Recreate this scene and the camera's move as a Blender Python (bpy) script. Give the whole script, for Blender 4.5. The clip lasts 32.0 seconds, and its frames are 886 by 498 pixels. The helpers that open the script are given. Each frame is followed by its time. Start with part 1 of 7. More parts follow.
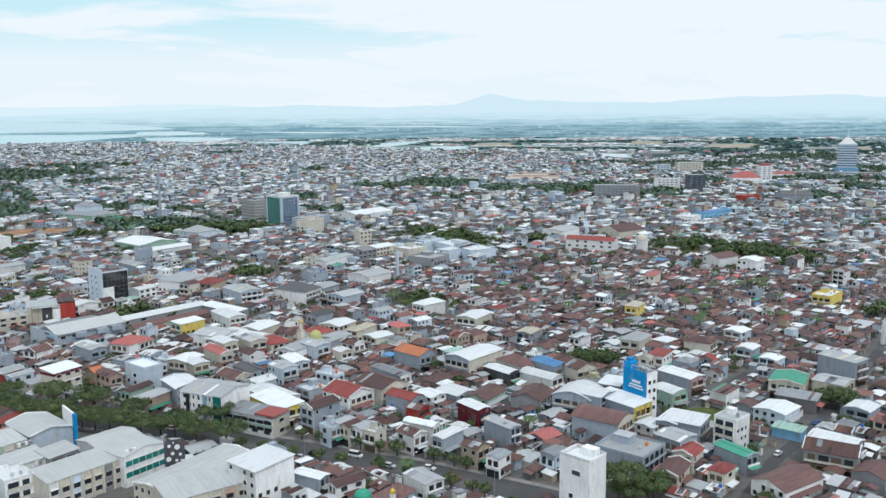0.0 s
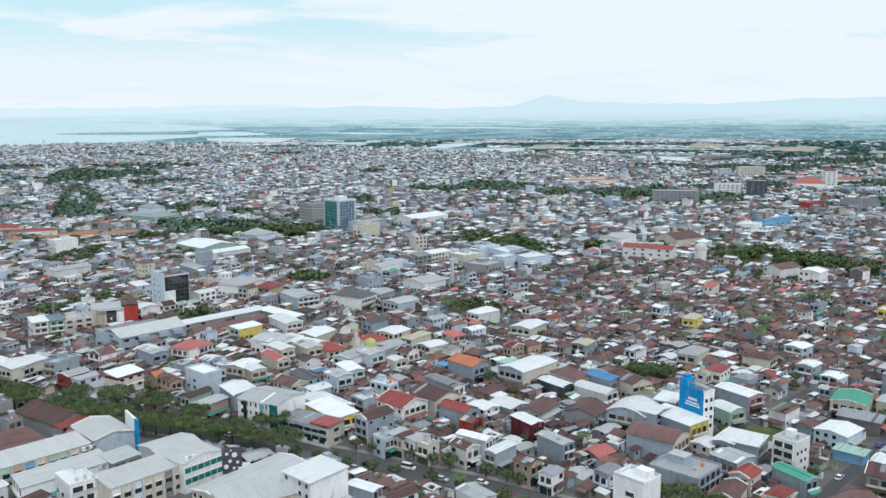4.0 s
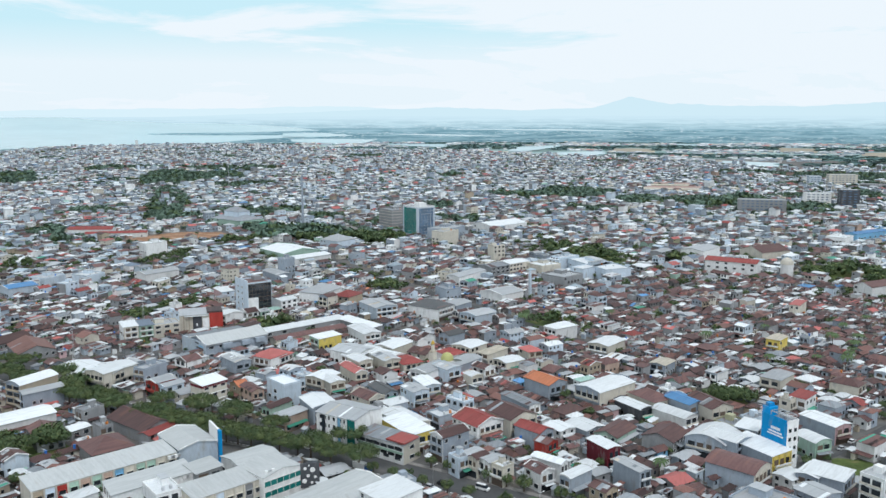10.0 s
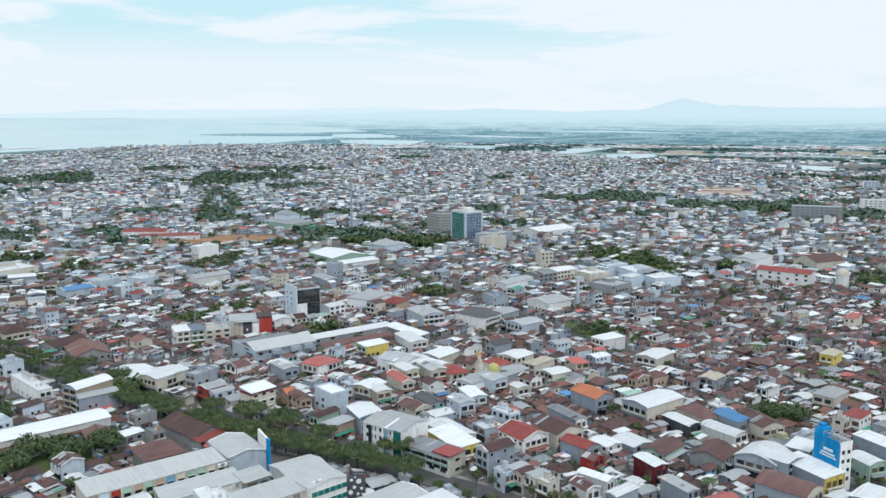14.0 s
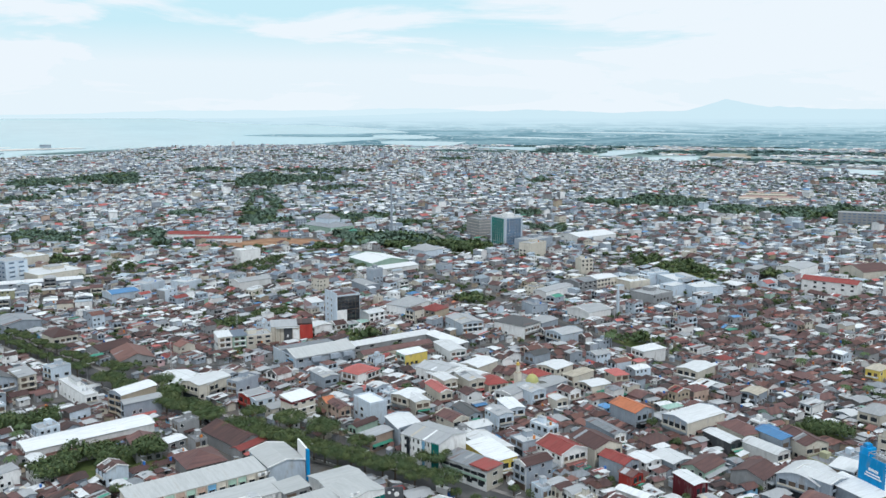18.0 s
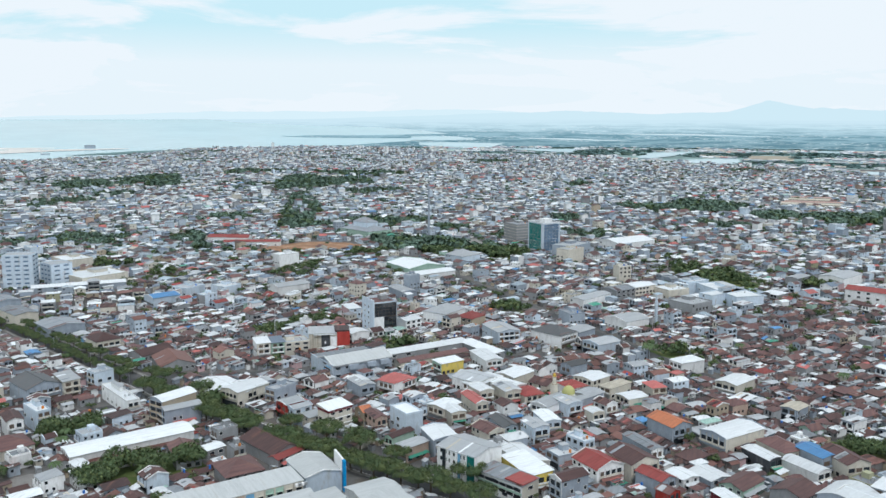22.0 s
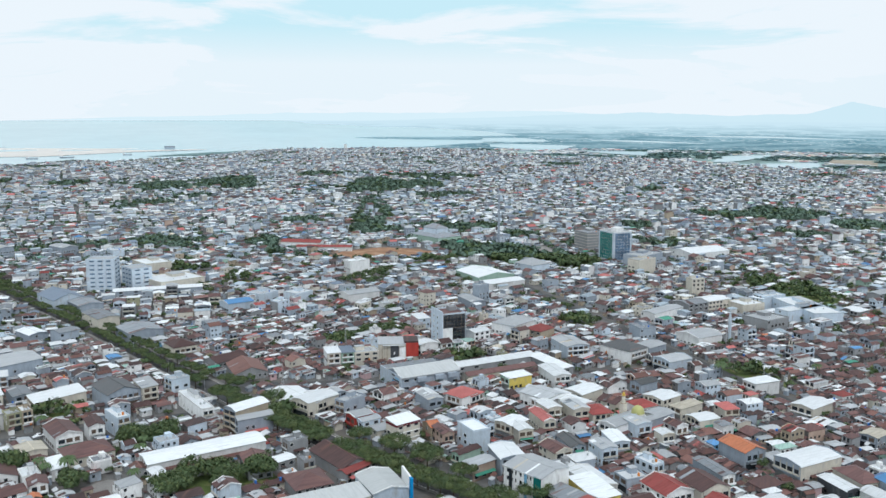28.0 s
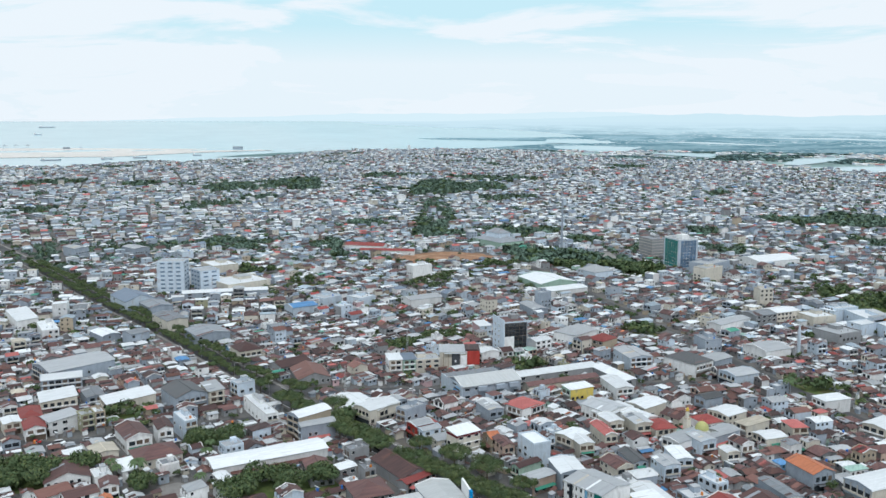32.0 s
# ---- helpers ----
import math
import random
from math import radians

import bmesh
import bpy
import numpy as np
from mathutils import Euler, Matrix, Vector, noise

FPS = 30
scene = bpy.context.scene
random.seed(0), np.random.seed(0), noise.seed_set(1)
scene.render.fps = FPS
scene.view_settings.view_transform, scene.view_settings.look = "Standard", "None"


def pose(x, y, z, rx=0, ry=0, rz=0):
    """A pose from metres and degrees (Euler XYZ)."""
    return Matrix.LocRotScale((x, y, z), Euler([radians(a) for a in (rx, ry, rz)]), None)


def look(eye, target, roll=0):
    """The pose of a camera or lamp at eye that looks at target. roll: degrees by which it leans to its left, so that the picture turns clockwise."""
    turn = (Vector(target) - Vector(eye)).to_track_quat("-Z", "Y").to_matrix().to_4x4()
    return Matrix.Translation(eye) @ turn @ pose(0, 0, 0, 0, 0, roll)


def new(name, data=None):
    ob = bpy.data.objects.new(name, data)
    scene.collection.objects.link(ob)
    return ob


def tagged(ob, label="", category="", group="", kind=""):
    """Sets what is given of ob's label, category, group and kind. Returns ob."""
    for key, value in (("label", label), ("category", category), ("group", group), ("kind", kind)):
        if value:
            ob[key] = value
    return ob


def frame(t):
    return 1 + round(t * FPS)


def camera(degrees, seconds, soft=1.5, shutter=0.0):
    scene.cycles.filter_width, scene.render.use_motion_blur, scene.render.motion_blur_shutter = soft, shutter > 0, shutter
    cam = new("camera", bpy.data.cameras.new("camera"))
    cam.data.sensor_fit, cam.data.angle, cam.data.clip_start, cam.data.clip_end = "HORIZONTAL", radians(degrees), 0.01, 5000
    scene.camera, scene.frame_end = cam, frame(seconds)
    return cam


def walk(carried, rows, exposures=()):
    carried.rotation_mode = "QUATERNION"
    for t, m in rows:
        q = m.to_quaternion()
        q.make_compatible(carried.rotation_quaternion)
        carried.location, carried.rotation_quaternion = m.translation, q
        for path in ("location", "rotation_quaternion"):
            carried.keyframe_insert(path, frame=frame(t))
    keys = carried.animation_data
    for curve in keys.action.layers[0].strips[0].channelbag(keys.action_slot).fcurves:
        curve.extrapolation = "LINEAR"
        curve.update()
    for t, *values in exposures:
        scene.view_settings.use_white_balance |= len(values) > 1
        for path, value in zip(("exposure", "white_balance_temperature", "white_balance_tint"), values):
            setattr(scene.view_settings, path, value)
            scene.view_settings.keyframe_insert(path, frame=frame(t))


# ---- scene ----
# The camera hovers over one spot, climbs and pans slowly to its left.
cam = camera(53.45, 32.0, soft=1.5)
PATH = [
    (0, look((0, 0, 115.00), (-0.000, 98.791, 99.496), -0.434)),
    (1, look((0, 0, 116.20), (-1.609, 98.780, 100.716), -0.397)),
    (2, look((0, 0, 117.41), (-3.103, 98.747, 101.938), -0.362)),
    (3, look((0, 0, 118.62), (-4.617, 98.690, 103.163), -0.328)),
    (3.5, look((0, 0, 119.23), (-5.442, 98.649, 103.776), -0.312)),
    (5.5, look((0, 0, 121.67), (-8.617, 98.426, 106.237), -0.249)),
    (6, look((0, 0, 122.28), (-9.379, 98.357, 106.854), -0.234)),
    (7, look((0, 0, 123.50), (-10.820, 98.211, 108.090), -0.205)),
    (8, look((0, 0, 124.73), (-12.347, 98.032, 109.329), -0.177)),
    (9, look((0, 0, 125.96), (-13.707, 97.853, 110.570), -0.150)),
    (10, look((0, 0, 127.20), (-15.071, 97.653, 111.814), -0.124)),
    (11, look((0, 0, 128.44), (-16.390, 97.442, 113.061), -0.100)),
    (12, look((0, 0, 129.68), (-17.693, 97.215, 114.311), -0.077)),
    (13, look((0, 0, 130.93), (-19.037, 96.962, 115.563), -0.055)),
    (14, look((0, 0, 132.17), (-20.382, 96.689, 116.818), -0.034)),
    (17, look((0, 0, 135.94), (-23.929, 95.875, 120.600), 0.021)),
    (18, look((0, 0, 137.21), (-24.748, 95.667, 121.866), 0.038)),
    (19, look((0, 0, 138.47), (-25.647, 95.431, 123.135), 0.052)),
    (20, look((0, 0, 139.74), (-26.588, 95.173, 124.406), 0.066)),
    (21, look((0, 0, 141.01), (-27.539, 94.902, 125.681), 0.079)),
    (22, look((0, 0, 142.29), (-28.808, 94.525, 126.958), 0.090)),
    (23, look((0, 0, 143.57), (-30.075, 94.130, 128.237), 0.100)),
    (24, look((0, 0, 144.85), (-31.293, 93.731, 129.520), 0.109)),
    (25, look((0, 0, 146.14), (-32.607, 93.282, 130.805), 0.117)),
    (25.5, look((0, 0, 146.79), (-33.205, 93.071, 131.449), 0.120)),
    (27.5, look((0, 0, 149.37), (-35.615, 92.175, 134.030), 0.131)),
    (28, look((0, 0, 150.02), (-36.261, 91.922, 134.677), 0.133)),
    (29, look((0, 0, 151.32), (-37.680, 91.349, 135.974), 0.136)),
    (30, look((0, 0, 152.63), (-39.069, 90.763, 137.273), 0.138)),
    (31, look((0, 0, 153.93), (-40.868, 89.966, 138.574), 0.139)),
    (32, look((0, 0, 155.25), (-42.749, 89.086, 139.879), 0.138)),
]
walk(cam, PATH, exposures=[(0.0, 0.05, 6170, 10), (32.0, 0.03, 6140, 10)])

# ---- light: hazy tropical noon, thin bright cloud over a pale cyan sky ----
SUN_EL, SUN_AZ = 58.0, 150.0     # degrees; azimuth clockwise from +y
world = bpy.data.worlds.new("sky")
scene.world = world
world.use_nodes = True
nt = world.node_tree
nt.nodes.clear()


def wnode(kind, **vals):
    n = nt.nodes.new(kind)
    for k, v in vals.items():
        n.inputs[k].default_value = v
    return n


w_out, w_bg = wnode("ShaderNodeOutputWorld"), wnode("ShaderNodeBackground")
w_sky = nt.nodes.new("ShaderNodeTexSky")
w_sky.sky_type, w_sky.sun_disc = "NISHITA", False
w_sky.sun_elevation, w_sky.sun_rotation = radians(SUN_EL), radians(SUN_AZ)
w_sky.air_density, w_sky.dust_density, w_sky.ozone_density = 1.0, 2.5, 1.0
w_co = nt.nodes.new("ShaderNodeTexCoord")
w_map = wnode("ShaderNodeMapping")
w_map.inputs["Scale"].default_value = (1.7, 1.7, 10.0)
w_noise = wnode("ShaderNodeTexNoise", Scale=2.3, Detail=9.0, Roughness=0.60, Distortion=0.5)
w_far = nt.nodes.new("ShaderNodeVectorMath")      # the clear patch of sky over the bay
w_far.operation = "DISTANCE"
w_far.inputs[1].default_value = (-0.375, 0.915, 0.165)
w_clear = wnode("ShaderNodeMapRange")
for k, v in (("From Min", 0.06), ("From Max", 0.42), ("To Min", -0.060), ("To Max", 0.080)):
    w_clear.inputs[k].default_value = v
w_sum = nt.nodes.new("ShaderNodeMath")
w_sum.operation = "ADD"
w_ramp = nt.nodes.new("ShaderNodeValToRGB")
w_ramp.color_ramp.elements[0].position, w_ramp.color_ramp.elements[1].position = 0.43, 0.545
w_sep = nt.nodes.new("ShaderNodeSeparateXYZ")
w_low = wnode("ShaderNodeMapRange")          # clouds melt into the milky haze near the horizon
for k, v in (("From Min", 0.052), ("From Max", 0.094), ("To Min", 0.86), ("To Max", 0.0)):
    w_low.inputs[k].default_value = v
w_max = nt.nodes.new("ShaderNodeMath")
w_max.operation = "MAXIMUM"
w_gain = nt.nodes.new("ShaderNodeMix")
w_gain.data_type = "RGBA"
w_gain.blend_type = "MULTIPLY"
w_gain.inputs[0].default_value = 1.0
w_gain.inputs[7].default_value = (0.10, 0.105, 0.095, 1)
w_tint = nt.nodes.new("ShaderNodeMix")
w_tint.data_type = "RGBA"
w_tint.inputs[0].default_value = 0.85
w_tint.inputs[7].default_value = (0.64, 0.89, 0.95, 1)
w_mix = nt.nodes.new("ShaderNodeMix")
w_mix.data_type = "RGBA"
w_mix.inputs[7].default_value = (0.845, 0.895, 0.91, 1)
L = nt.links.new
L(w_co.outputs["Generated"], w_map.inputs["Vector"])
L(w_map.outputs[0], w_noise.inputs["Vector"])
L(w_co.outputs["Generated"], w_far.inputs[0])
L(w_far.outputs["Value"], w_clear.inputs[0])
L(w_noise.outputs[0], w_sum.inputs[0])
L(w_clear.outputs[0], w_sum.inputs[1])
L(w_sum.outputs[0], w_ramp.inputs[0])
L(w_co.outputs["Generated"], w_sep.inputs[0])
L(w_sep.outputs[2], w_low.inputs[0])
L(w_ramp.outputs[0], w_max.inputs[0])
L(w_low.outputs[0], w_max.inputs[1])
L(w_sky.outputs[0], w_gain.inputs[6])
L(w_gain.outputs[2], w_tint.inputs[6])
L(w_tint.outputs[2], w_mix.inputs[6])
L(w_max.outputs[0], w_mix.inputs[0])
L(w_mix.outputs[2], w_bg.inputs[0])
w_bg.inputs[1].default_value = 1.0
L(w_bg.outputs[0], w_out.inputs[0])

sun = new("sun", bpy.data.lights.new("sun", "SUN"))
sun.data.energy, sun.data.angle, sun.data.color = 1.45, radians(6.0), (1.0, 0.97, 0.94)
_e, _a = radians(SUN_EL), radians(SUN_AZ)
SUN_DIR = Vector((math.sin(_a) * math.cos(_e), math.cos(_a) * math.cos(_e), math.sin(_e)))
sun.matrix_world = look(SUN_DIR * 500, (0, 0, 0))

# ---- materials ----
MATS = {}


def surface(name, color, rough=0.7, metal=0.0, vary=0.25, grain=0.35, scale=0.5, dirt=None, dirt_amt=0.0, bump=0.0, streak=(1, 1, 1), spec=0.3):
    """A procedural surface: base colour that varies from piece to piece, with grain and stains at two scales."""
    m = bpy.data.materials.new(name)
    m.use_nodes = True
    t = m.node_tree
    b = t.nodes["Principled BSDF"]
    b.inputs["Roughness"].default_value, b.inputs["Metallic"].default_value = rough, metal
    b.inputs["Specular IOR Level"].default_value = spec
    co = t.nodes.new("ShaderNodeTexCoord")
    mp = t.nodes.new("ShaderNodeMapping")
    mp.inputs["Scale"].default_value = streak
    t.links.new(co.outputs["Object"], mp.inputs[0])
    geo, inf = t.nodes.new("ShaderNodeNewGeometry"), t.nodes.new("ShaderNodeObjectInfo")
    add = t.nodes.new("ShaderNodeMath")
    add.operation = "ADD"
    t.links.new(geo.outputs["Random Per Island"], add.inputs[0])
    t.links.new(inf.outputs["Random"], add.inputs[1])
    frac = t.nodes.new("ShaderNodeMath")
    frac.operation = "FRACT"
    t.links.new(add.outputs[0], frac.inputs[0])
    n1, n2 = t.nodes.new("ShaderNodeTexNoise"), t.nodes.new("ShaderNodeTexNoise")
    n1.inputs["Scale"].default_value, n1.inputs["Detail"].default_value = scale, 6.0
    n2.inputs["Scale"].default_value, n2.inputs["Detail"].default_value = scale * 6.0, 3.0
    for n in (n1, n2):
        t.links.new(mp.outputs[0], n.inputs["Vector"])
    sm = t.nodes.new("ShaderNodeMath")
    sm.operation = "MULTIPLY_ADD"
    t.links.new(n2.outputs[0], sm.inputs[0])
    sm.inputs[1].default_value = 0.45
    t.links.new(n1.outputs[0], sm.inputs[2])
    rng = t.nodes.new("ShaderNodeMapRange")
    for k, v in (("From Min", 0.45), ("From Max", 1.0), ("To Min", 1 - grain), ("To Max", 1 + grain)):
        rng.inputs[k].default_value = v
    t.links.new(sm.outputs[0], rng.inputs[0])
    vr = t.nodes.new("ShaderNodeMapRange")
    vr.inputs["To Min"].default_value, vr.inputs["To Max"].default_value = 1 - vary, 1 + vary
    t.links.new(frac.outputs[0], vr.inputs[0])
    mul = t.nodes.new("ShaderNodeMath")
    mul.operation = "MULTIPLY"
    t.links.new(rng.outputs[0], mul.inputs[0])
    t.links.new(vr.outputs[0], mul.inputs[1])
    base = t.nodes.new("ShaderNodeMix")
    base.data_type = "RGBA"
    base.inputs[6].default_value = (*color, 1)
    base.inputs[7].default_value = (*(dirt or color), 1)
    if dirt:
        dr = t.nodes.new("ShaderNodeMapRange")
        for k, v in (("From Min", 0.62 - 0.25 * dirt_amt), ("From Max", 0.75 - 0.1 * dirt_amt), ("To Max", min(1.0, 0.5 + dirt_amt))):
            dr.inputs[k].default_value = v
        t.links.new(n1.outputs[0], dr.inputs[0])
        t.links.new(dr.outputs[0], base.inputs[0])
    else:
        base.inputs[0].default_value = 0.0
    out = t.nodes.new("ShaderNodeMix")
    out.data_type, out.blend_type = "RGBA", "MULTIPLY"
    out.inputs[0].default_value = 1.0
    t.links.new(base.outputs[2], out.inputs[6])
    t.links.new(mul.outputs[0], out.inputs[7])
    t.links.new(out.outputs[2], b.inputs["Base Color"])
    if bump:
        bp = t.nodes.new("ShaderNodeBump")
        bp.inputs["Strength"].default_value, bp.inputs["Distance"].default_value = bump, 0.2
        t.links.new(n2.outputs[0], bp.inputs["Height"])
        t.links.new(bp.outputs[0], b.inputs["Normal"])
    MATS[name] = m
    return m


RUST = (0.12, 0.062, 0.050)
# the blue grey sheet used only far off carries distance haze in its colour
ROOFS = {
    "brown": ((0.112, 0.062, 0.060), 0.42, 0.4), "rust": ((0.160, 0.080, 0.068), 0.4, 0.5), "darkbrown": ((0.056, 0.036, 0.036), 0.25, 0.4),
    "lightgrey": ((0.37, 0.39, 0.41), 0.18, 0.05), "white": ((0.64, 0.67, 0.69), 0.16, 0.0), "grey": ((0.23, 0.255, 0.28), 0.25, 0.35),
    "darkgrey": ((0.09, 0.095, 0.10), 0.25, 0.2), "red": ((0.27, 0.060, 0.055), 0.22, 0.35), "pinkred": ((0.42, 0.13, 0.12), 0.15, 0.2),
    "orange": ((0.50, 0.18, 0.09), 0.15, 0.3), "blue": ((0.09, 0.24, 0.46), 0.2, 0.2), "green": ((0.06, 0.28, 0.20), 0.2, 0.2),
    "pale": ((0.43, 0.45, 0.455), 0.10, 0.05), "slate": ((0.15, 0.19, 0.245), 0.25, 0.1), "zinc": ((0.33, 0.40, 0.46), 0.22, 0.0), "faded": ((0.34, 0.235, 0.205), 0.2, 0.1), "cream": ((0.50, 0.46, 0.38), 0.15, 0.3), "palegreen": ((0.30, 0.45, 0.40), 0.15, 0.3),
}
for _n, (_c, _v, _d) in ROOFS.items():
    light = _n in ("white", "pale", "lightgrey", "cream", "zinc")      # pale sheets grow grey with soot, the others brown with rust
    surface("roof_" + _n, _c, rough=0.60, spec=0.28, vary=_v, grain=0.30 if _d > 0.25 else 0.17, scale=0.30, dirt=(0.30, 0.30, 0.29) if light else RUST, dirt_amt=0.22 if light else _d, bump=0.12, streak=(2.6, 0.32, 0.6))
WALLS = {
    "white": (0.74, 0.75, 0.75), "cream": (0.56, 0.53, 0.46), "greyblue": (0.32, 0.37, 0.43), "grey": (0.27, 0.28, 0.29), "paleblue": (0.52, 0.60, 0.68),
    "peach": (0.44, 0.33, 0.27), "yellow": (0.68, 0.54, 0.14), "palegreen": (0.36, 0.50, 0.42), "maroon": (0.13, 0.02, 0.03), "redwall": (0.36, 0.05, 0.04),
    "blue": (0.010, 0.27, 0.60), "tan": (0.40, 0.34, 0.26), "darkwall": (0.07, 0.075, 0.085), "pinkwall": (0.50, 0.35, 0.36), "teal": (0.02, 0.20, 0.20),
    "weathered": (0.175, 0.17, 0.168), "olive": (0.33, 0.33, 0.22), "skyblue": (0.20, 0.42, 0.62), "limewall": (0.36, 0.47, 0.16),
}
for _n, _c in WALLS.items():
    surface("wall_" + _n, _c, rough=0.85, vary=0.16, grain=0.20, scale=0.35, dirt=(0.30, 0.295, 0.29) if _n in ("white", "paleblue", "cream") else (0.20, 0.195, 0.19), dirt_amt=0.16 if _n == "white" else 0.22, bump=0.05, streak=(1, 1, 0.35), spec=0.2)
surface("fields_pale", (0.34, 0.30, 0.24), rough=0.95, vary=0.1, grain=0.3, scale=0.02, dirt=(0.22, 0.24, 0.16), dirt_amt=0.3)
surface("asphalt", (0.075, 0.077, 0.08), rough=0.9, vary=0.0, grain=0.25, scale=0.06, dirt=(0.13, 0.125, 0.12), dirt_amt=0.3, bump=0.1)
surface("paving", (0.24, 0.23, 0.22), rough=0.9, vary=0.1, grain=0.3, scale=0.2, dirt=(0.12, 0.11, 0.1), dirt_amt=0.3)
surface("soil", (0.30, 0.17, 0.10), rough=0.95, vary=0.1, grain=0.3, scale=0.08, dirt=(0.36, 0.25, 0.17), dirt_amt=0.3)
surface("grass", (0.085, 0.12, 0.035), rough=0.95, vary=0.1, grain=0.45, scale=0.12, dirt=(0.17, 0.13, 0.07), dirt_amt=0.35, bump=0.3)
surface("leaf", (0.074, 0.114, 0.050), rough=0.7, vary=0.10, grain=0.30, scale=0.4, spec=0.25)
surface("leaf_lime", (0.118, 0.152, 0.058), rough=0.65, vary=0.12, grain=0.35, scale=0.4, spec=0.25)
# far foliage: distance haze is put into the next two greens
surface("leaf_hazed", (0.115, 0.175, 0.135), rough=0.8, vary=0.2, grain=0.35, scale=0.05, spec=0.2)
surface("green_hazed", (0.14, 0.23, 0.23), rough=0.85, vary=0.3, grain=0.3, scale=0.02, spec=0.1)
surface("bark", (0.10, 0.075, 0.055), rough=0.9, vary=0.15, grain=0.3, scale=2.0, bump=0.3)
surface("pane", (0.025, 0.032, 0.04), rough=0.12, vary=0.35, grain=0.1, scale=0.5, spec=0.6)
surface("glass_teal", (0.015, 0.17, 0.16), rough=0.10, vary=0.25, grain=0.1, scale=0.2, spec=0.7)
surface("glass_dark", (0.022, 0.027, 0.034), rough=0.08, vary=0.25, grain=0.1, scale=0.2, spec=0.8)
surface("frame_white", (0.72, 0.72, 0.70), rough=0.5, vary=0.1, grain=0.05, scale=2.0)
surface("frame_dark", (0.12, 0.09, 0.07), rough=0.5, vary=0.2, grain=0.1, scale=2.0)
surface("steel", (0.62, 0.63, 0.65), rough=0.35, metal=0.8, vary=0.15, grain=0.1, scale=1.0)
surface("tank_blue", (0.04, 0.16, 0.50), rough=0.45, vary=0.15, grain=0.1, scale=1.0)
surface("tank_orange", (0.55, 0.20, 0.05), rough=0.5, vary=0.15, grain=0.1, scale=1.0)
surface("gold", (0.62, 0.42, 0.08), rough=0.35, metal=0.6, vary=0.1, grain=0.1, scale=1.0)
surface("sand", (0.62, 0.60, 0.57), rough=0.95, vary=0.0, grain=0.15, scale=0.01, dirt=(0.55, 0.50, 0.44), dirt_amt=0.3)
# grey blue green: distance haze is mixed into the base colour of the plain
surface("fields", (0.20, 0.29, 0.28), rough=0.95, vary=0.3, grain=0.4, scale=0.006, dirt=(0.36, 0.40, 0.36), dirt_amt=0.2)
surface("sea_water", (0.38, 0.52, 0.55), rough=0.18, vary=0.0, grain=0.06, scale=0.004, bump=0.05, spec=0.5)
surface("ground_mix", (0.13, 0.128, 0.125), rough=0.95, vary=0.0, grain=0.35, scale=0.07, dirt=(0.10, 0.085, 0.065), dirt_amt=0.45)
surface("salt_pan", (0.62, 0.66, 0.66), rough=0.6, vary=0.1, grain=0.2, scale=0.01)
surface("plastic_white", (0.8, 0.8, 0.8), rough=0.4, vary=0.05, grain=0.05, scale=1.0)
surface("rubber", (0.02, 0.02, 0.02), rough=0.8, vary=0.1, grain=0.1, scale=2.0)
for _n, _c in (("white", (0.75, 0.75, 0.76)), ("black", (0.025, 0.025, 0.028)), ("silver", (0.45, 0.46, 0.48)), ("red", (0.40, 0.03, 0.03)), ("blue", (0.04, 0.10, 0.32))):
    surface("car_" + _n, _c, rough=0.25, vary=0.1, grain=0.04, scale=1.0, spec=0.6)

# ---- mesh helpers ----


class Mesh:
    """Collects faces with material names and becomes one mesh."""

    def __init__(self):
        self.v, self.f, self.m = [], [], []

    def poly(self, pts, mat):
        n = len(self.v)
        self.v.extend(pts)
        self.f.append(tuple(range(n, n + len(pts))))
        self.m.append(mat)

    def solid(self, pts, faces, mat):
        n = len(self.v)
        self.v.extend(pts)
        for fc in faces:
            self.f.append(tuple(n + i for i in fc))
            self.m.append(mat)

    def box(self, x0, x1, y0, y1, z0, z1, mat):
        self.solid([(x0, y0, z0), (x1, y0, z0), (x1, y1, z0), (x0, y1, z0), (x0, y0, z1), (x1, y0, z1), (x1, y1, z1), (x0, y1, z1)],
                   [(3, 2, 1, 0), (4, 5, 6, 7), (0, 1, 5, 4), (1, 2, 6, 5), (2, 3, 7, 6), (3, 0, 4, 7)], mat)

    def tube(self, x, y, z0, z1, r0, r1, mat, n=10):
        a = [(x + r0 * math.cos(k * math.tau / n), y + r0 * math.sin(k * math.tau / n), z0) for k in range(n)]
        b = [(x + r1 * math.cos(k * math.tau / n), y + r1 * math.sin(k * math.tau / n), z1) for k in range(n)]
        self.solid(a + b, [tuple(reversed(range(n))), tuple(range(n, 2 * n))] + [(k, (k + 1) % n, n + (k + 1) % n, n + k) for k in range(n)], mat)

    def dome(self, x, y, z, r, h, mat, n=16, rings=6):
        for k in range(rings):
            a0, a1 = k / rings * math.pi / 2, (k + 1) / rings * math.pi / 2
            self.tube(x, y, z + h * math.sin(a0), z + h * math.sin(a1), max(r * math.cos(a0), 0.02), max(r * math.cos(a1), 0.02), mat, n)

    def data(self, name):
        me = bpy.data.meshes.new(name)
        me.from_pydata(self.v, [], self.f)
        names = list(dict.fromkeys(self.m))
        for n in names:
            me.materials.append(MATS[n])
        ix = {n: i for i, n in enumerate(names)}
        me.polygons.foreach_set("material_index", [ix[n] for n in self.m])
        me.update()
        return me


def part(name, mesh, parent, label=""):
    """Links a mesh as one part under a thing or under a part."""
    ob = new(name, mesh.data(name) if isinstance(mesh, Mesh) else mesh)
    ob.parent = parent
    if label:
        ob["label"] = label
    return ob


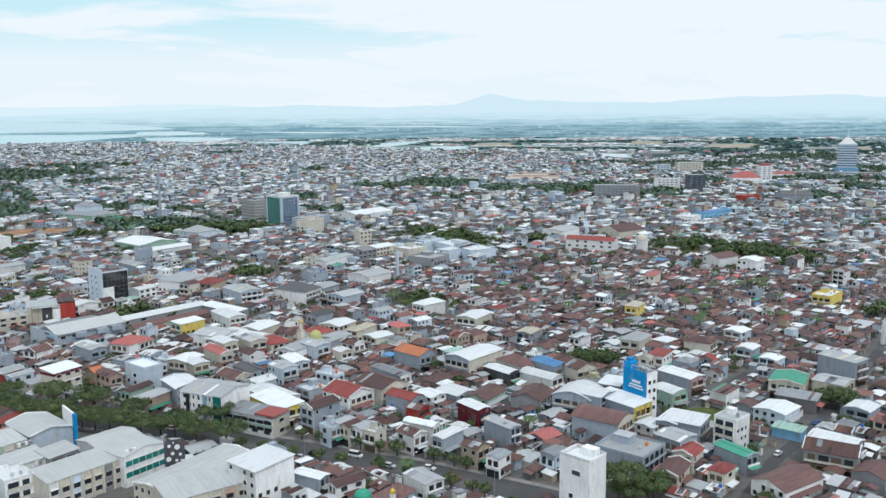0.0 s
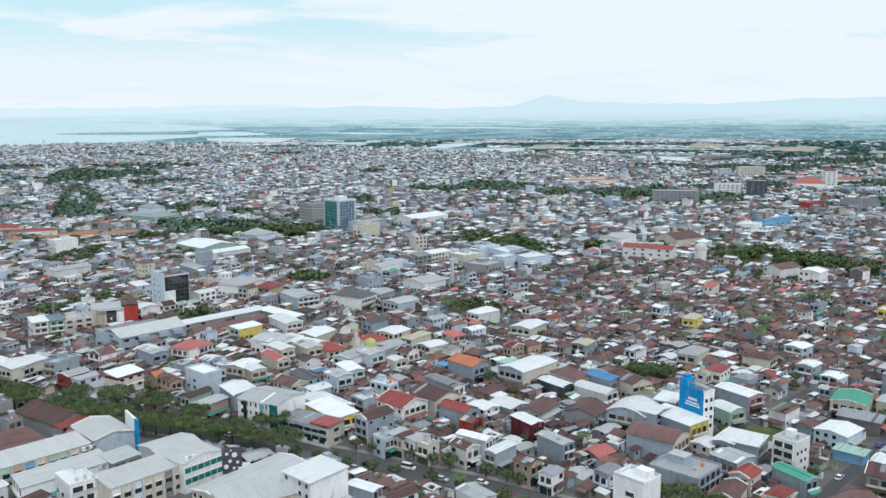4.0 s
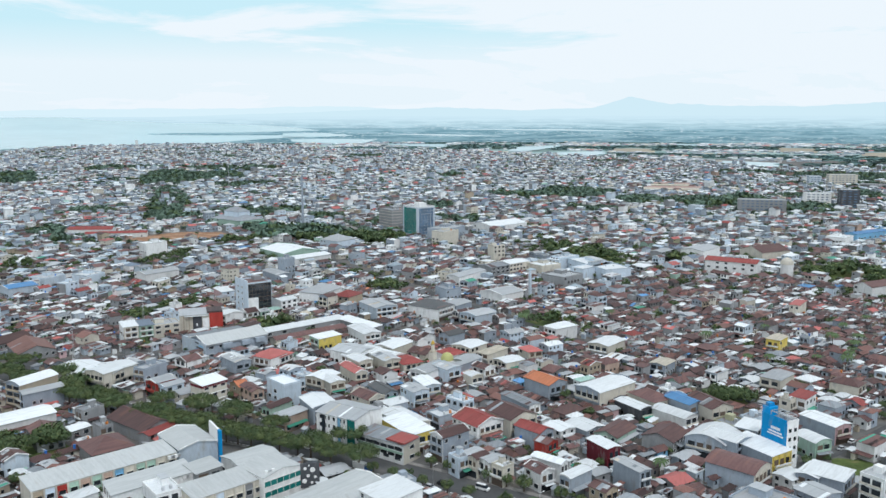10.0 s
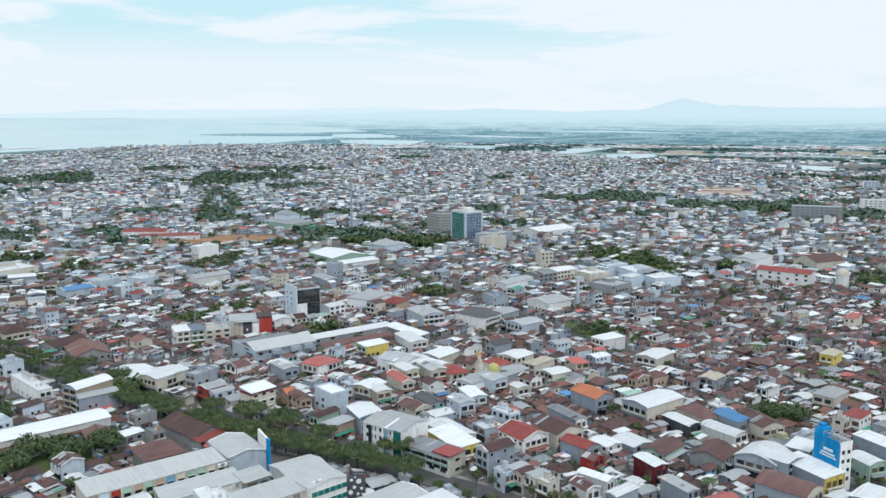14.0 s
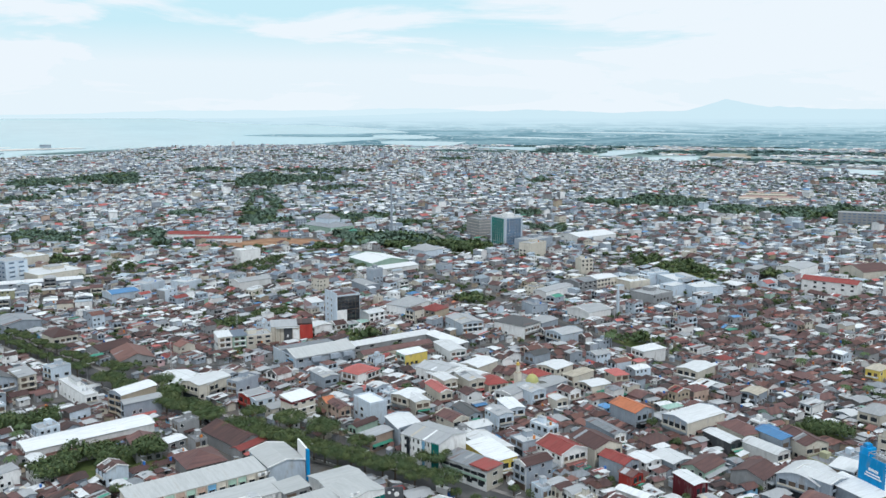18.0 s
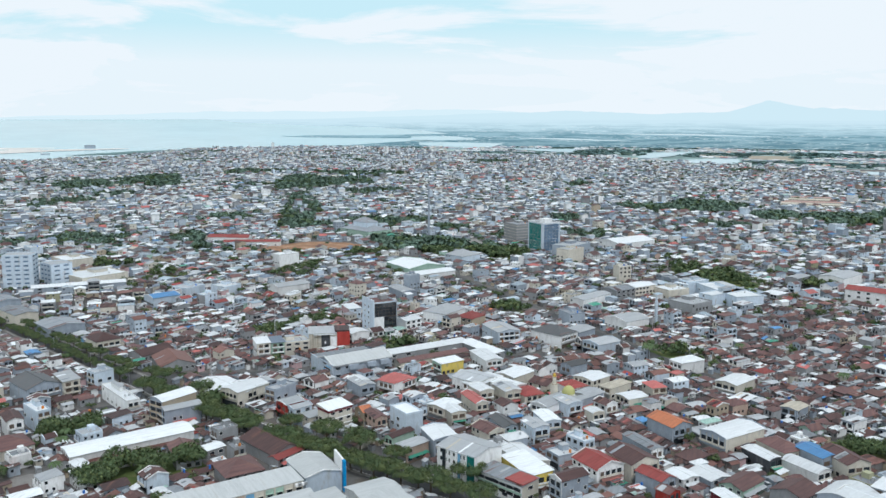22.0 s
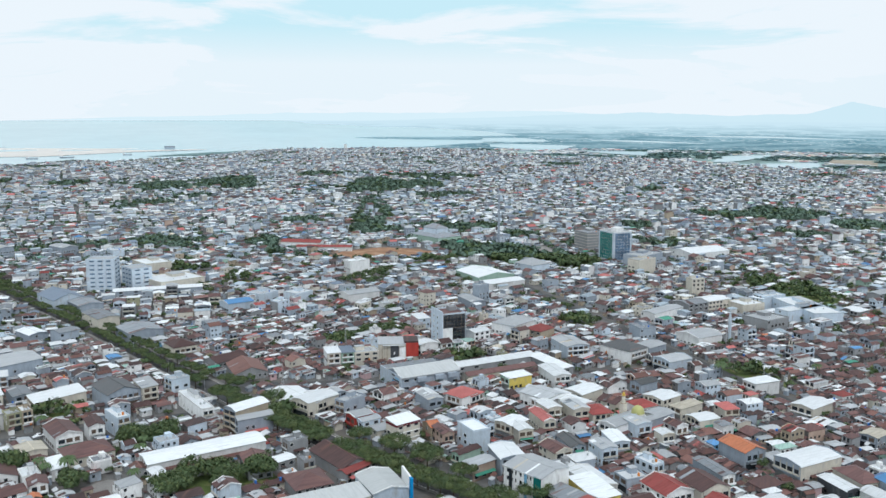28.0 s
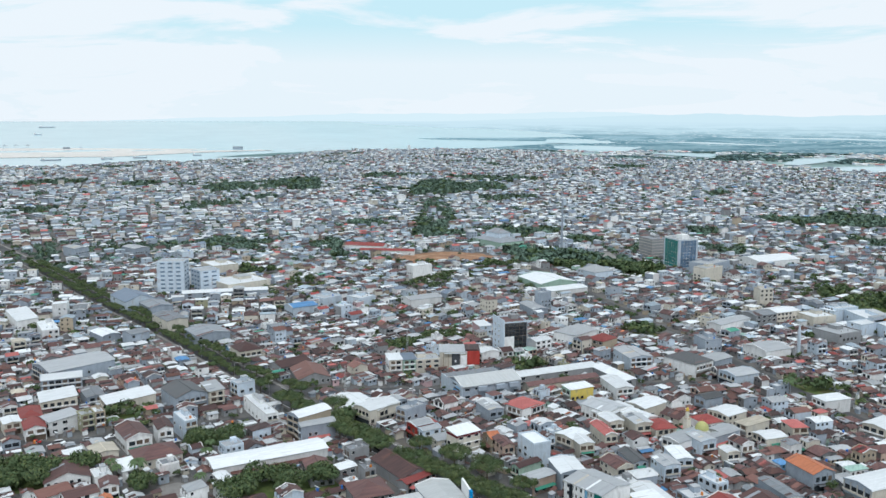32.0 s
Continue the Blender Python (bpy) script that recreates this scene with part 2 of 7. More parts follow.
def thing(name, m, label, category, group="", kind=""):
    ob = new(name)
    ob.empty_display_size = 0.5
    ob.matrix_world = m
    return tagged(ob, label, category, group, kind)


def single(name, mesh, label, category, group="", kind=""):
    return tagged(new(name, mesh.data(name)), label, category, group, kind)


# ---- the land ----
EYE = 135.0                      # the camera's mean height


def lift(r):
    """Height of the land sheet: level to 3.7 km, then drawn up towards the rim, where the far plain closes into the horizon."""
    if r < 3700:
        return 0.0
    k = min((r - 3700) / 1150, 1.0)
    dip = (1 - k) * EYE / 3700 + k * 0.0062
    return EYE - r * dip


def polar(az, r, up=0.0):
    a = radians(az)
    return (-math.sin(a) * r, math.cos(a) * r, lift(r) + up)


def far(dist):
    """Where on the sheet a place at a true distance lies."""
    if dist <= 3700:
        return dist
    k = (EYE / 3700 - EYE / dist) / (EYE / 3700 - 0.0062)
    return 3700 + 1150 * min(max(k, 0.0), 1.0)


g = Mesh()
_az = [-180 + 4 * k for k in range(31)] + [-58 + 1.5 * k for k in range(90)] + [78 + 4 * k for k in range(26)]
_rr = [0, 150, 300, 450, 600, 800, 1000, 1300, 1600, 2000, 2500, 3000, 3700] + [3700 + 57.5 * k for k in range(1, 21)]
gv = [polar(a, r) for r in _rr[1:] for a in _az]
na = len(_az)
g.v = [(0, 0, 0)] + gv
distance = bpy.data.materials.new("hazy_distance")       # the plain beyond four kilometres, lost in haze that is painted as a glow
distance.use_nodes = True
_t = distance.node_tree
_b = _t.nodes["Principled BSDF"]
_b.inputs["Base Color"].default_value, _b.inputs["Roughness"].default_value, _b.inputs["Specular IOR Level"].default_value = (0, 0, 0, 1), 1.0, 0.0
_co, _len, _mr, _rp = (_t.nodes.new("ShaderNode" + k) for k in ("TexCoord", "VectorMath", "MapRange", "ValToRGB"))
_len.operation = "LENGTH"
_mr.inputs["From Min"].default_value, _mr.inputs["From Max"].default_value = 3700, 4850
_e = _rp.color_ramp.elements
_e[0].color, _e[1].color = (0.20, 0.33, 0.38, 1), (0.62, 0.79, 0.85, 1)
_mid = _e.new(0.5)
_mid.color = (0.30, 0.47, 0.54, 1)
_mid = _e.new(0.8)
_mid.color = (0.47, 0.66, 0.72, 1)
_sx, _at = _t.nodes.new("ShaderNodeSeparateXYZ"), _t.nodes.new("ShaderNodeMath")      # bearing and distance, so that strips of land lie level
_at.operation = "ARCTAN2"
_t.links.new(_co.outputs["Object"], _sx.inputs[0])
_t.links.new(_sx.outputs[0], _at.inputs[0])
_t.links.new(_sx.outputs[1], _at.inputs[1])
_pv = _t.nodes.new("ShaderNodeCombineXYZ")
_t.links.new(_at.outputs[0], _pv.inputs[0])
_t.links.new(_len.outputs["Value"], _pv.inputs[1])


def strips(az_scale, r_scale, detail, lo, hi, c0, c1, rough=0.6):
    """A colour ramp over patches of land of a given width and depth."""
    mp, nz, rp = (_t.nodes.new("ShaderNode" + k) for k in ("Mapping", "TexNoise", "ValToRGB"))
    mp.inputs["Scale"].default_value = (az_scale, r_scale, 1.0)
    nz.inputs["Scale"].default_value, nz.inputs["Detail"].default_value, nz.inputs["Roughness"].default_value = 1.0, detail, rough
    rp.color_ramp.elements[0].position, rp.color_ramp.elements[1].position = lo, hi
    rp.color_ramp.elements[0].color, rp.color_ramp.elements[1].color = c0, c1
    _t.links.new(_pv.outputs[0], mp.inputs[0])
    _t.links.new(mp.outputs[0], nz.inputs["Vector"])
    _t.links.new(nz.outputs[0], rp.inputs[0])
    return rp


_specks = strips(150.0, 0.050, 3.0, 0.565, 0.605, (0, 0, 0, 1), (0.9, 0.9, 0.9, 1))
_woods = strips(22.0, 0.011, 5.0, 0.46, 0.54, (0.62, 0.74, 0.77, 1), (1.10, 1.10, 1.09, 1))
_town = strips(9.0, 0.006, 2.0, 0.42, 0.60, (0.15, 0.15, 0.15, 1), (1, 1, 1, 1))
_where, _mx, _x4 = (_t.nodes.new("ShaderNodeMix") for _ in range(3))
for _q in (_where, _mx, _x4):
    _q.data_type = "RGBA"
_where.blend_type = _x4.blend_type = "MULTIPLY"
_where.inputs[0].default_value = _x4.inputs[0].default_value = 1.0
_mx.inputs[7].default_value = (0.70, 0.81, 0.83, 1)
_far, _veil = _t.nodes.new("ShaderNodeMapRange"), _t.nodes.new("ShaderNodeMix")      # painted haze closes over the last kilometres, up to the sky's colour
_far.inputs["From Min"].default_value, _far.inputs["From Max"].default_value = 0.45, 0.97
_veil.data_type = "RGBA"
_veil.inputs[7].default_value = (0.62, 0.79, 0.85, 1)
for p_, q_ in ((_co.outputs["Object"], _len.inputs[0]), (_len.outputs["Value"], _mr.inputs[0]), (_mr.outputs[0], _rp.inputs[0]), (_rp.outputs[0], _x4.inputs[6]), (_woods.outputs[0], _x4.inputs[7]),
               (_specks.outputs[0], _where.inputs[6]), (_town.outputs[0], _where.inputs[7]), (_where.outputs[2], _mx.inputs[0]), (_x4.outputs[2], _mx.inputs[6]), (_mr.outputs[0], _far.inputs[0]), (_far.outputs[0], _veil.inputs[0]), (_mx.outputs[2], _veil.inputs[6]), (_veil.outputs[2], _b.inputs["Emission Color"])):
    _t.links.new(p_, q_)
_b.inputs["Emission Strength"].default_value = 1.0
MATS["hazy_distance"] = distance
for k in range(na):
    g.f.append((0, 1 + (k + 1) % na, 1 + k)); g.m.append("ground_mix")
for j in range(len(_rr) - 2):
    for k in range(na):
        a, b = 1 + j * na + k, 1 + j * na + (k + 1) % na
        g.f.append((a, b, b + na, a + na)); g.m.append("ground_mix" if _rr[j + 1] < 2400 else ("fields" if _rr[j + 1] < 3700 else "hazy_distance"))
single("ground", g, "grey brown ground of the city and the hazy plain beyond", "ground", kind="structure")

# ---- water: the bay, its arms and the river, laid on the land sheet ----


def water(name, az0, az1, near, out, label, up=0.7, mat="sea_water", category="water", step=0.25, rows=14):
    """A sheet between two edges, given as functions of the bearing."""
    m = Mesh()
    n = max(2, int(abs(az1 - az0) / step))
    for i in range(n + 1):
        a = az0 + (az1 - az0) * i / n
        r0, r1 = near(a), max(out(a), near(a) + 0.5)
        for j in range(rows + 1):
            m.v.append(polar(a, r0 + (r1 - r0) * j / rows, up))
    for i in range(n):
        for j in range(rows):
            a = i * (rows + 1) + j
            m.f.append((a, a + 1, a + rows + 2, a + rows + 1)); m.m.append(mat)
    return single(name, m, label, category, kind="structure")


def bend(points):
    """A broken line through pairs of bearing and distance, with a small ragged edge."""
    xs, ys = [p[0] for p in points], [p[1] for p in points]

    def at(a):
        base = float(np.interp(a, xs, ys))
        return far(base * (1 + 0.006 * noise.noise((a * 1.3, base * 0.001, 3.1)) + 0.003 * noise.noise((a * 5.0, 1.7, base * 0.001))))
    return at


shore = bend([(15, 4900), (20, 4356), (23, 3900), (28.7, 3680), (33, 3600), (35.2, 3250), (38.1, 2960), (40.5, 2960), (42.2, 2830), (44.5, 2932), (46.2, 2800), (49.3, 2710), (52.3, 2790), (60, 2800)])
water("sea", 15, 60, shore, bend([(15, 5175), (16.7, 6150), (19.6, 8067), (23.2, 9885), (25.7, 10221), (30, 14000), (36, 40000), (60, 90000)]), "calm pale blue sea under a hazy sky")
water("sandbank", 36.5, 60, bend([(36.5, 3640), (39, 3560), (41.8, 3446), (46.1, 3230), (52.3, 3290), (60, 3300)]), bend([(36.5, 3660), (39, 3790), (42.8, 3881), (52.2, 4165), (60, 4300)]),
      "long pale sandbank of reclaimed land in the bay", 1.6, "sand", "sandbank")
# the headland glows too, in the plain's painted haze colours
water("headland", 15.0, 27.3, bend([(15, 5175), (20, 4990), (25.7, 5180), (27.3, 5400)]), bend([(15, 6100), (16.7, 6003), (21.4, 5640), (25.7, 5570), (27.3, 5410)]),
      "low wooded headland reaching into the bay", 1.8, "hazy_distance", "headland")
water("mud_flat", 33, 40.1, bend([(33, 3420), (37, 3175), (40.1, 3120)]), bend([(33, 3560), (37, 3346), (40.1, 3130)]), "low green spit beside the sandbank", 2.0, "green_hazed", "headland")
WATERS = [([(13.0, 4080), (14.0, 3590), (16.4, 3554), (18.5, 3900)], [(13.0, 4090), (14.0, 4110), (16.4, 4252), (18.5, 4200)], "salt_pan"),
          ([(14.6, 4700), (16.4, 4569), (19, 4600)], [(14.6, 4760), (16.4, 5367), (19, 5300)], "salt_pan"),
          ([(8.5, 3170), (10.8, 3300), (12.8, 3480)], [(8.5, 3497), (10.8, 3500), (12.8, 3520)], "salt_pan"),
          ([(12.1, 3020), (15.4, 3045)], [(12.1, 3050), (15.4, 3085)], "salt_pan"),
          ([(1.1, 3300), (1.5, 3133), (3.6, 2833), (4.6, 2810)], [(1.1, 3370), (2.5, 3290), (4.0, 3194), (4.6, 2850)], "salt_pan"),
          ([(-1.6, 2590), (1.9, 2556), (3.1, 2690)], [(-1.6, 2865), (1.0, 2790), (3.1, 2720)], "salt_pan"),
          ([(-12.1, 2147), (-9.2, 2200), (-8.6, 2330)], [(-12.1, 2325), (-8.8, 2382), (-8.6, 2375)], "salt_pan"),
          ([(-4.7, 2900), (-2.1, 2885)], [(-4.7, 3145), (-2.1, 3129)], "fields_pale"),
          ([(-7.3, 3418), (-5.9, 3405)], [(-7.3, 3560), (-5.9, 3600)], "salt_pan"),
          ([(-14.2, 2925), (-11.9, 2980)], [(-14.2, 3260), (-11.9, 3326)], "fields_pale"),
          ([(-19.6, 2744), (-16.6, 2760)], [(-19.6, 3111), (-16.6, 2990)], "fields_pale"),
          ([(-26, 2700), (-22, 2650)], [(-26, 2900), (-22, 2760)], "fields_pale"),
          ([(5, 4500), (9, 4700), (12, 4900)], [(5, 4560), (9, 5000), (12, 4960)], "salt_pan"),
          ([(-4, 5600), (2, 5900), (8, 6100)], [(-4, 5700), (2, 6300), (8, 6200)], "salt_pan")]
for _n, _f, _w in WATERS:
    if _w == "fields_pale":
        water("field", _n[0][0], _n[-1][0], bend(_n), bend(_f), "bare pale brown field of the plain", 0.8, "fields_pale", "field")
        continue
    water("river", _n[0][0], _n[-1][0], bend(_n), bend(_f), "pale river arm between green fields", 2.2, "sea_water")

# ---- far mountains, a plain backdrop on the horizon, its haze painted as a flat glow ----
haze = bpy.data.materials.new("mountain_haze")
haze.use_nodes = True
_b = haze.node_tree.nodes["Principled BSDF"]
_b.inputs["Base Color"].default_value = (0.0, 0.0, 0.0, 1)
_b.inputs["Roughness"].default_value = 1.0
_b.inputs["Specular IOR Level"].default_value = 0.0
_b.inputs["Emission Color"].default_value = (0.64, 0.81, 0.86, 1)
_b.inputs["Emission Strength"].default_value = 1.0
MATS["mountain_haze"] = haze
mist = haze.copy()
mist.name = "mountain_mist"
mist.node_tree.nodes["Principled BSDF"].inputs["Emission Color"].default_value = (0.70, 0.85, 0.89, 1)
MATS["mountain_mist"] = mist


def ridge(az, seed, tall, peaks):
    z = tall * (0.55 + 0.30 * noise.noise((az * 0.09, seed, 0.3)) + 0.12 * noise.noise((az * 0.4, seed, 5.1)) + 0.05 * noise.noise((az * 1.7, seed, 2.2)))
    for pa, ph, pw in peaks:
        z += ph * max(0.0, 1 - abs(az - pa) / pw) ** 1.4
    return z


def mountains(az0, az1, seed, tall, peaks, r, label, mat="mountain_haze"):
    m = Mesh()
    n = int((az1 - az0) * 5)
    base = lift(4850) - 12
    for i in range(n + 1):
        a = az0 + (az1 - az0) * i / n
        fade = min(1.0, (a - az0) / 6, (az1 - a) / 14)
        h = base + 12 + max(0.5, ridge(a, seed, tall, peaks) * fade)
        s, c = -math.sin(radians(a)), math.cos(radians(a))
        m.v += [(s * r, c * r, base), (s * r, c * r, h), (s * (r + 60), c * (r + 60), base)]
    for i in range(n):
        a = 3 * i
        for q in ((a, a + 3, a + 4, a + 1), (a + 1, a + 4, a + 5, a + 2)):
            m.f.append(q); m.m.append(mat)
    return single("mountain_range", m, label, "mountains", kind="structure")


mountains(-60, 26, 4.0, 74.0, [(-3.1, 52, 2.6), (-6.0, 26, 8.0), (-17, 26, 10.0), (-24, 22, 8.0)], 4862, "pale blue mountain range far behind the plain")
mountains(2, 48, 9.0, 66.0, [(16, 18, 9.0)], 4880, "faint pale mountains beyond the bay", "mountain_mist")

# ---- what is where in the city ----
CELL, X0, Y0, NX, NY = 2.5, -3200.0, 100.0, 2000, 1500
taken = np.zeros((NX, NY), dtype=bool)


def cells(x, y, rot, w, d, grow=0.0):
    c, s = math.cos(radians(rot)), math.sin(radians(rot))
    nu, nv = max(2, int((w + grow) / 2.2) + 1), max(2, int((d + grow) / 2.2) + 1)
    for i in range(nu):
        for j in range(nv):
            u, v = (i / (nu - 1) - 0.5) * (w + grow), (j / (nv - 1) - 0.5) * (d + grow)
            yield int((x + u * c - v * s - X0) / CELL), int((y + u * s + v * c - Y0) / CELL)


def free(x, y, rot, w, d):
    for i, j in cells(x, y, rot, w, d):
        if not (0 <= i < NX and 0 <= j < NY) or taken[i, j]:
            return False
    return True


def take(x, y, rot, w, d, grow=0.0):
    for i, j in cells(x, y, rot, w, d, grow):
        if 0 <= i < NX and 0 <= j < NY:
            taken[i, j] = True


ROADS = []


def street(name, points, width, label, kerb=True):
    """A road along a broken line, with kerbed pavements that stand a step above it."""
    m, side = Mesh(), Mesh()
    pts = [Vector((x, y)) for x, y in points]
    nrm = []
    for i in range(len(pts)):
        d = (pts[min(i + 1, len(pts) - 1)] - pts[max(i - 1, 0)]).normalized()
        nrm.append(Vector((-d.y, d.x)))
    h, lie = width / 2, 0.05 + 0.012 * len(ROADS)
    ROADS.append(name)
    for i in range(len(pts) - 1):
        a, b, na_, nb = pts[i], pts[i + 1], nrm[i], nrm[i + 1]
        m.poly([(*(a - na_ * h), lie), (*(b - nb * h), lie), (*(b + nb * h), lie), (*(a + na_ * h), lie)], "asphalt")
        if kerb:
            for s in (-1, 1):
                q = [a + na_ * h * s, b + nb * h * s, b + nb * (h + 2.2) * s, a + na_ * (h + 2.2) * s]
                lo, hi = [(*p, 0.0) for p in q], [(*p, 0.20) for p in q]
                side.solid(lo + hi, [(4, 5, 6, 7), (0, 1, 5, 4), (2, 3, 7, 6)], "paving")
        n = max(2, int((b - a).length / 2))
        rot = math.degrees(math.atan2((b - a).y, (b - a).x))
        for k in range(n + 1):
            p = a.lerp(b, k / n)
            take(p.x, p.y, rot, 3, width + (4.0 if kerb else 0.5))
    single(name, m, label, "road", kind="structure")
    if kerb:
        single("pavement", side, "grey concrete pavement with a kerb", "pavement", kind="structure")


MAIN = [(-1250, 850), (-758, 616), (-620, 548), (-435, 461), (-295, 390), (-227, 356), (-180, 335), (-120, 314), (-74, 299), (-40, 285), (-9, 271), (25, 252), (70, 225), (130, 190)]
street("road_main", MAIN, 13.0, "wide grey asphalt main street under shade trees")
stone = Mesh()
stone.box(-0.55, 0.55, -0.16, 0.16, 0.0, 0.27, "plastic_white")
stone = stone.data("kerb_stone")
KERB = [o for o in scene.objects if o.name.startswith("pavement")][0]
for _i in range(4, len(MAIN) - 2):
    _a, _b2 = Vector(MAIN[_i]), Vector(MAIN[_i + 1])
    _d = (_b2 - _a).normalized()
    _n = Vector((-_d.y, _d.x))
    for _k in range(int((_b2 - _a).length / 2.1)):
        for _s in (-1, 1):
            if _s == 1 and _a.x > -200:
                continue
            _p = _a + _d * (_k * 2.1 + 0.8) + _n * _s * 6.62
            part("kerb_stone", stone, KERB).matrix_basis = pose(_p.x, _p.y, 0, 0, 0, math.degrees(math.atan2(_d.y, _d.x)))


street("road_east", [(80, 232), (108, 275), (134, 306), (158, 338), (185, 375), (223, 430), (290, 520)], 4.6, "narrow asphalt street between houses", kerb=False)
street("road_blue_tower", [(62, 296), (89, 326), (116, 353), (135, 375)], 5.0, "narrow asphalt side street", kerb=False)
street("road_market", [(-300, 384), (-272, 401), (-206, 430), (-140, 470), (-60, 520)], 9.0, "asphalt street beside the market hall", kerb=False)
street("road_north", [(-300, 830), (-211, 729), (-117, 621), (-60, 556), (10, 476)], 8.0, "long straight street running to the park", kerb=False)
street("road_west", [(-380, 262), (-338, 276), (-311, 306), (-270, 350), (-245, 372)], 8.0, "asphalt side street with parking", kerb=False)

# open ground and green spaces: x, y, half length, half width, turn, kind
PARKS = [(-405, 846, 58, 34, 40, "soil"), (-246, 925, 12, 40, 25, "paved"), (-330, 814, 30, 8, 26, "trees"),
         (-1154, 1431, 71, 70, 39, "trees"), (-986, 1283, 32, 30, 38, "trees"), (-1101, 1573, 53, 150, 35, "trees"), (-561, 858, 17, 34, 33, "trees"), (-507, 803, 13, 10, 32, "trees"), (-783, 1625, 63, 170, 26, "trees"),
         (-706, 1671, 46, 90, 23, "trees"), (-582, 1184, 24, 200, 26, "grove"), (-618, 1048, 24, 25, 31, "trees"), (-488, 1000, 34, 32, 26, "trees"), (-402, 1062, 50, 34, 21, "trees"), (-332, 905, 26, 30, 22, "trees"),
         (-303, 885, 28, 44, 19, "trees"), (-269, 885, 20, 52, 17, "trees"), (-301, 1027, 19, 30, 16, "trees"), (-222, 876, 17, 36, 14, "trees"), (-189, 852, 18, 26, 12, "trees"), (-188, 1172, 19, 24, 9, "trees"),
         (-89, 1349, 35, 40, 4, "trees"), (-5, 1388, 53, 90, 0, "trees"), (88, 1283, 30, 50, -4, "trees"), (169, 1271, 40, 55, -8, "trees"), (230, 1290, 36, 80, -10, "trees"), (-19, 818, 12, 28, 1, "trees"), (15, 767, 27, 34, -1, "trees"),
         (90, 777, 10, 22, -7, "trees"), (-132, 606, 13, 9, 12, "trees"), (-179, 489, 12, 7, 50, "trees"),
         (-575, 677, 8, 8, 0, "trees"), (-523, 680, 20, 9, -10, "trees"), (-454, 652, 16, 8, 0, "trees"), (-458, 792, 26, 6, 10, "trees"), (-400, 790, 10, 6, 10, "trees"), (-1035, 1888, 83, 60, 28, "grove"), (-1592, 1366, 61, 60, 27, "grove"),
         (-1396, 1416, 36, 60, 27, "grove"), (203, 730, 28, 30, -3, "trees"), (242, 690, 26, 24, -3, "trees"), (272, 658, 17, 22, -3, "trees"), (294, 1195, 30, 50, -5, "grove"), (434, 1416, 22, 50, -5, "grove"), (493, 1148, 18, 50, -4, "grove"),
         (608, 1265, 24, 60, -5, "grove"), (-786, 1900, 121, 60, -6, "grove"), (-250, 1752, 17, 60, -6, "grove"), (620, 1420, 90, 40, 0, "grove"),
         (64, 392, 13, 7, -30, "trees"), (102, 316, 14, 11, -40, "grass"), (-211, 282, 24, 10, 45, "trees"), (-270, 311, 14, 8, 40, "trees"), (-10, 520, 24, 7, -30, "trees"), (-248, 264, 8, 8, -30, "paved"), (-262, 258, 7, 4, -30, "trees"),
         (-312, 240, 16, 12, 30, "trees"), (-335, 318, 12, 6, 30, "trees"), (-228, 364, 12, 5, 60, "trees"), (57, 249, 8, 5, -40, "trees"), (150, 330, 8, 6, 0, "trees"), (250, 470, 18, 9, 0, "trees"), (-300, 256, 8, 5, 40, "trees")]


def in_park(x, y, grow=0.0):
    for px_, py_, a, b, t, kind in PARKS:
        dx, dy = x - px_, y - py_
        if abs(dx) > a + b + grow or abs(dy) > a + b + grow:
            continue
        c, s = math.cos(radians(t)), math.sin(radians(t))
        u, v = (dx * c + dy * s) / (a + grow), (-dx * s + dy * c) / (b + grow)
        k = math.atan2(v, u)
        if u * u + v * v < 1 + 0.25 * math.sin(3 * k + px_) + 0.12 * math.sin(7 * k + py_):
            return kind
    return ""


def patch(name, x, y, a, b, turn, mat, label, z=0.03):
    m = Mesh()
    c, s = math.cos(radians(turn)), math.sin(radians(turn))
    pts = []
    for k in range(40):
        t = k * math.tau / 40
        e = 1 + 0.12 * math.sin(3 * t + x) + 0.06 * math.sin(7 * t + y)
        u, v = a * e * math.cos(t), b * e * math.sin(t)
        pts.append((x + u * c - v * s, y + u * s + v * c, z))
    m.poly(pts, mat)
    return single(name, m, label, "ground", kind="structure")


for _p in PARKS:
    if _p[5] == "soil":
        patch("sports_field", *_p[:5], "soil", "bare red brown sports field", 0.09)
    elif _p[5] == "paved":
        patch("square", *_p[:5], "paving", "grey paved square", 0.06)
    elif _p[2] > 10 and _p[5] != "grove":
        patch("lawn", *_p[:5], "grass", "rough green grass with bushes")
    for _dx in range(int(-_p[2] - _p[3]), int(_p[2] + _p[3]) + 1, 2):
        for _dy in range(int(-_p[2] - _p[3]), int(_p[2] + _p[3]) + 1, 2):
            if in_park(_p[0] + _dx, _p[1] + _dy) and (_p[5] != "grove" or noise.noise(((_p[0] + _dx) * 0.035, (_p[1] + _dy) * 0.035, 2.0)) > -0.12):
                i, j = int((_p[0] + _dx - X0) / CELL), int((_p[1] + _dy - Y0) / CELL)
                if 0 <= i < NX and 0 <= j < NY:
                    taken[i, j] = True

# ---- houses ----


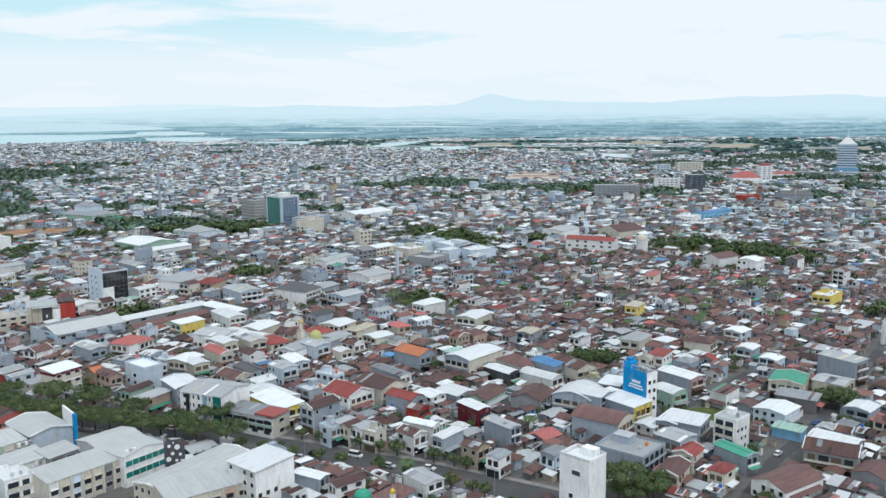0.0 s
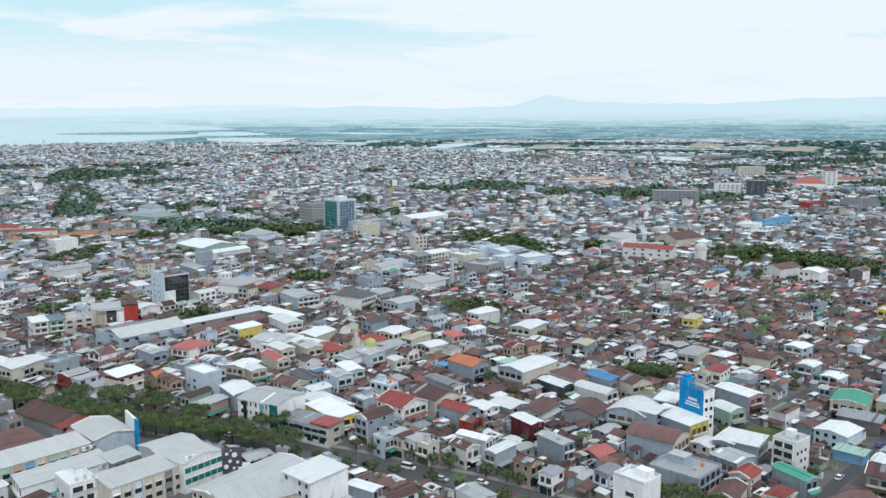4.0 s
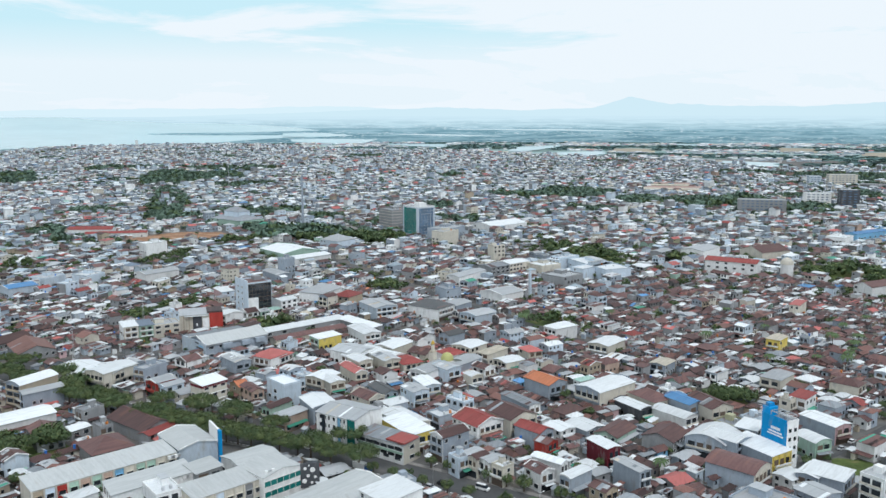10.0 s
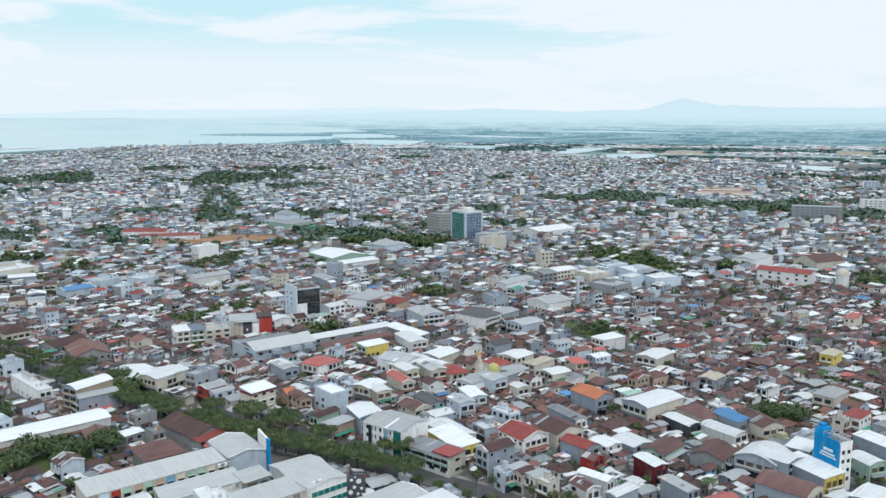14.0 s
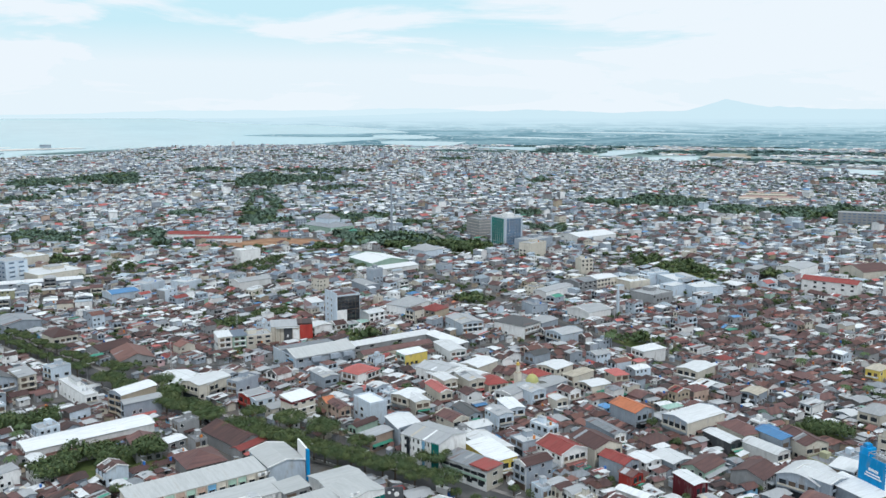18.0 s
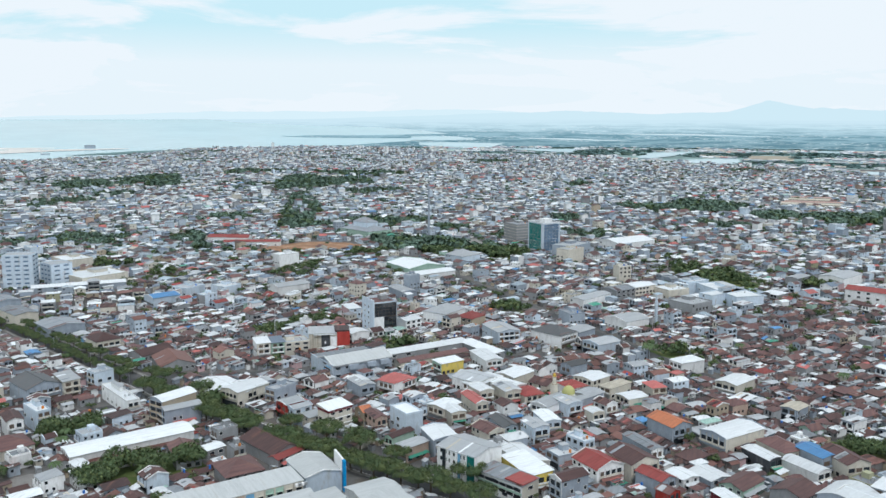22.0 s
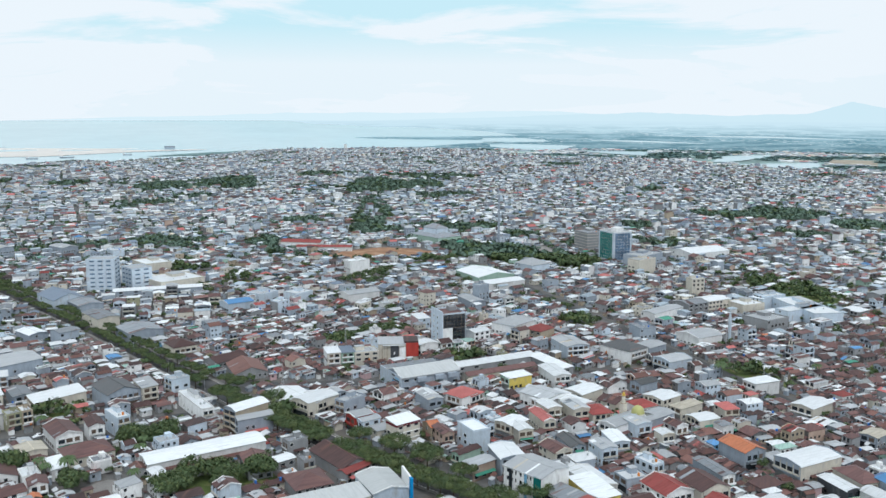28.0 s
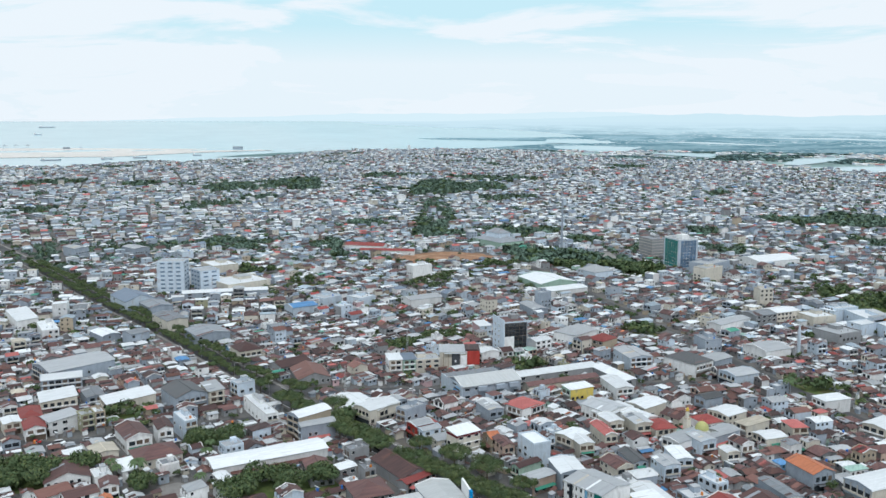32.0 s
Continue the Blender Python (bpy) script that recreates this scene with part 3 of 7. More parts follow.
def shell(m, w, d, h, roof, wall, rise, wall2="", turn=False):
    """Walls of a house round the origin, with gable ends where the roof needs them. wall2 is the colour of the narrow front sides."""
    x, y = w / 2, d / 2
    a, b = wall, wall2 or wall
    quad = [((-x, -y), (x, -y), a), ((x, -y), (x, y), b), ((x, y), (-x, y), a), ((-x, y), (-x, -y), b)]
    along_x = (w >= d) != turn
    for k, (p, q, mt) in enumerate(quad):
        pts = [(*p, 0), (*q, 0), (*q, h), (*p, h)]
        if roof == "arch" and (k in (1, 3)) == along_x:
            pts = [(*p, 0), (*q, 0)] + [(p[0] + (q[0] - p[0]) * s, p[1] + (q[1] - p[1]) * s, h + rise * math.sin(math.pi * s)) for s in (1, 0.85, 0.7, 0.5, 0.3, 0.15, 0)]
        if roof == "gable" and (k in (1, 3)) == along_x:
            pts.insert(3, ((p[0] + q[0]) / 2, (p[1] + q[1]) / 2, h + rise))
        elif roof == "mono":
            hp, hq = (h + rise if p[1] > 0 else h), (h + rise if q[1] > 0 else h)
            pts = [(*p, 0), (*q, 0), (*q, hq), (*p, hp)]
        m.poly(pts, mt)


def slab(m, pts, t, mat):
    n = len(pts)
    up = [(x, y, z + t) for x, y, z in pts]
    m.solid(list(pts) + up, [tuple(reversed(range(n))), tuple(range(n, 2 * n))] + [(k, (k + 1) % n, n + (k + 1) % n, n + k) for k in range(n)], mat)


def cover(m, w, d, h, roof, mat, rise, over=0.45, thick=0.12, turn=False, mat2=""):
    """The roof of a house round the origin."""
    x, y = w / 2 + over, d / 2 + over
    along_x = (w >= d) != turn
    mat2 = mat2 or mat
    if roof in ("gable", "arch"):
        # one folded or rounded sheet, with thickness
        half = d / 2 if along_x else w / 2
        reach = y if along_x else x
        if roof == "gable":
            line = [(-reach, h - rise * over / half), (0.0, h + rise), (reach, h - rise * over / half)]
        else:
            line = [(-reach + 2 * reach * k / 8, h + rise * math.sin(math.pi * k / 8)) for k in range(9)]
        n = len(line)
        vs = []
        for q, z in [(q, z) for q, z in line] + [(q, z + thick) for q, z in line]:
            vs += [(-x, q, z), (x, q, z)] if along_x else [(-q, -y, z), (-q, y, z)]
        side = []
        for k in range(n - 1):
            side += [(2 * n + 2 * k, 2 * n + 2 * k + 1, 2 * n + 2 * k + 3, 2 * n + 2 * k + 2), (2 * k + 2, 2 * k + 3, 2 * k + 1, 2 * k),
                     (2 * k, 2 * n + 2 * k, 2 * n + 2 * k + 2, 2 * k + 2), (2 * k + 3, 2 * n + 2 * k + 3, 2 * n + 2 * k + 1, 2 * k + 1)]
        side += [(0, 1, 2 * n + 1, 2 * n), (2 * n - 1, 2 * n - 2, 4 * n - 2, 4 * n - 1)]
        at = len(m.f)
        m.solid(vs, side, mat)
        if mat2 != mat:
            for k in range(at, len(m.f)):
                c = [m.v[i] for i in m.f[k]]
                if sum(p[1] if along_x else p[0] for p in c) > 0.01:
                    m.m[k] = mat2
    elif roof == "mono":
        k = rise / d
        slab(m, [(-x, -y, h - k * over), (x, -y, h - k * over), (x, y, h + rise + k * over), (-x, y, h + rise + k * over)], thick, mat)
    elif roof == "hip":
        s = min(w, d) / 2
        a, b = ((w / 2 - s), 0) if w >= d else (0, (d / 2 - s))
        e = h - 0.12
        P, Q = (-a, -b, h + rise), (a, b, h + rise)
        c = [(-x, -y, e), (x, -y, e), (x, y, e), (-x, y, e)]
        lo = [(px_, py_, pz) for px_, py_, pz in c]
        if w >= d:
            fs = [[c[0], c[1], Q, P], [c[1], c[2], Q], [c[2], c[3], P, Q], [c[3], c[0], P]]
        else:
            fs = [[c[0], c[1], P], [c[1], c[2], Q, P], [c[2], c[3], Q], [c[3], c[0], P, Q]]
        vs = list(lo) + [(a_, b_, c_ + thick) for a_, b_, c_ in c] + [(P[0], P[1], P[2] + thick), (Q[0], Q[1], Q[2] + thick)]
        slot = {id(c[k]): 4 + k for k in range(4)}
        slot[id(P)], slot[id(Q)] = 8, 9
        m.solid(vs, [tuple(slot[id(p)] for p in fc) for fc in fs] + [(3, 2, 1, 0)] + [(k, (k + 1) % 4, 4 + (k + 1) % 4, 4 + k) for k in range(4)], mat)
    else:
        slab(m, [(-w / 2 + 0.05, -d / 2 + 0.05, h - 0.5), (w / 2 - 0.05, -d / 2 + 0.05, h - 0.5), (w / 2 - 0.05, d / 2 - 0.05, h - 0.5), (-w / 2 + 0.05, d / 2 - 0.05, h - 0.5)], 0.1, mat)


def parapet(m, w, d, h, mat, t=0.2):
    x, y = w / 2, d / 2
    m.box(-x - 0.03, x + 0.03, -y - 0.03, -y + t, h - 0.55, h + 0.25, mat)
    m.box(-x - 0.03, x + 0.03, y - t, y + 0.03, h - 0.55, h + 0.25, mat)
    m.box(-x - 0.03, -x + t, -y + t, y - t, h - 0.55, h + 0.25, mat)
    m.box(x - t, x + 0.03, -y + t, y - t, h - 0.55, h + 0.25, mat)


def window_meshes(w, h, frame_mat):
    """A window that faces -y: a frame with a sill and a cross bar, and the pane that it holds."""
    f, p = Mesh(), Mesh()
    t = 0.06
    ring = []
    for y_ in (-0.12, 0.0):
        for k in (t, 0.0):
            ring += [(-w / 2 - k, y_, -h / 2 - k), (w / 2 + k, y_, -h / 2 - k), (w / 2 + k, y_, h / 2 + k), (-w / 2 - k, y_, h / 2 + k)]
    fs = []
    for k in range(4):
        n = (k + 1) % 4
        fs += [(k, n, 4 + n, 4 + k), (8 + n, 8 + k, 12 + k, 12 + n), (n, k, 8 + k, 8 + n), (4 + k, 4 + n, 12 + n, 12 + k)]
    f.solid(ring, fs, frame_mat)
    p.box(-w / 2, w / 2, -0.05, -0.01, -h / 2, h / 2, "pane")
    return f.data("window"), p.data("pane")


WIN = {k: window_meshes(*v) for k, v in {"small": (1.35, 1.4, "frame_white"), "wide": (2.2, 1.5, "frame_white"), "dark": (1.6, 1.5, "frame_dark"), "band": (2.8, 1.4, "frame_white")}.items()}
WIN_W = {"small": 1.0, "wide": 2.0, "dark": 1.3, "band": 3.0}


def add_window(parent, kind, x, y, z, rz):
    f, p = WIN[kind]
    o = part("window", f, parent)
    o.matrix_basis = pose(x, y, z, 0, 0, rz)
    part("pane", p, o)
    return o


def facing(x, y, rot):
    """The sides of a house (0 front -y, 1 right +x, 2 back, 3 left) turned towards the camera's spot, picked to fit its
    view.
    """
    out = []
    for k in range(4):
        a = radians(rot - 90 + 90 * k)
        if math.cos(a) * -x + math.sin(a) * -y > 0.18 * math.hypot(x, y):
            out.append(k)
    return out


def side_spot(k, w, d, s):
    """Place on side k of a w x d house at s along it, and the turn that faces out."""
    return ((s, -d / 2, 0), (w / 2, s, 90), (-s, d / 2, 180), (-w / 2, -s, 270))[k]


def windows_on(root, x, y, rot, w, d, h, kind, rng, gap=3.0, per_storey=3.3, most=14, blank=()):
    storeys = max(1, int(round(h / per_storey)))
    n = 0
    for k in facing(x, y, rot):
        if k in blank:
            continue
        run = w if k in (0, 2) else d
        ww = WIN_W[kind]
        cols = int((run - 1.0) / (ww + gap * 0.5))
        if cols < 1:
            continue
        cols = min(cols, 6)
        for s in range(storeys):
            z = h * (s + 0.55) / storeys
            if s == 0 and storeys > 2:
                continue
            for c in range(cols):
                if n >= most:
                    return
                if rng.random() < 0.12:
                    continue
                q = (c + 0.5) / cols * run - run / 2
                px_, py_, rz = side_spot(k, w, d, q)
                add_window(root, kind, px_, py_, z, rz)
                n += 1


def sheets(m, w, d, h, roof, rise, rng, mat):
    """A roofing sheet or two of another shade, laid from eave to ridge."""
    a = rng.uniform(-w / 2, w / 2 - 1.2)
    b = min(w / 2, a + rng.uniform(0.9, 2.8))
    y0 = -d / 2 - 0.3
    f0, f1 = rng.choice(((0.0, 1.0), (0.0, 0.55), (0.4, 1.0)))
    y1 = 0.0 if roof == "gable" else d / 2
    z = lambda y_: h + 0.16 + rise * ((y_ + d / 2) / (d / 2) if roof == "gable" else (y_ + d / 2) / d)
    p0, p1 = y0 + (y1 - y0) * f0, y0 + (y1 - y0) * f1
    m.poly([(a, p0, z(p0)), (b, p0, z(p0)), (b, p1, z(p1)), (a, p1, z(p1))], mat)


COLOUR_WORDS = {"brown": "rusty brown", "rust": "rust red", "darkbrown": "dark brown", "lightgrey": "pale grey", "darkgrey": "dark grey", "pinkred": "faded red", "palegreen": "pale green", "zinc": "blue grey", "faded": "faded pink",
                "greyblue": "blue grey", "paleblue": "pale blue", "redwall": "red", "darkwall": "dark", "pinkwall": "pale pink", "skyblue": "sky blue", "limewall": "lime", "olive": "olive"}
ROOF_WORDS = {"gable": "pitched metal roof", "hip": "hipped roof", "mono": "low sloping metal roof", "flat": "flat roof and parapet", "arch": "rounded metal roof"}
STEEP = ("brown", "rust", "darkbrown", "red", "pinkred", "orange", "darkgrey", "slate")


def tank(parent, x, y, z, mat):
    m = Mesh()
    m.tube(0, 0, 0, 1.1, 0.55, 0.55, mat, 10)
    m.tube(0, 0, 1.1, 1.35, 0.55, 0.2, mat, 10)
    o = part("water_tank", m, parent, {"steel": "steel water tank", "tank_blue": "blue plastic water tank", "tank_orange": "orange plastic water tank"}[mat])
    o.location = (x, y, z)
    return o


def house(x, y, rot, w, d, h, roof="gable", roofc="brown", wall="white", wall2="", name="house", win="", most=14, rise=None, extra=True, label="", turn=False, roofc2="", grow=0.6, blank=()):
    """One house with its walls, roof and windows."""
    rng = random.Random(int(abs(x) * 31 + abs(y) * 17))
    root = thing(name, pose(x, y, 0, 0, 0, rot), label or "%s walled house with %s %s" % (COLOUR_WORDS.get(wall, wall), COLOUR_WORDS.get(roofc, roofc), ROOF_WORDS[roof]), "building" if h > 9 else "house")
    take(x, y, rot, w, d, grow)
    span = min(w, d) if not turn else max(w, d)
    rise = rise if rise is not None else {"gable": span * (0.18 if roofc in STEEP else 0.085), "hip": span * 0.22, "mono": d * 0.07, "flat": 0.0, "arch": span * 0.16}[roof]
    m = Mesh()
    shell(m, w, d, h, roof, "wall_" + wall, rise, "wall_" + wall2 if wall2 else "", turn)
    if roof == "flat":
        parapet(m, w, d, h, "wall_" + wall)
    part("wall", m, root)
    m = Mesh()
    cover(m, w, d, h, roof, "roof_" + roofc, rise, turn=turn, mat2="roof_" + roofc2 if roofc2 else "")
    part("roof", m, root, "%s roof" % COLOUR_WORDS.get(roofc, roofc))
    if extra and roof == "gable" and (w >= d) != turn:
        m = Mesh()
        m.box(-w / 2 - 0.45, w / 2 + 0.45, -0.22, 0.22, h + rise + 0.06, h + rise + 0.2, "roof_" + roofc)
        part("ridge_cap", m, root)
    if roof in ("gable", "mono") and roofc in ("brown", "rust", "darkbrown", "grey", "lightgrey") and not (w >= d) == turn:
        for k in range(rng.choice((1, 2, 2, 3)) if extra else rng.choice((0, 1, 2))):
            m = Mesh()
            sheets(m, w, d, h, roof, rise, rng, "roof_" + rng.choice(("brown", "rust", "grey", "lightgrey", "darkbrown") if roofc != "lightgrey" else ("white", "grey", "cream")))
            part("roof_sheet", m, root, "roofing sheet of another shade")
    if extra and roof == "flat":
        m = Mesh()
        m.box(-w * 0.36, -w * 0.02, 0.0, d * 0.3, h - 0.4, h + 2.0, "wall_" + wall)
        m.box(-w * 0.36 - 0.2, -w * 0.02 + 0.2, -0.2, d * 0.3 + 0.2, h + 2.0, h + 2.15, "roof_lightgrey")
        part("stair_house", m, root)
        tank(root, w * 0.25, d * 0.2, h - 0.4, rng.choice(("steel", "steel", "steel", "tank_blue", "tank_orange")))
        tank(root, w * 0.25, -d * 0.1, h - 0.4, "steel")
    fronts = sorted(facing(x, y, rot), key=lambda q: w if q in (0, 2) else d) if name == "house" and math.hypot(x, y) < 560 else []
    if most:
        fc = facing(x, y, rot)
        if not blank and wall in ("greyblue", "grey", "maroon", "redwall") and len(fc) > 1:
            blank = (fc[0] if 3 not in fc else 3,)
        if extra and h > 5.5 and fronts:
            blank, most = (*blank, fronts[0]), min(most, rng.choice((2, 3, 4, 6)))
        windows_on(root, x, y, rot, w, d, h, win or rng.choice(("small", "wide", "dark", "small")), rng, most=most, blank=blank)
    if extra and math.hypot(x, y) < 430 and h > 4.5 and name == "house":
        k = facing(x, y, rot)[-1]
        run = (w if k in (0, 2) else d) * rng.uniform(0.5, 0.95)
        m = Mesh()
        slab(m, [(-run / 2, -rng.uniform(1.4, 2.4), -0.5), (run / 2, -1.9, -0.5), (run / 2, 0, 0), (-run / 2, 0, 0)], 0.06, "roof_" + rng.choice(("brown", "rust", "lightgrey", "white", "grey", "green", "pinkred", "darkbrown")))
        px_, py_, rz = side_spot(k, w, d, 0)
        part("awning", m, root, "sloping metal awning").matrix_basis = pose(px_, py_, 3.3, 0, 0, rz)
    if extra and h > 5.5 and fronts:
        k = fronts[0]
        run = w if k in (0, 2) else d
        px_, py_, rz = side_spot(k, w, d, 0)
        n = max(2, int(round(h / 3.3)))
        step, half, out = h / n, run * rng.uniform(0.40, 0.48), rng.choice((0.5, 0.9, 1.2))
        m = Mesh()
        m.box(-half - 0.1, half + 0.1, -out, 0.0, -0.08, 0.06, "wall_" + (wall2 or wall))
        m.box(-half - 0.1, half + 0.1, -out, -out + 0.1, 0.06, 0.8, "wall_" + rng.choice((wall2 or wall, "white", "cream")))
        bays = max(2, int(run / 3.2))
        for c in range(bays + 1):
            u = -half + 2 * half * c / bays
            m.box(u - 0.11, u + 0.11, -0.3, 0.0, 0.06, step - 0.2, "wall_" + (wall2 or wall))
        # dark panels paint the shade inside the openings behind the balcony
        for c in range(bays):
            u = -half + 2 * half * (c + 0.5) / bays
            v = half / bays * rng.uniform(0.55, 0.86)
            m.box(u - v, u + v, -0.05, -0.01, 0.1, min(2.3, step - 0.5), rng.choice(("pane", "pane", "frame_dark")))
        me = m.data("balcony")
        for st in range(1, n):
            part("balcony", me, root).matrix_basis = pose(px_, py_, step * st, 0, 0, rz)
        m = Mesh()
        # a panel on the wall paints the shaded opening at street level
        m.box(-half, half, -0.06, -0.01, 0.1, min(2.6, step - 0.3), rng.choice(("pane", "frame_dark", "steel")))
        part("shop_front", m, root, "dark panel for the shaded ground floor opening").matrix_basis = pose(px_, py_, 0, 0, 0, rz)
    if roof == "gable" and h > 5 and rng.random() < 0.4:
        along_x = (w >= d) != turn
        half, run = (d / 2, w / 2) if along_x else (w / 2, d / 2)
        q = [(-half, h - 0.05), (0.0, h + rise), (half, h - 0.05), (half, h + 0.45), (0.0, h + rise + 0.5), (-half, h + 0.45)]
        mat = "wall_" + rng.choice((wall, "white"))
        for e in (-1, 1):
            m = Mesh()
            vs = [(p, v, z) if along_x else (v, p, z) for p in (e * (run + 0.52), e * (run + 0.24)) for v, z in q]
            m.solid(vs, [(0, 1, 4, 5), (1, 2, 3, 4), (11, 10, 7, 6), (10, 9, 8, 7)] + [(k, 6 + k, 6 + (k + 1) % 6, (k + 1) % 6) for k in range(6)], mat)
            part("coping", m, root, "raised gable coping")
    return root

take(-113, 264, -40, 84, 42)      # the shopping centre stands here

# ---- houses and shops of their own shape ----
house(66.8, 335.3, -31.0, 8.4, 10.0, 9.0, "mono", "white", "greyblue", most=11)
house(56.5, 300.6, -35.5, 17.6, 13.4, 7.5, "arch", "brown", "greyblue", "cream", most=11)
house(52.2, 328.1, -31.0, 15.4, 16.0, 7.0, "arch", "white", "greyblue", most=11)
house(59.5, 269.0, -40.0, 17.0, 15.5, 9.0, "flat", "lightgrey", "greyblue", most=12, label="broad grey three storey block with a flat roof")
house(77.2, 279.9, -49.6, 9.8, 9.8, 8.0, "gable", "lightgrey", "greyblue", most=11)
house(85.0, 297.0, -33.7, 13.5, 10.6, 7.5, "mono", "white", "greyblue", most=11)
house(94.1, 270.7, -59.0, 13.1, 5.7, 6.5, "gable", "green", "greyblue", most=11)
house(78.8, 271.3, -37.0, 7.1, 8.9, 6.0, "gable", "red", "cream", most=11)
house(98.0, 351.3, -54.4, 16.9, 8.9, 7.5, "gable", "white", "greyblue", "pinkwall", most=11)
house(88.5, 331.0, -59.0, 10.4, 7.9, 7.0, "arch", "white", "palegreen", most=11)
house(92.2, 409.9, -35.3, 9.6, 15.2, 7.5, "hip", "lightgrey", "cream", most=5)
house(55.6, 364.7, -59.0, 17.3, 10.8, 8.0, "gable", "brown", "cream", most=11)
house(45.6, 367.5, -49.3, 14.9, 9.4, 8.0, "gable", "blue", "greyblue", most=11)
house(40.8, 355.6, -44.7, 16.8, 7.9, 6.0, "arch", "white", "white", most=11)
house(96.2, 379.2, -38.4, 7.1, 9.8, 8.0, "mono", "red", "white", most=11)
house(88.8, 374.1, -41.5, 4.9, 4.5, 8.0, "flat", "lightgrey", "cream", most=11)
house(121.4, 404.6, -35.3, 12.4, 9.3, 7.0, "hip", "brown", "cream", most=5)
house(139.8, 392.3, -41.6, 7.4, 9.2, 7.0, "gable", "white", "greyblue", most=11)
house(146.9, 428.0, -46.6, 9.3, 10.5, 6.0, "gable", "white", "paleblue", most=5)
house(169.4, 362.0, -57.0, 17.5, 8.5, 10.5, "mono", "lightgrey", "greyblue", most=11)
house(140.0, 344.6, -31.0, 13.0, 15.7, 7.0, "gable", "green", "cream", most=11)
house(156.9, 341.6, -45.0, 12.0, 11.8, 7.0, "gable", "lightgrey", "cream", most=11)
house(137.0, 327.5, -35.0, 15.0, 9.0, 5.5, "mono", "grey", "weathered", most=0, rise=0.5)
house(123.5, 313.5, -45.0, 12.0, 13.0, 5.5, "gable", "white", "paleblue", most=6)
house(125.0, 269.9, -31.0, 15.8, 11.5, 7.0, "gable", "brown", "grey", most=11)
house(84.4, 254.2, -43.2, 5.3, 7.7, 7.2, "hip", "red", "cream", most=11)
house(225.4, 506.2, -40.9, 10.9, 20.8, 8.0, "flat", "white", "yellow", most=5)
house(70.3, 257.1, -31.0, 7.2, 12.6, 6.0, "gable", "brown", "cream", most=11)
house(154.7, 312.4, -45.0, 8.9, 11.5, 6.0, "gable", "white", "greyblue", most=11)
house(122.0, 297.5, -40.0, 10.0, 6.0, 3.6, "mono", "palegreen", "skyblue", most=0)
house(129.9, 278.4, -45.0, 14.6, 8.5, 7.0, "gable", "white", "greyblue", most=11)
house(103.2, 250.9, -56.0, 11.6, 18.7, 5.0, "gable", "brown", "white", most=11)
house(132.1, 255.9, -45.2, 10.0, 11.8, 5.0, "gable", "brown", "grey", most=11)
house(-8.3, 490.9, -45.0, 9.7, 16.5, 7.5, "hip", "white", "white", most=5)
house(-89.4, 531, -28.7, 23.5, 17, 8.2, "hip", "darkgrey", "white", most=5)
house(-12.8, 386.4, -45.2, 16.4, 11.2, 8.0, "gable", "orange", "greyblue", most=11)
house(-22.4, 358.6, -48.1, 19.5, 5.9, 7.5, "gable", "grey", "greyblue", "white", most=11)
house(-37.6, 333.3, -43.4, 15.4, 13.4, 7.0, "gable", "red", "white", most=11)
house(-25.1, 340.6, -47.0, 16.8, 13.5, 8.0, "gable", "brown", "cream", most=11)
house(-15.1, 325.5, -38.5, 12.9, 7.7, 7.5, "gable", "red", "greyblue", most=11)
house(11.0, 311.9, -52.6, 11.9, 5.8, 8.0, "gable", "white", "maroon", most=11)
house(-10.0, 315.9, -37.0, 6.3, 6.0, 6.0, "gable", "brown", "redwall", most=11)
house(-8.0, 296.3, -31.5, 12.1, 4.5, 7.0, "arch", "white", "white", most=11)
house(19.9, 290.3, -50.8, 13.0, 4.9, 9.0, "gable", "lightgrey", "greyblue", most=11)
house(13.6, 382.9, -40.4, 13.8, 24.7, 8.0, "gable", "white", "greyblue", "cream", most=11)
house(24.9, 363.8, -50.2, 15.9, 6.9, 6.0, "gable", "white", "darkwall", most=11)
house(32.4, 372.8, -51.7, 16.3, 11.0, 7.0, "hip", "brown", "cream", most=11)
house(42.4, 429.4, -31.0, 8.3, 11.3, 6.0, "gable", "cream", "greyblue", most=5)
house(106.5, 479.0, -31.4, 7.2, 12.1, 8.0, "hip", "cream", "yellow", most=5)
house(138.5, 571.1, -31.0, 6.1, 13.5, 7.5, "mono", "pinkred", "cream", most=5)
house(73.2, 299.2, -46.8, 7.5, 8.3, 5.0, "gable", "white", "white", most=11)
house(81.1, 299.5, -35.1, 7.4, 12.8, 7.0, "gable", "white", "greyblue", most=11)
house(-5.4, 334.8, -45.3, 9.7, 8.1, 5.0, "gable", "white", "white", most=11)
house(4.5, 338.3, -45.0, 12.1, 10.1, 5.0, "gable", "white", "greyblue", most=11)
house(35.1, 332.4, -31.0, 12.8, 14.0, 5.0, "gable", "brown", "grey", most=11)
house(16.2, 333.9, -31.0, 9.8, 15.5, 5.0, "gable", "brown", "palegreen", most=11)
house(56.3, 323.8, -40.5, 13.8, 10.3, 9.0, "gable", "white", "greyblue", most=11)
house(-151.2, 416.6, -19.1, 15.3, 10.7, 6.0, "hip", "pinkred", "white", most=5)
house(-235.0, 553.0, 47.0, 9.0, 13.0, 9.0, "mono", "white", "paleblue", "pinkwall", most=6)
house(-186.0, 533.5, 58.0, 13.0, 10.0, 8.5, "gable", "white", "white", most=6)
house(-207.5, 497.5, 50.0, 12.0, 9.0, 7.0, "gable", "white", "white", most=6, turn=True)
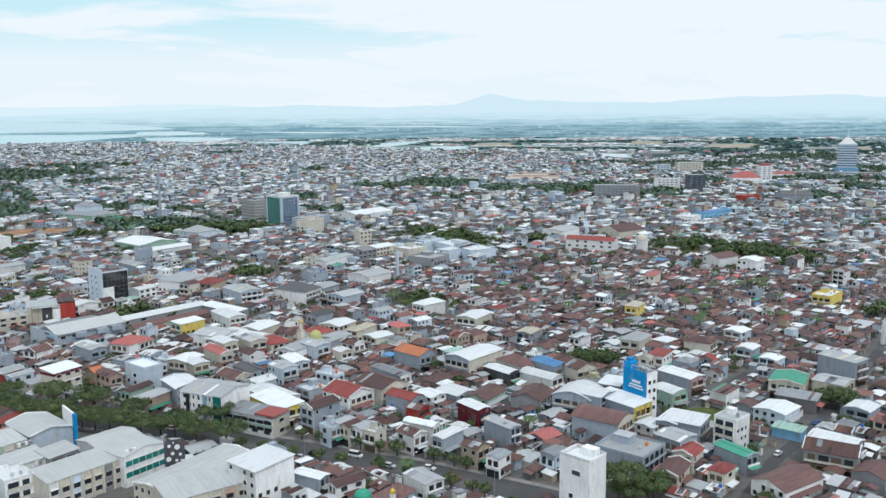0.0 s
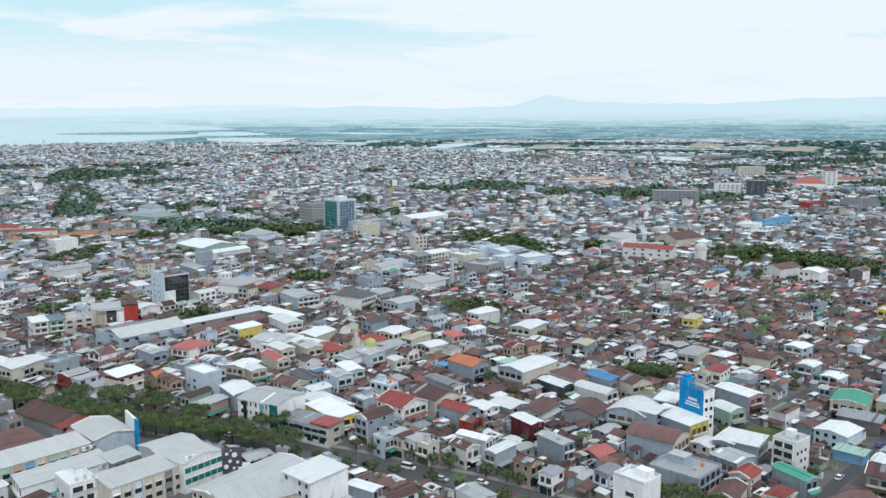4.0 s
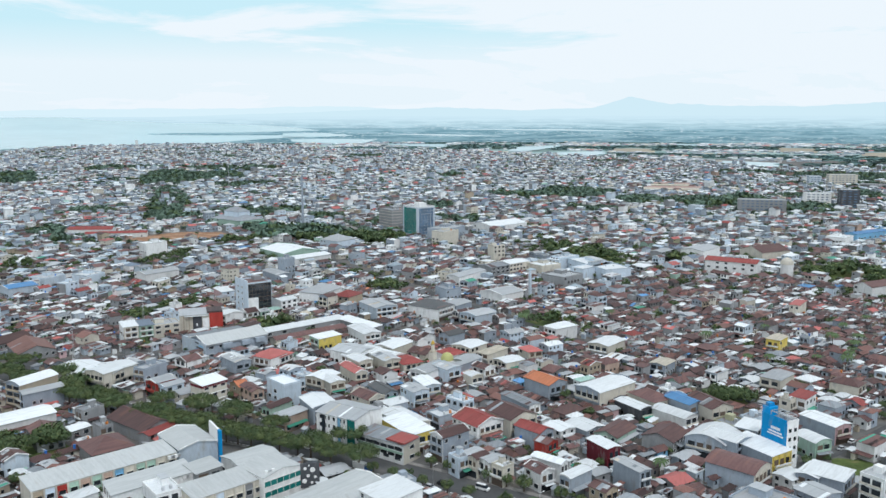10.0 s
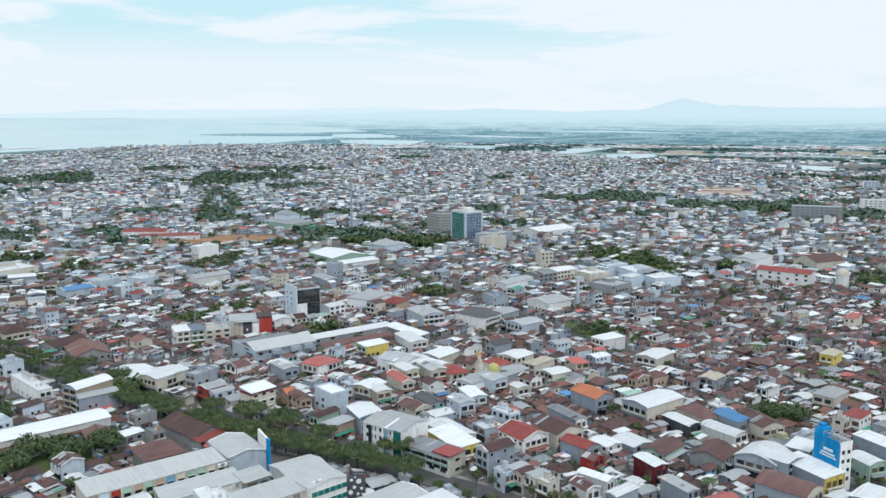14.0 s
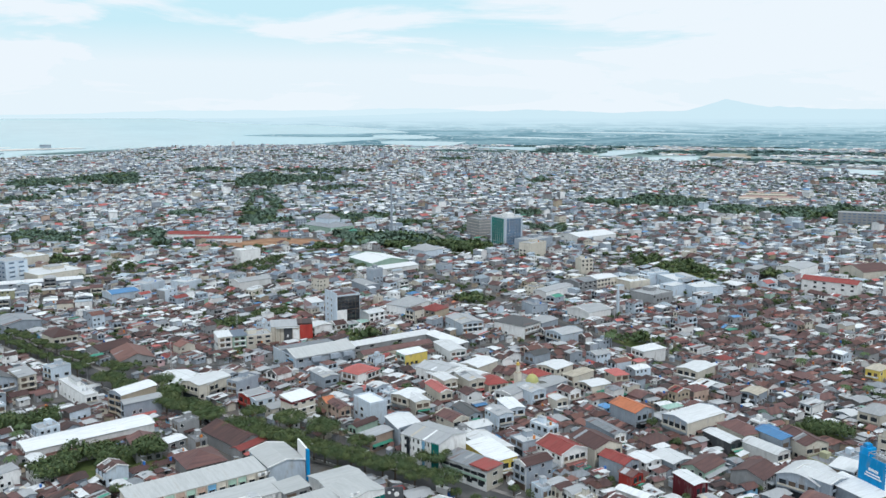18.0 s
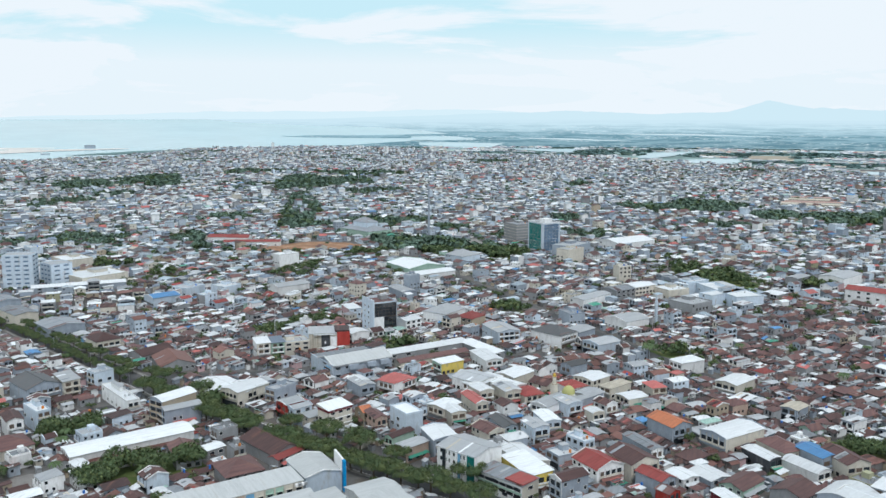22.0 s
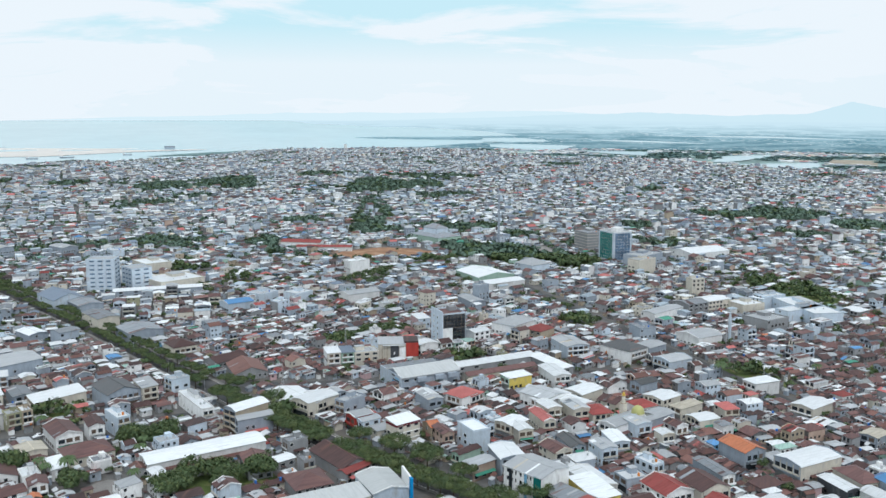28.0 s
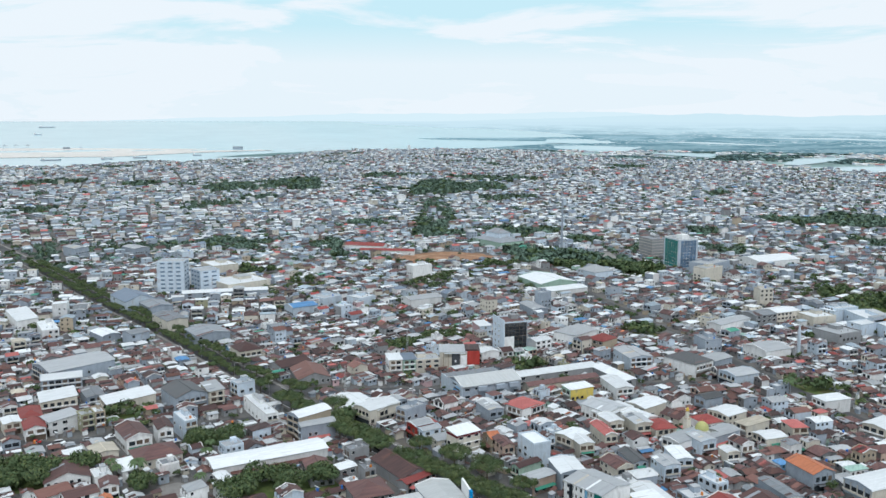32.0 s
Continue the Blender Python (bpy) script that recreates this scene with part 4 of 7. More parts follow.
house(-199.0, 505.5, 50.0, 8.0, 9.0, 6.5, "gable", "brown", "white", most=4, turn=True)
house(-192.5, 510.0, 50.0, 6.0, 8.0, 6.0, "gable", "lightgrey", "palegreen", most=4, turn=True)
house(-248.3, 449.6, 40.0, 8.0, 12.0, 9.6, "mono", "white", "cream", "white", most=9, label="three storey shop house with white side wall and cream front")
house(-241.9, 454.9, 40.0, 8.2, 12.0, 9.2, "mono", "slate", "palegreen", most=9, win="wide", label="three storey shop house with a pale green front")
house(-233.0, 462.0, 40.0, 15.0, 12.0, 8.6, "flat", "lightgrey", "cream", "grey", most=10, win="band", label="three storey shop row with cream balconies")
house(-134.5, 451.5, 52.0, 15.0, 8.5, 7.0, "mono", "white", "yellow", "palegreen", most=6, label="bright yellow and green shop house with white roof")
house(-484.5, 582.0, 41.0, 70.0, 13.0, 5.2, "gable", "white", "greyblue", most=8, win="band", rise=1.4, label="long low hospital shed with a white metal roof")
house(-64.5, 675.8, 50.0, 20.0, 16.0, 9.0, "gable", "grey", "grey", most=10, win="band", label="long grey shop block with fins")
house(-50.9, 691.8, 50.0, 22.0, 16.0, 9.5, "gable", "white", "cream", most=10, win="wide", label="cream shop block with a white metal roof")
house(-69.0, 749.0, 40.0, 12.0, 9.0, 14.0, "flat", "lightgrey", "cream", most=8, label="narrow cream tower house")
house(-172.2, 568.6, -17.0, 18.6, 24.6, 8.0, "hip", "lightgrey", "white", most=5)
house(-151.2, 560.2, -19.3, 13.4, 16.1, 7.0, "hip", "red", "tan", most=5)
house(-122.3, 526.6, -50.5, 23.3, 15.1, 9.0, "gable", "lightgrey", "paleblue", most=5)
house(-117.3, 468.8, -51.0, 22.4, 10.1, 7.0, "gable", "white", "white", most=5)
house(-112.6, 427.3, -25.3, 17.8, 16.2, 7.0, "gable", "lightgrey", "white", most=5)
house(-93.9, 421.2, -29.9, 15.6, 10.1, 7.0, "gable", "white", "white", most=5)
house(-104.1, 393.9, -50.5, 17.5, 6.2, 7.0, "gable", "pinkred", "cream", most=11)
house(-111.1, 377.8, -48.6, 16.6, 7.2, 7.0, "gable", "white", "cream", most=11)
house(-66.6, 331.0, -45.1, 20.6, 10.3, 7.0, "gable", "white", "white", most=11)
house(-164.4, 398.6, -40.9, 14.3, 8.1, 8.0, "gable", "lightgrey", "greyblue", most=5)
house(-63.7, 320.8, -48.3, 22.5, 10.2, 7.5, "mono", "white", "yellow", most=11)
house(-45.4, 309.5, -40.0, 7.2, 12.9, 9.9, "gable", "brown", "white", "greyblue", most=11)
house(-39.5, 293.9, -45.0, 6.0, 5.7, 7.5, "flat", "lightgrey", "paleblue", most=11)
house(-35.7, 297.3, -37.0, 4.5, 7.8, 7.5, "gable", "lightgrey", "white", most=11)
house(-32.8, 294.2, -37.0, 4.5, 6.4, 7.5, "gable", "brown", "cream", most=11)
house(-28.0, 292.3, -45.0, 5.7, 6.7, 7.5, "gable", "lightgrey", "white", most=11)
house(-23.8, 288.2, -37.0, 5.4, 5.6, 7.5, "flat", "white", "cream", most=11)
house(-11.2, 287.4, -46.6, 8.4, 6.2, 7.0, "gable", "brown", "white", most=11)
house(1.2, 284.7, -37.5, 4.5, 11.7, 7.5, "gable", "white", "greyblue", most=11)
house(10.1, 274.1, -41.9, 6.8, 6.2, 7.5, "gable", "brown", "tan", most=11)
house(17.2, 266.8, -37.0, 5.0, 6.6, 7.0, "gable", "grey", "white", most=11)
house(-69.0, 365.3, -47.7, 11.3, 7.9, 8.0, "gable", "lightgrey", "paleblue", most=11)
house(-66.2, 379.0, -57.1, 14.5, 7.6, 7.0, "gable", "white", "paleblue", most=11)
house(-60.1, 400.5, -43.3, 11.4, 8.3, 8.0, "gable", "lightgrey", "paleblue", most=11)
house(-46.6, 392.5, -50.2, 7.4, 5.9, 7.0, "gable", "white", "cream", most=11)
house(-48.0, 357.1, -34.6, 10.6, 6.1, 7.0, "flat", "white", "paleblue", most=11)
house(-52.9, 341.7, -44.4, 8.9, 10.4, 6.0, "flat", "white", "greyblue", most=11)
house(-84.6, 371.5, -50.1, 15.6, 7.0, 5.0, "gable", "darkgrey", "greyblue", most=11)
house(-88.4, 358.6, -39.4, 12.3, 9.0, 6.0, "gable", "brown", "cream", most=11)
house(-104.4, 407.5, -45.2, 11.7, 7.6, 8.0, "gable", "white", "cream", most=5)
house(-92.3, 412.0, -49.2, 14.0, 8.8, 8.0, "gable", "lightgrey", "cream", most=5)
house(-105.0, 397.7, -46.5, 7.8, 6.3, 6.0, "gable", "rust", "white", most=11)
house(-77.9, 434.9, -27.6, 11.5, 10.5, 5.0, "gable", "brown", "cream", most=5)
house(-52.7, 418.3, -30.5, 9.7, 12.2, 7.0, "gable", "lightgrey", "white", most=5)
house(-43.1, 406.0, -41.9, 8.9, 6.9, 7.0, "gable", "brown", "white", most=11)
house(-172.2, 317.7, -30.5, 26.4, 15.3, 5.0, "gable", "brown", "grey", most=11)
house(-197.4, 322.4, -31.0, 5.7, 9.7, 7.5, "flat", "grey", "grey", most=11)
house(-148.5, 362.5, 50.0, 5.0, 9.0, 7.0, "gable", "orange", "tan", most=4, turn=True)
house(-140.5, 356.9, -43.2, 11.9, 5.6, 7.5, "gable", "brown", "peach", most=11)
house(-125.5, 356.0, -40.0, 14.5, 8.5, 12.0, "flat", "white", "paleblue", most=4, extra=False, label="tall plain pale blue house with a white flat roof")
house(-122.7, 339.0, -25.1, 4.5, 12.8, 7.0, "gable", "brown", "palegreen", most=11)
house(-113.9, 329.7, -28.8, 7.0, 12.6, 7.0, "gable", "lightgrey", "peach", most=11)
house(-104.6, 339.4, -52.5, 16.5, 11.1, 9.0, "gable", "white", "greyblue", most=11)
house(-198.0, 376.0, -17.0, 6.7, 14.4, 9.8, "flat", "lightgrey", "greyblue", most=5)
house(-185.2, 360.8, -31.0, 8.6, 9.8, 8.0, "gable", "lightgrey", "redwall", most=11)
house(-179.6, 358.5, -31.0, 6.8, 9.9, 7.0, "gable", "lightgrey", "paleblue", most=11)
house(-217.9, 377.7, -18.0, 15.4, 14.6, 7.0, "gable", "white", "cream", most=5)
house(-237.0, 382.0, -22.7, 17.8, 9.3, 6.0, "gable", "white", "greyblue", most=5)
house(-167.3, 401.7, -39.2, 9.6, 8.0, 8.0, "gable", "white", "greyblue", most=5)
house(-151.4, 410.8, -21.6, 11.3, 12.7, 7.0, "hip", "pinkred", "white", most=5)
house(-170.4, 356.2, -31.0, 8.0, 11.7, 5.0, "gable", "lightgrey", "cream", most=11)
house(-55.0, 250.5, -40.0, 13.0, 14.5, 12.5, "mono", "white", "white", most=12, rise=0.7, extra=False, label="white four storey block with a white metal roof")
house(-77.5, 259.5, -33.0, 14.0, 35.0, 6.2, "gable", "pale", "cream", most=8, rise=1.0, extra=False)
house(-40.8, 255.0, -31.0, 10.2, 4.5, 6.0, "gable", "white", "greyblue", most=11)
house(-29.3, 249.9, -49.6, 4.5, 10.3, 6.0, "gable", "brown", "white", most=11)
house(-6.4, 252.2, -49.8, 11.0, 6.9, 6.0, "gable", "lightgrey", "white", most=11)
house(-495.7, 615.1, -23.7, 36.5, 40.6, 8.0, "flat", "white", "cream", most=5)
house(-414.7, 359.9, -18.9, 25.3, 38.4, 9.0, "gable", "lightgrey", "greyblue", most=5)
house(-300.2, 372.3, -22.9, 7.9, 10.4, 9.6, "flat", "lightgrey", "paleblue", most=5)
house(-271.5, 350.1, -33.1, 34.4, 6.2, 7.5, "flat", "white", "white", most=5)
house(-230.4, 301.3, -36.2, 13.8, 51.2, 6.0, "gable", "white", "white", most=11)
house(-508.8, 421.1, -33.4, 31.9, 10.8, 7.5, "flat", "white", "white", most=5)
house(-553.4, 436.3, -28.8, 44.6, 14.1, 7.5, "mono", "white", "white", most=5)
house(-231.8, 378.5, -31.0, 18.5, 14.2, 7.0, "gable", "white", "cream", most=5)
house(-204.0, 303.6, -35.5, 14.0, 10.1, 4.0, "gable", "brown", "grey", most=11)
house(-231.4, 273.3, -30.7, 13.7, 5.2, 5.0, "gable", "white", "white", most=11)
house(-531.0, 469.7, -45.0, 19.9, 8.9, 8.0, "gable", "grey", "greyblue", most=5)
house(-450.2, 478.5, -26.3, 30.1, 15.2, 8.0, "gable", "grey", "cream", most=5)
house(-400.0, 460.0, -28.6, 25.5, 22.6, 7.0, "gable", "grey", "greyblue", most=5)
house(-346.3, 433.8, -31.0, 16.9, 14.7, 8.0, "hip", "brown", "cream", most=5)
house(-525.3, 517.9, -26.1, 36.6, 24.2, 8.0, "gable", "slate", "paleblue", most=5)
house(-492.9, 509.2, -26.7, 25.6, 17.8, 7.0, "gable", "grey", "greyblue", most=5)
house(-555.6, 613.5, -31.0, 18.7, 13.5, 8.0, "flat", "white", "white", most=5)
house(-391.3, 594.7, -17.0, 16.1, 19.2, 7.0, "flat", "lightgrey", "paleblue", most=5)
house(-389.7, 556.8, -31.0, 16.5, 20.9, 7.0, "gable", "blue", "paleblue", most=5)
house(-362.8, 602.6, -17.0, 15.6, 17.4, 8.0, "flat", "white", "paleblue", most=5)
house(-318.9, 624.2, -32.7, 15.9, 28.5, 7.0, "gable", "lightgrey", "white", most=5)
house(-376.3, 731.9, -31.0, 11.8, 21.2, 12.7, "flat", "white", "white", most=5)
house(-438.8, 433.4, -17.0, 12.5, 13.1, 8.0, "gable", "grey", "greyblue", most=5)
house(-462.0, 428.4, -20.1, 21.6, 12.3, 6.0, "gable", "white", "greyblue", most=5)
house(-67.3, 402.2, -28.9, 9.9, 21.8, 7.0, "gable", "lightgrey", "white", most=11)
house(-53.9, 411.0, -30.5, 4.8, 24.0, 7.0, "gable", "lightgrey", "greyblue", most=11)
house(-62.2, 428.8, -42.2, 11.6, 10.4, 7.0, "hip", "red", "white", most=5)
house(-82.0, 414.2, -49.7, 13.5, 10.9, 6.0, "hip", "red", "cream", most=5)
house(-66.8, 463.5, -34.3, 7.8, 12.6, 8.0, "gable", "darkgrey", "greyblue", most=5)
house(-55.4, 449.4, -30.4, 12.8, 14.3, 6.0, "gable", "white", "cream", most=5)
house(-42.0, 439.1, -31.0, 7.2, 16.9, 6.0, "hip", "cream", "cream", most=5)
house(-22.9, 443.6, -56.4, 10.6, 7.9, 6.0, "hip", "pinkred", "cream", most=5)
house(-58.7, 519.5, -38.7, 13.8, 17.4, 7.0, "gable", "lightgrey", "paleblue", most=5)
house(-76.6, 549.5, -27.7, 12.9, 17.4, 6.0, "gable", "lightgrey", "greyblue", most=5)
house(-87.2, 588.6, -52.0, 15.3, 11.9, 8.2, "flat", "grey", "greyblue", most=5)
house(-49.9, 586.1, -38.7, 20.0, 21.2, 7.0, "gable", "lightgrey", "white", most=5)
house(-82.1, 648.0, -27.2, 11.9, 35.6, 7.5, "gable", "lightgrey", "white", most=5)
house(-26.4, 695.4, -45.0, 18.7, 20.3, 8.0, "flat", "white", "cream", most=5)
house(-14.6, 717.1, -31.0, 13.2, 19.3, 8.7, "flat", "white", "paleblue", most=5)
house(-10.6, 645.8, -36.8, 21.0, 22.8, 9.0, "flat", "lightgrey", "grey", most=5)
house(12.0, 685.9, -38.2, 12.0, 39.6, 9.0, "flat", "white", "paleblue", most=5)
house(-229.6, 715.9, -35.9, 16.9, 42.0, 6.0, "gable", "white", "white", most=5)
house(-224.3, 650.7, -31.0, 7.9, 10.3, 15.3, "flat", "lightgrey", "greyblue", most=5)
house(-125.5, 827.6, -28.9, 13.5, 24.6, 15.1, "flat", "lightgrey", "cream", most=5)
house(-225.6, 632.7, -45.0, 27.1, 11.3, 7.0, "gable", "lightgrey", "greyblue", most=5)
house(-107.9, 424.4, -28.2, 10.2, 19.4, 6.0, "mono", "white", "white", most=5)
house(-115.5, 381.3, -23.4, 10.4, 12.2, 7.0, "gable", "white", "cream", most=11)
house(-95.4, 443.7, -25.7, 12.6, 17.4, 6.0, "gable", "white", "cream", most=5)
house(-32.4, 423.2, -45.0, 9.9, 11.8, 6.0, "gable", "white", "cream", most=5)
house(16.5, 461.5, -31.0, 11.8, 18.3, 7.0, "gable", "white", "cream", most=5)
house(-225.3, 804.1, -31.0, 24.0, 23.0, 8.0, "hip", "lightgrey", "paleblue", most=5)
house(-132.1, 877.4, -21.6, 22.7, 37.1, 12.0, "flat", "lightgrey", "greyblue", most=5)
house(-766.8, 677.8, -17.0, 29.6, 14.8, 10.0, "gable", "lightgrey", "greyblue", most=5)
house(-714.4, 711.9, -17.0, 29.0, 17.1, 9.0, "gable", "lightgrey", "greyblue", most=5)
house(-648.2, 715.6, -31.0, 19.5, 12.2, 9.0, "flat", "white", "paleblue", most=5)
house(-565.0, 671.4, -28.4, 32.8, 25.3, 9.0, "flat", "white", "cream", most=5)
house(249.5, 887.2, -32.0, 18.4, 24.4, 8.5, "flat", "white", "white", most=5)
house(284, 920, 40, 52, 13.3, 9.0, "gable", "blue", "skyblue", most=5)
house(440, 1098, 4, 38.0, 24, 9.0, "gable", "darkgrey", "greyblue", most=5)
house(106.8, 788.4, -31.0, 20.8, 35.2, 9.0, "gable", "lightgrey", "white", most=5)
house(161.8, 792.4, -53.8, 25.2, 33.1, 8.0, "gable", "brown", "cream", most=5)
house(204.6, 640.2, -53.8, 14.4, 22.3, 8.0, "gable", "brown", "white", most=5)
house(221.5, 624.3, -38.4, 14.5, 16.5, 8.0, "gable", "white", "white", most=5)
house(16.8, 696.4, -59.0, 56.7, 22.7, 9.0, "flat", "white", "paleblue", most=5)
house(72.5, 775.1, -31.0, 10.8, 21.6, 8.0, "gable", "lightgrey", "grey", most=5)
house(-10.0, 722.4, -45.0, 12.2, 20.8, 10.0, "flat", "white", "paleblue", most=5)
house(-86.0, 954.9, -39.0, 34.7, 54.2, 7.0, "gable", "white", "white", most=5)
house(-252.8, 744.3, -41.1, 42.9, 36.0, 7.0, "gable", "white", "palegreen", most=5)
house(-141.0, 292.9, -42.5, 19.6, 14.5, 8.4, "gable", "pale", "paleblue", most=0, rise=1.6, extra=False)
house(-172.7, 290.7, -40.5, 17.0, 15.4, 5.0, "hip", "brown", "grey", most=11)
house(-160.3, 309.8, -18.0, 5.3, 17.3, 5.0, "gable", "red", "grey", most=11)
house(-195.1, 308.3, -26.6, 6.7, 8.2, 4.0, "gable", "white", "grey", most=11)
house(-182.4, 306.0, -36.3, 6.8, 5.2, 7.0, "flat", "grey", "grey", most=11)
house(-123.5, 267.3, -42.7, 10.1, 9.2, 9.0, "mono", "pale", "grey", most=0)
house(-138.8, 258.7, -48.5, 12.5, 26.5, 7.0, "mono", "pale", "white", most=6)
house(-129.0, 248.4, -43.9, 12.5, 8.3, 10.0, "flat", "white", "white", most=11)
house(-110.5, 278.5, -40.0, 15.0, 16.0, 8.6, "gable", "pale", "white", most=2, rise=1.3, extra=False)
house(-349.6, 293.1, -19.6, 11.8, 14.8, 7.0, "mono", "lightgrey", "white", most=5)
house(-338.2, 298.5, -25.8, 8.0, 6.5, 9.0, "flat", "lightgrey", "olive", most=5)
house(-336.4, 304.4, -29.2, 9.6, 4.9, 9.0, "flat", "white", "tan", most=5)
house(-370.5, 292.8, -34.5, 17.4, 9.8, 6.0, "hip", "red", "white", most=5)
house(-353.9, 281.3, -34.1, 14.6, 9.3, 6.0, "gable", "red", "white", most=5)
house(-369.1, 280.6, -28.8, 10.8, 7.8, 6.0, "gable", "white", "cream", most=5)
house(-377.4, 315.5, -35.7, 19.1, 17.7, 7.0, "mono", "white", "cream", most=5)
house(-398.2, 336.6, -41.5, 13.1, 21.1, 9.0, "gable", "white", "greyblue", most=5)
house(-367.6, 330.0, -31.7, 18.6, 9.2, 6.0, "gable", "grey", "greyblue", most=5)
house(-344.7, 332.5, -31.6, 16.5, 25.0, 6.0, "mono", "white", "cream", most=5)
house(-321.1, 349.3, -27.2, 22.8, 17.1, 8.0, "gable", "darkgrey", "greyblue", most=5)
house(-309.9, 358.7, -34.9, 18.5, 8.0, 9.0, "mono", "lightgrey", "cream", most=5)
house(-288.8, 313.9, -28.0, 16.1, 6.1, 10.0, "flat", "white", "paleblue", most=5)
house(-301.8, 293.2, -29.9, 20.6, 11.7, 7.0, "gable", "brown", "white", most=5)
house(-293.9, 304.4, -36.3, 12.7, 6.9, 8.0, "gable", "brown", "white", most=5)
house(-278.8, 283.4, -31.0, 16.3, 19.4, 4.5, "hip", "brown", "cream", most=11)
house(-307.7, 263.8, -32.2, 15.1, 7.1, 5.0, "mono", "white", "white", most=11)
house(-301.9, 274.8, -30.5, 11.7, 11.0, 5.0, "gable", "cream", "cream", most=11)
house(-282.2, 255.2, -31.9, 10.1, 7.0, 5.0, "flat", "white", "white", most=11)
house(-278.5, 265.9, -35.3, 15.1, 5.9, 5.0, "mono", "white", "white", most=11)
house(-296.6, 249.6, -37.1, 21.0, 17.6, 5.0, "gable", "brown", "white", most=11)
house(-285.7, 232.8, -18.6, 9.6, 12.8, 5.0, "gable", "rust", "white", most=11)
house(-274.5, 236.7, -23.7, 8.7, 12.6, 5.0, "gable", "brown", "white", most=11)
house(-269.5, 247.4, -38.5, 8.9, 6.9, 6.0, "gable", "brown", "white", most=11)
house(-235.4, 341.0, -19.4, 9.6, 18.8, 12.0, "arch", "white", "greyblue", "tan", most=11)
house(-228.5, 336.6, -35.8, 6.7, 17.1, 9.0, "arch", "lightgrey", "greyblue", most=11)
house(-286.9, 417.4, -44.3, 26.2, 18.7, 4.0, "gable", "rust", "grey", most=5)
house(-310.0, 429.5, -17.0, 13.8, 22.2, 4.0, "gable", "brown", "grey", most=5)
house(-245.2, 277.3, -34.4, 7.8, 6.0, 4.0, "gable", "rust", "grey", most=11)
house(-225.1, 266.5, -32.8, 12.5, 7.2, 5.0, "mono", "white", "white", most=11)
house(-202.9, 299.8, -45.0, 17.9, 10.1, 5.0, "gable", "brown", "grey", most=11)
house(-235.6, 377.5, -39.2, 19.6, 14.7, 6.0, "gable", "white", "cream", most=5)
house(-217.3, 375.4, -20.6, 12.8, 19.7, 8.0, "gable", "white", "cream", most=5)
house(66.7, 317.8, -52.1, 20.3, 10.0, 8.0, "mono", "white", "greyblue", "yellow", most=11)

# ---- landmarks ----
surface("glass_blue", (0.10, 0.16, 0.24), rough=0.15, vary=0.3, grain=0.1, scale=0.5, spec=0.6)



def grid_front(parent, w, z0, z1, cols, rows, y, rz, off, pane_mat, frame_mat="frame_white", bar=0.12):
    """A glazed front on one side: a frame of mullions and the panes in it, each a part of its own."""
    m = Mesh()
    for i in range(cols + 1):
        q = -w / 2 + w * i / cols
        m.box(q - bar / 2, q + bar / 2, y - 0.12, y - 0.0, z0, z1, frame_mat)
    for j in range(rows + 1):
        q = z0 + (z1 - z0) * j / rows
        m.box(-w / 2, w / 2, y - 0.14, y - 0.0, q - bar / 2, q + bar / 2, frame_mat)
    f = part("window_frame", m, parent)
    f.matrix_basis = pose(*off, 0, 0, rz)
    p = Mesh()
    cw, ch = w / cols - bar, (z1 - z0) / rows - bar
    p.box(-cw / 2, cw / 2, y - 0.07, y - 0.01, -ch / 2, ch / 2, pane_mat)
    me = p.data("pane")
    for i in range(cols):
        for j in range(rows):
            o = part("pane", me, f)
            o.location = (-w / 2 + w * (i + 0.5) / cols, 0, z0 + (z1 - z0) * (j + 0.5) / rows)
    return f


def box_part(name, parent, x0, x1, y0, y1, z0, z1, mat, label=""):
    m = Mesh()
    m.box(x0, x1, y0, y1, z0, z1, mat)
    return part(name, m, parent, label)


# the blue tower: a blank blue wall to the west, white walls with small windows, tanks and a blue stair head on the roof
t = thing("office_tower", pose(74.2, 321.3, 0, 0, 0, -56.0), "tall narrow building with a bright blue blank wall and white sides", "building")
take(74.2, 321.3, -56, 12.5, 6, 0.8)
H = 17.5
m = Mesh()
m.poly([(-6, -2.75, 0), (6, -2.75, 0), (6, -2.75, H), (-6, -2.75, H)], "wall_blue")
m.poly([(6, -2.75, 0), (6, 2.75, 0), (6, 2.75, H), (6, -2.75, H)], "wall_white")
m.poly([(6, 2.75, 0), (-6, 2.75, 0), (-6, 2.75, H), (6, 2.75, H)], "wall_white")
m.poly([(-6, 2.75, 0), (-6, -2.75, 0), (-6, -2.75, H), (-6, 2.75, H)], "wall_white")
m.poly([(-6, -2.75, H - 0.1), (6, -2.75, H - 0.1), (6, 2.75, H - 0.1), (-6, 2.75, H - 0.1)], "roof_grey")
part("wall", m, t)
m = Mesh()
m.box(-6.05, 6.05, 2.5, 2.8, H - 0.2, H + 0.8, "wall_white")
m.box(5.8, 6.05, -2.8, 2.5, H - 0.2, H + 0.8, "wall_white")
part("parapet", m, t)
box_part("parapet", t, -6.05, 5.8, -2.8, -2.5, H - 0.2, H + 0.8, "wall_blue", "blue parapet")
box_part("stair_house", t, -5.9, -2.4, -2.7, 1.2, H, H + 3.2, "wall_blue", "blue stair head")
box_part("lift_house", t, -5.2, -3.2, -2.2, 0.2, H + 3.2, H + 4.5, "wall_blue", "small blue box on the stair head")
m = Mesh()
for _k in range(5):
    m.box(-2.0 + _k * 1.8, -1.8 + _k * 1.8, -2.4, 2.4, H + 2.2, H + 2.4, "steel")
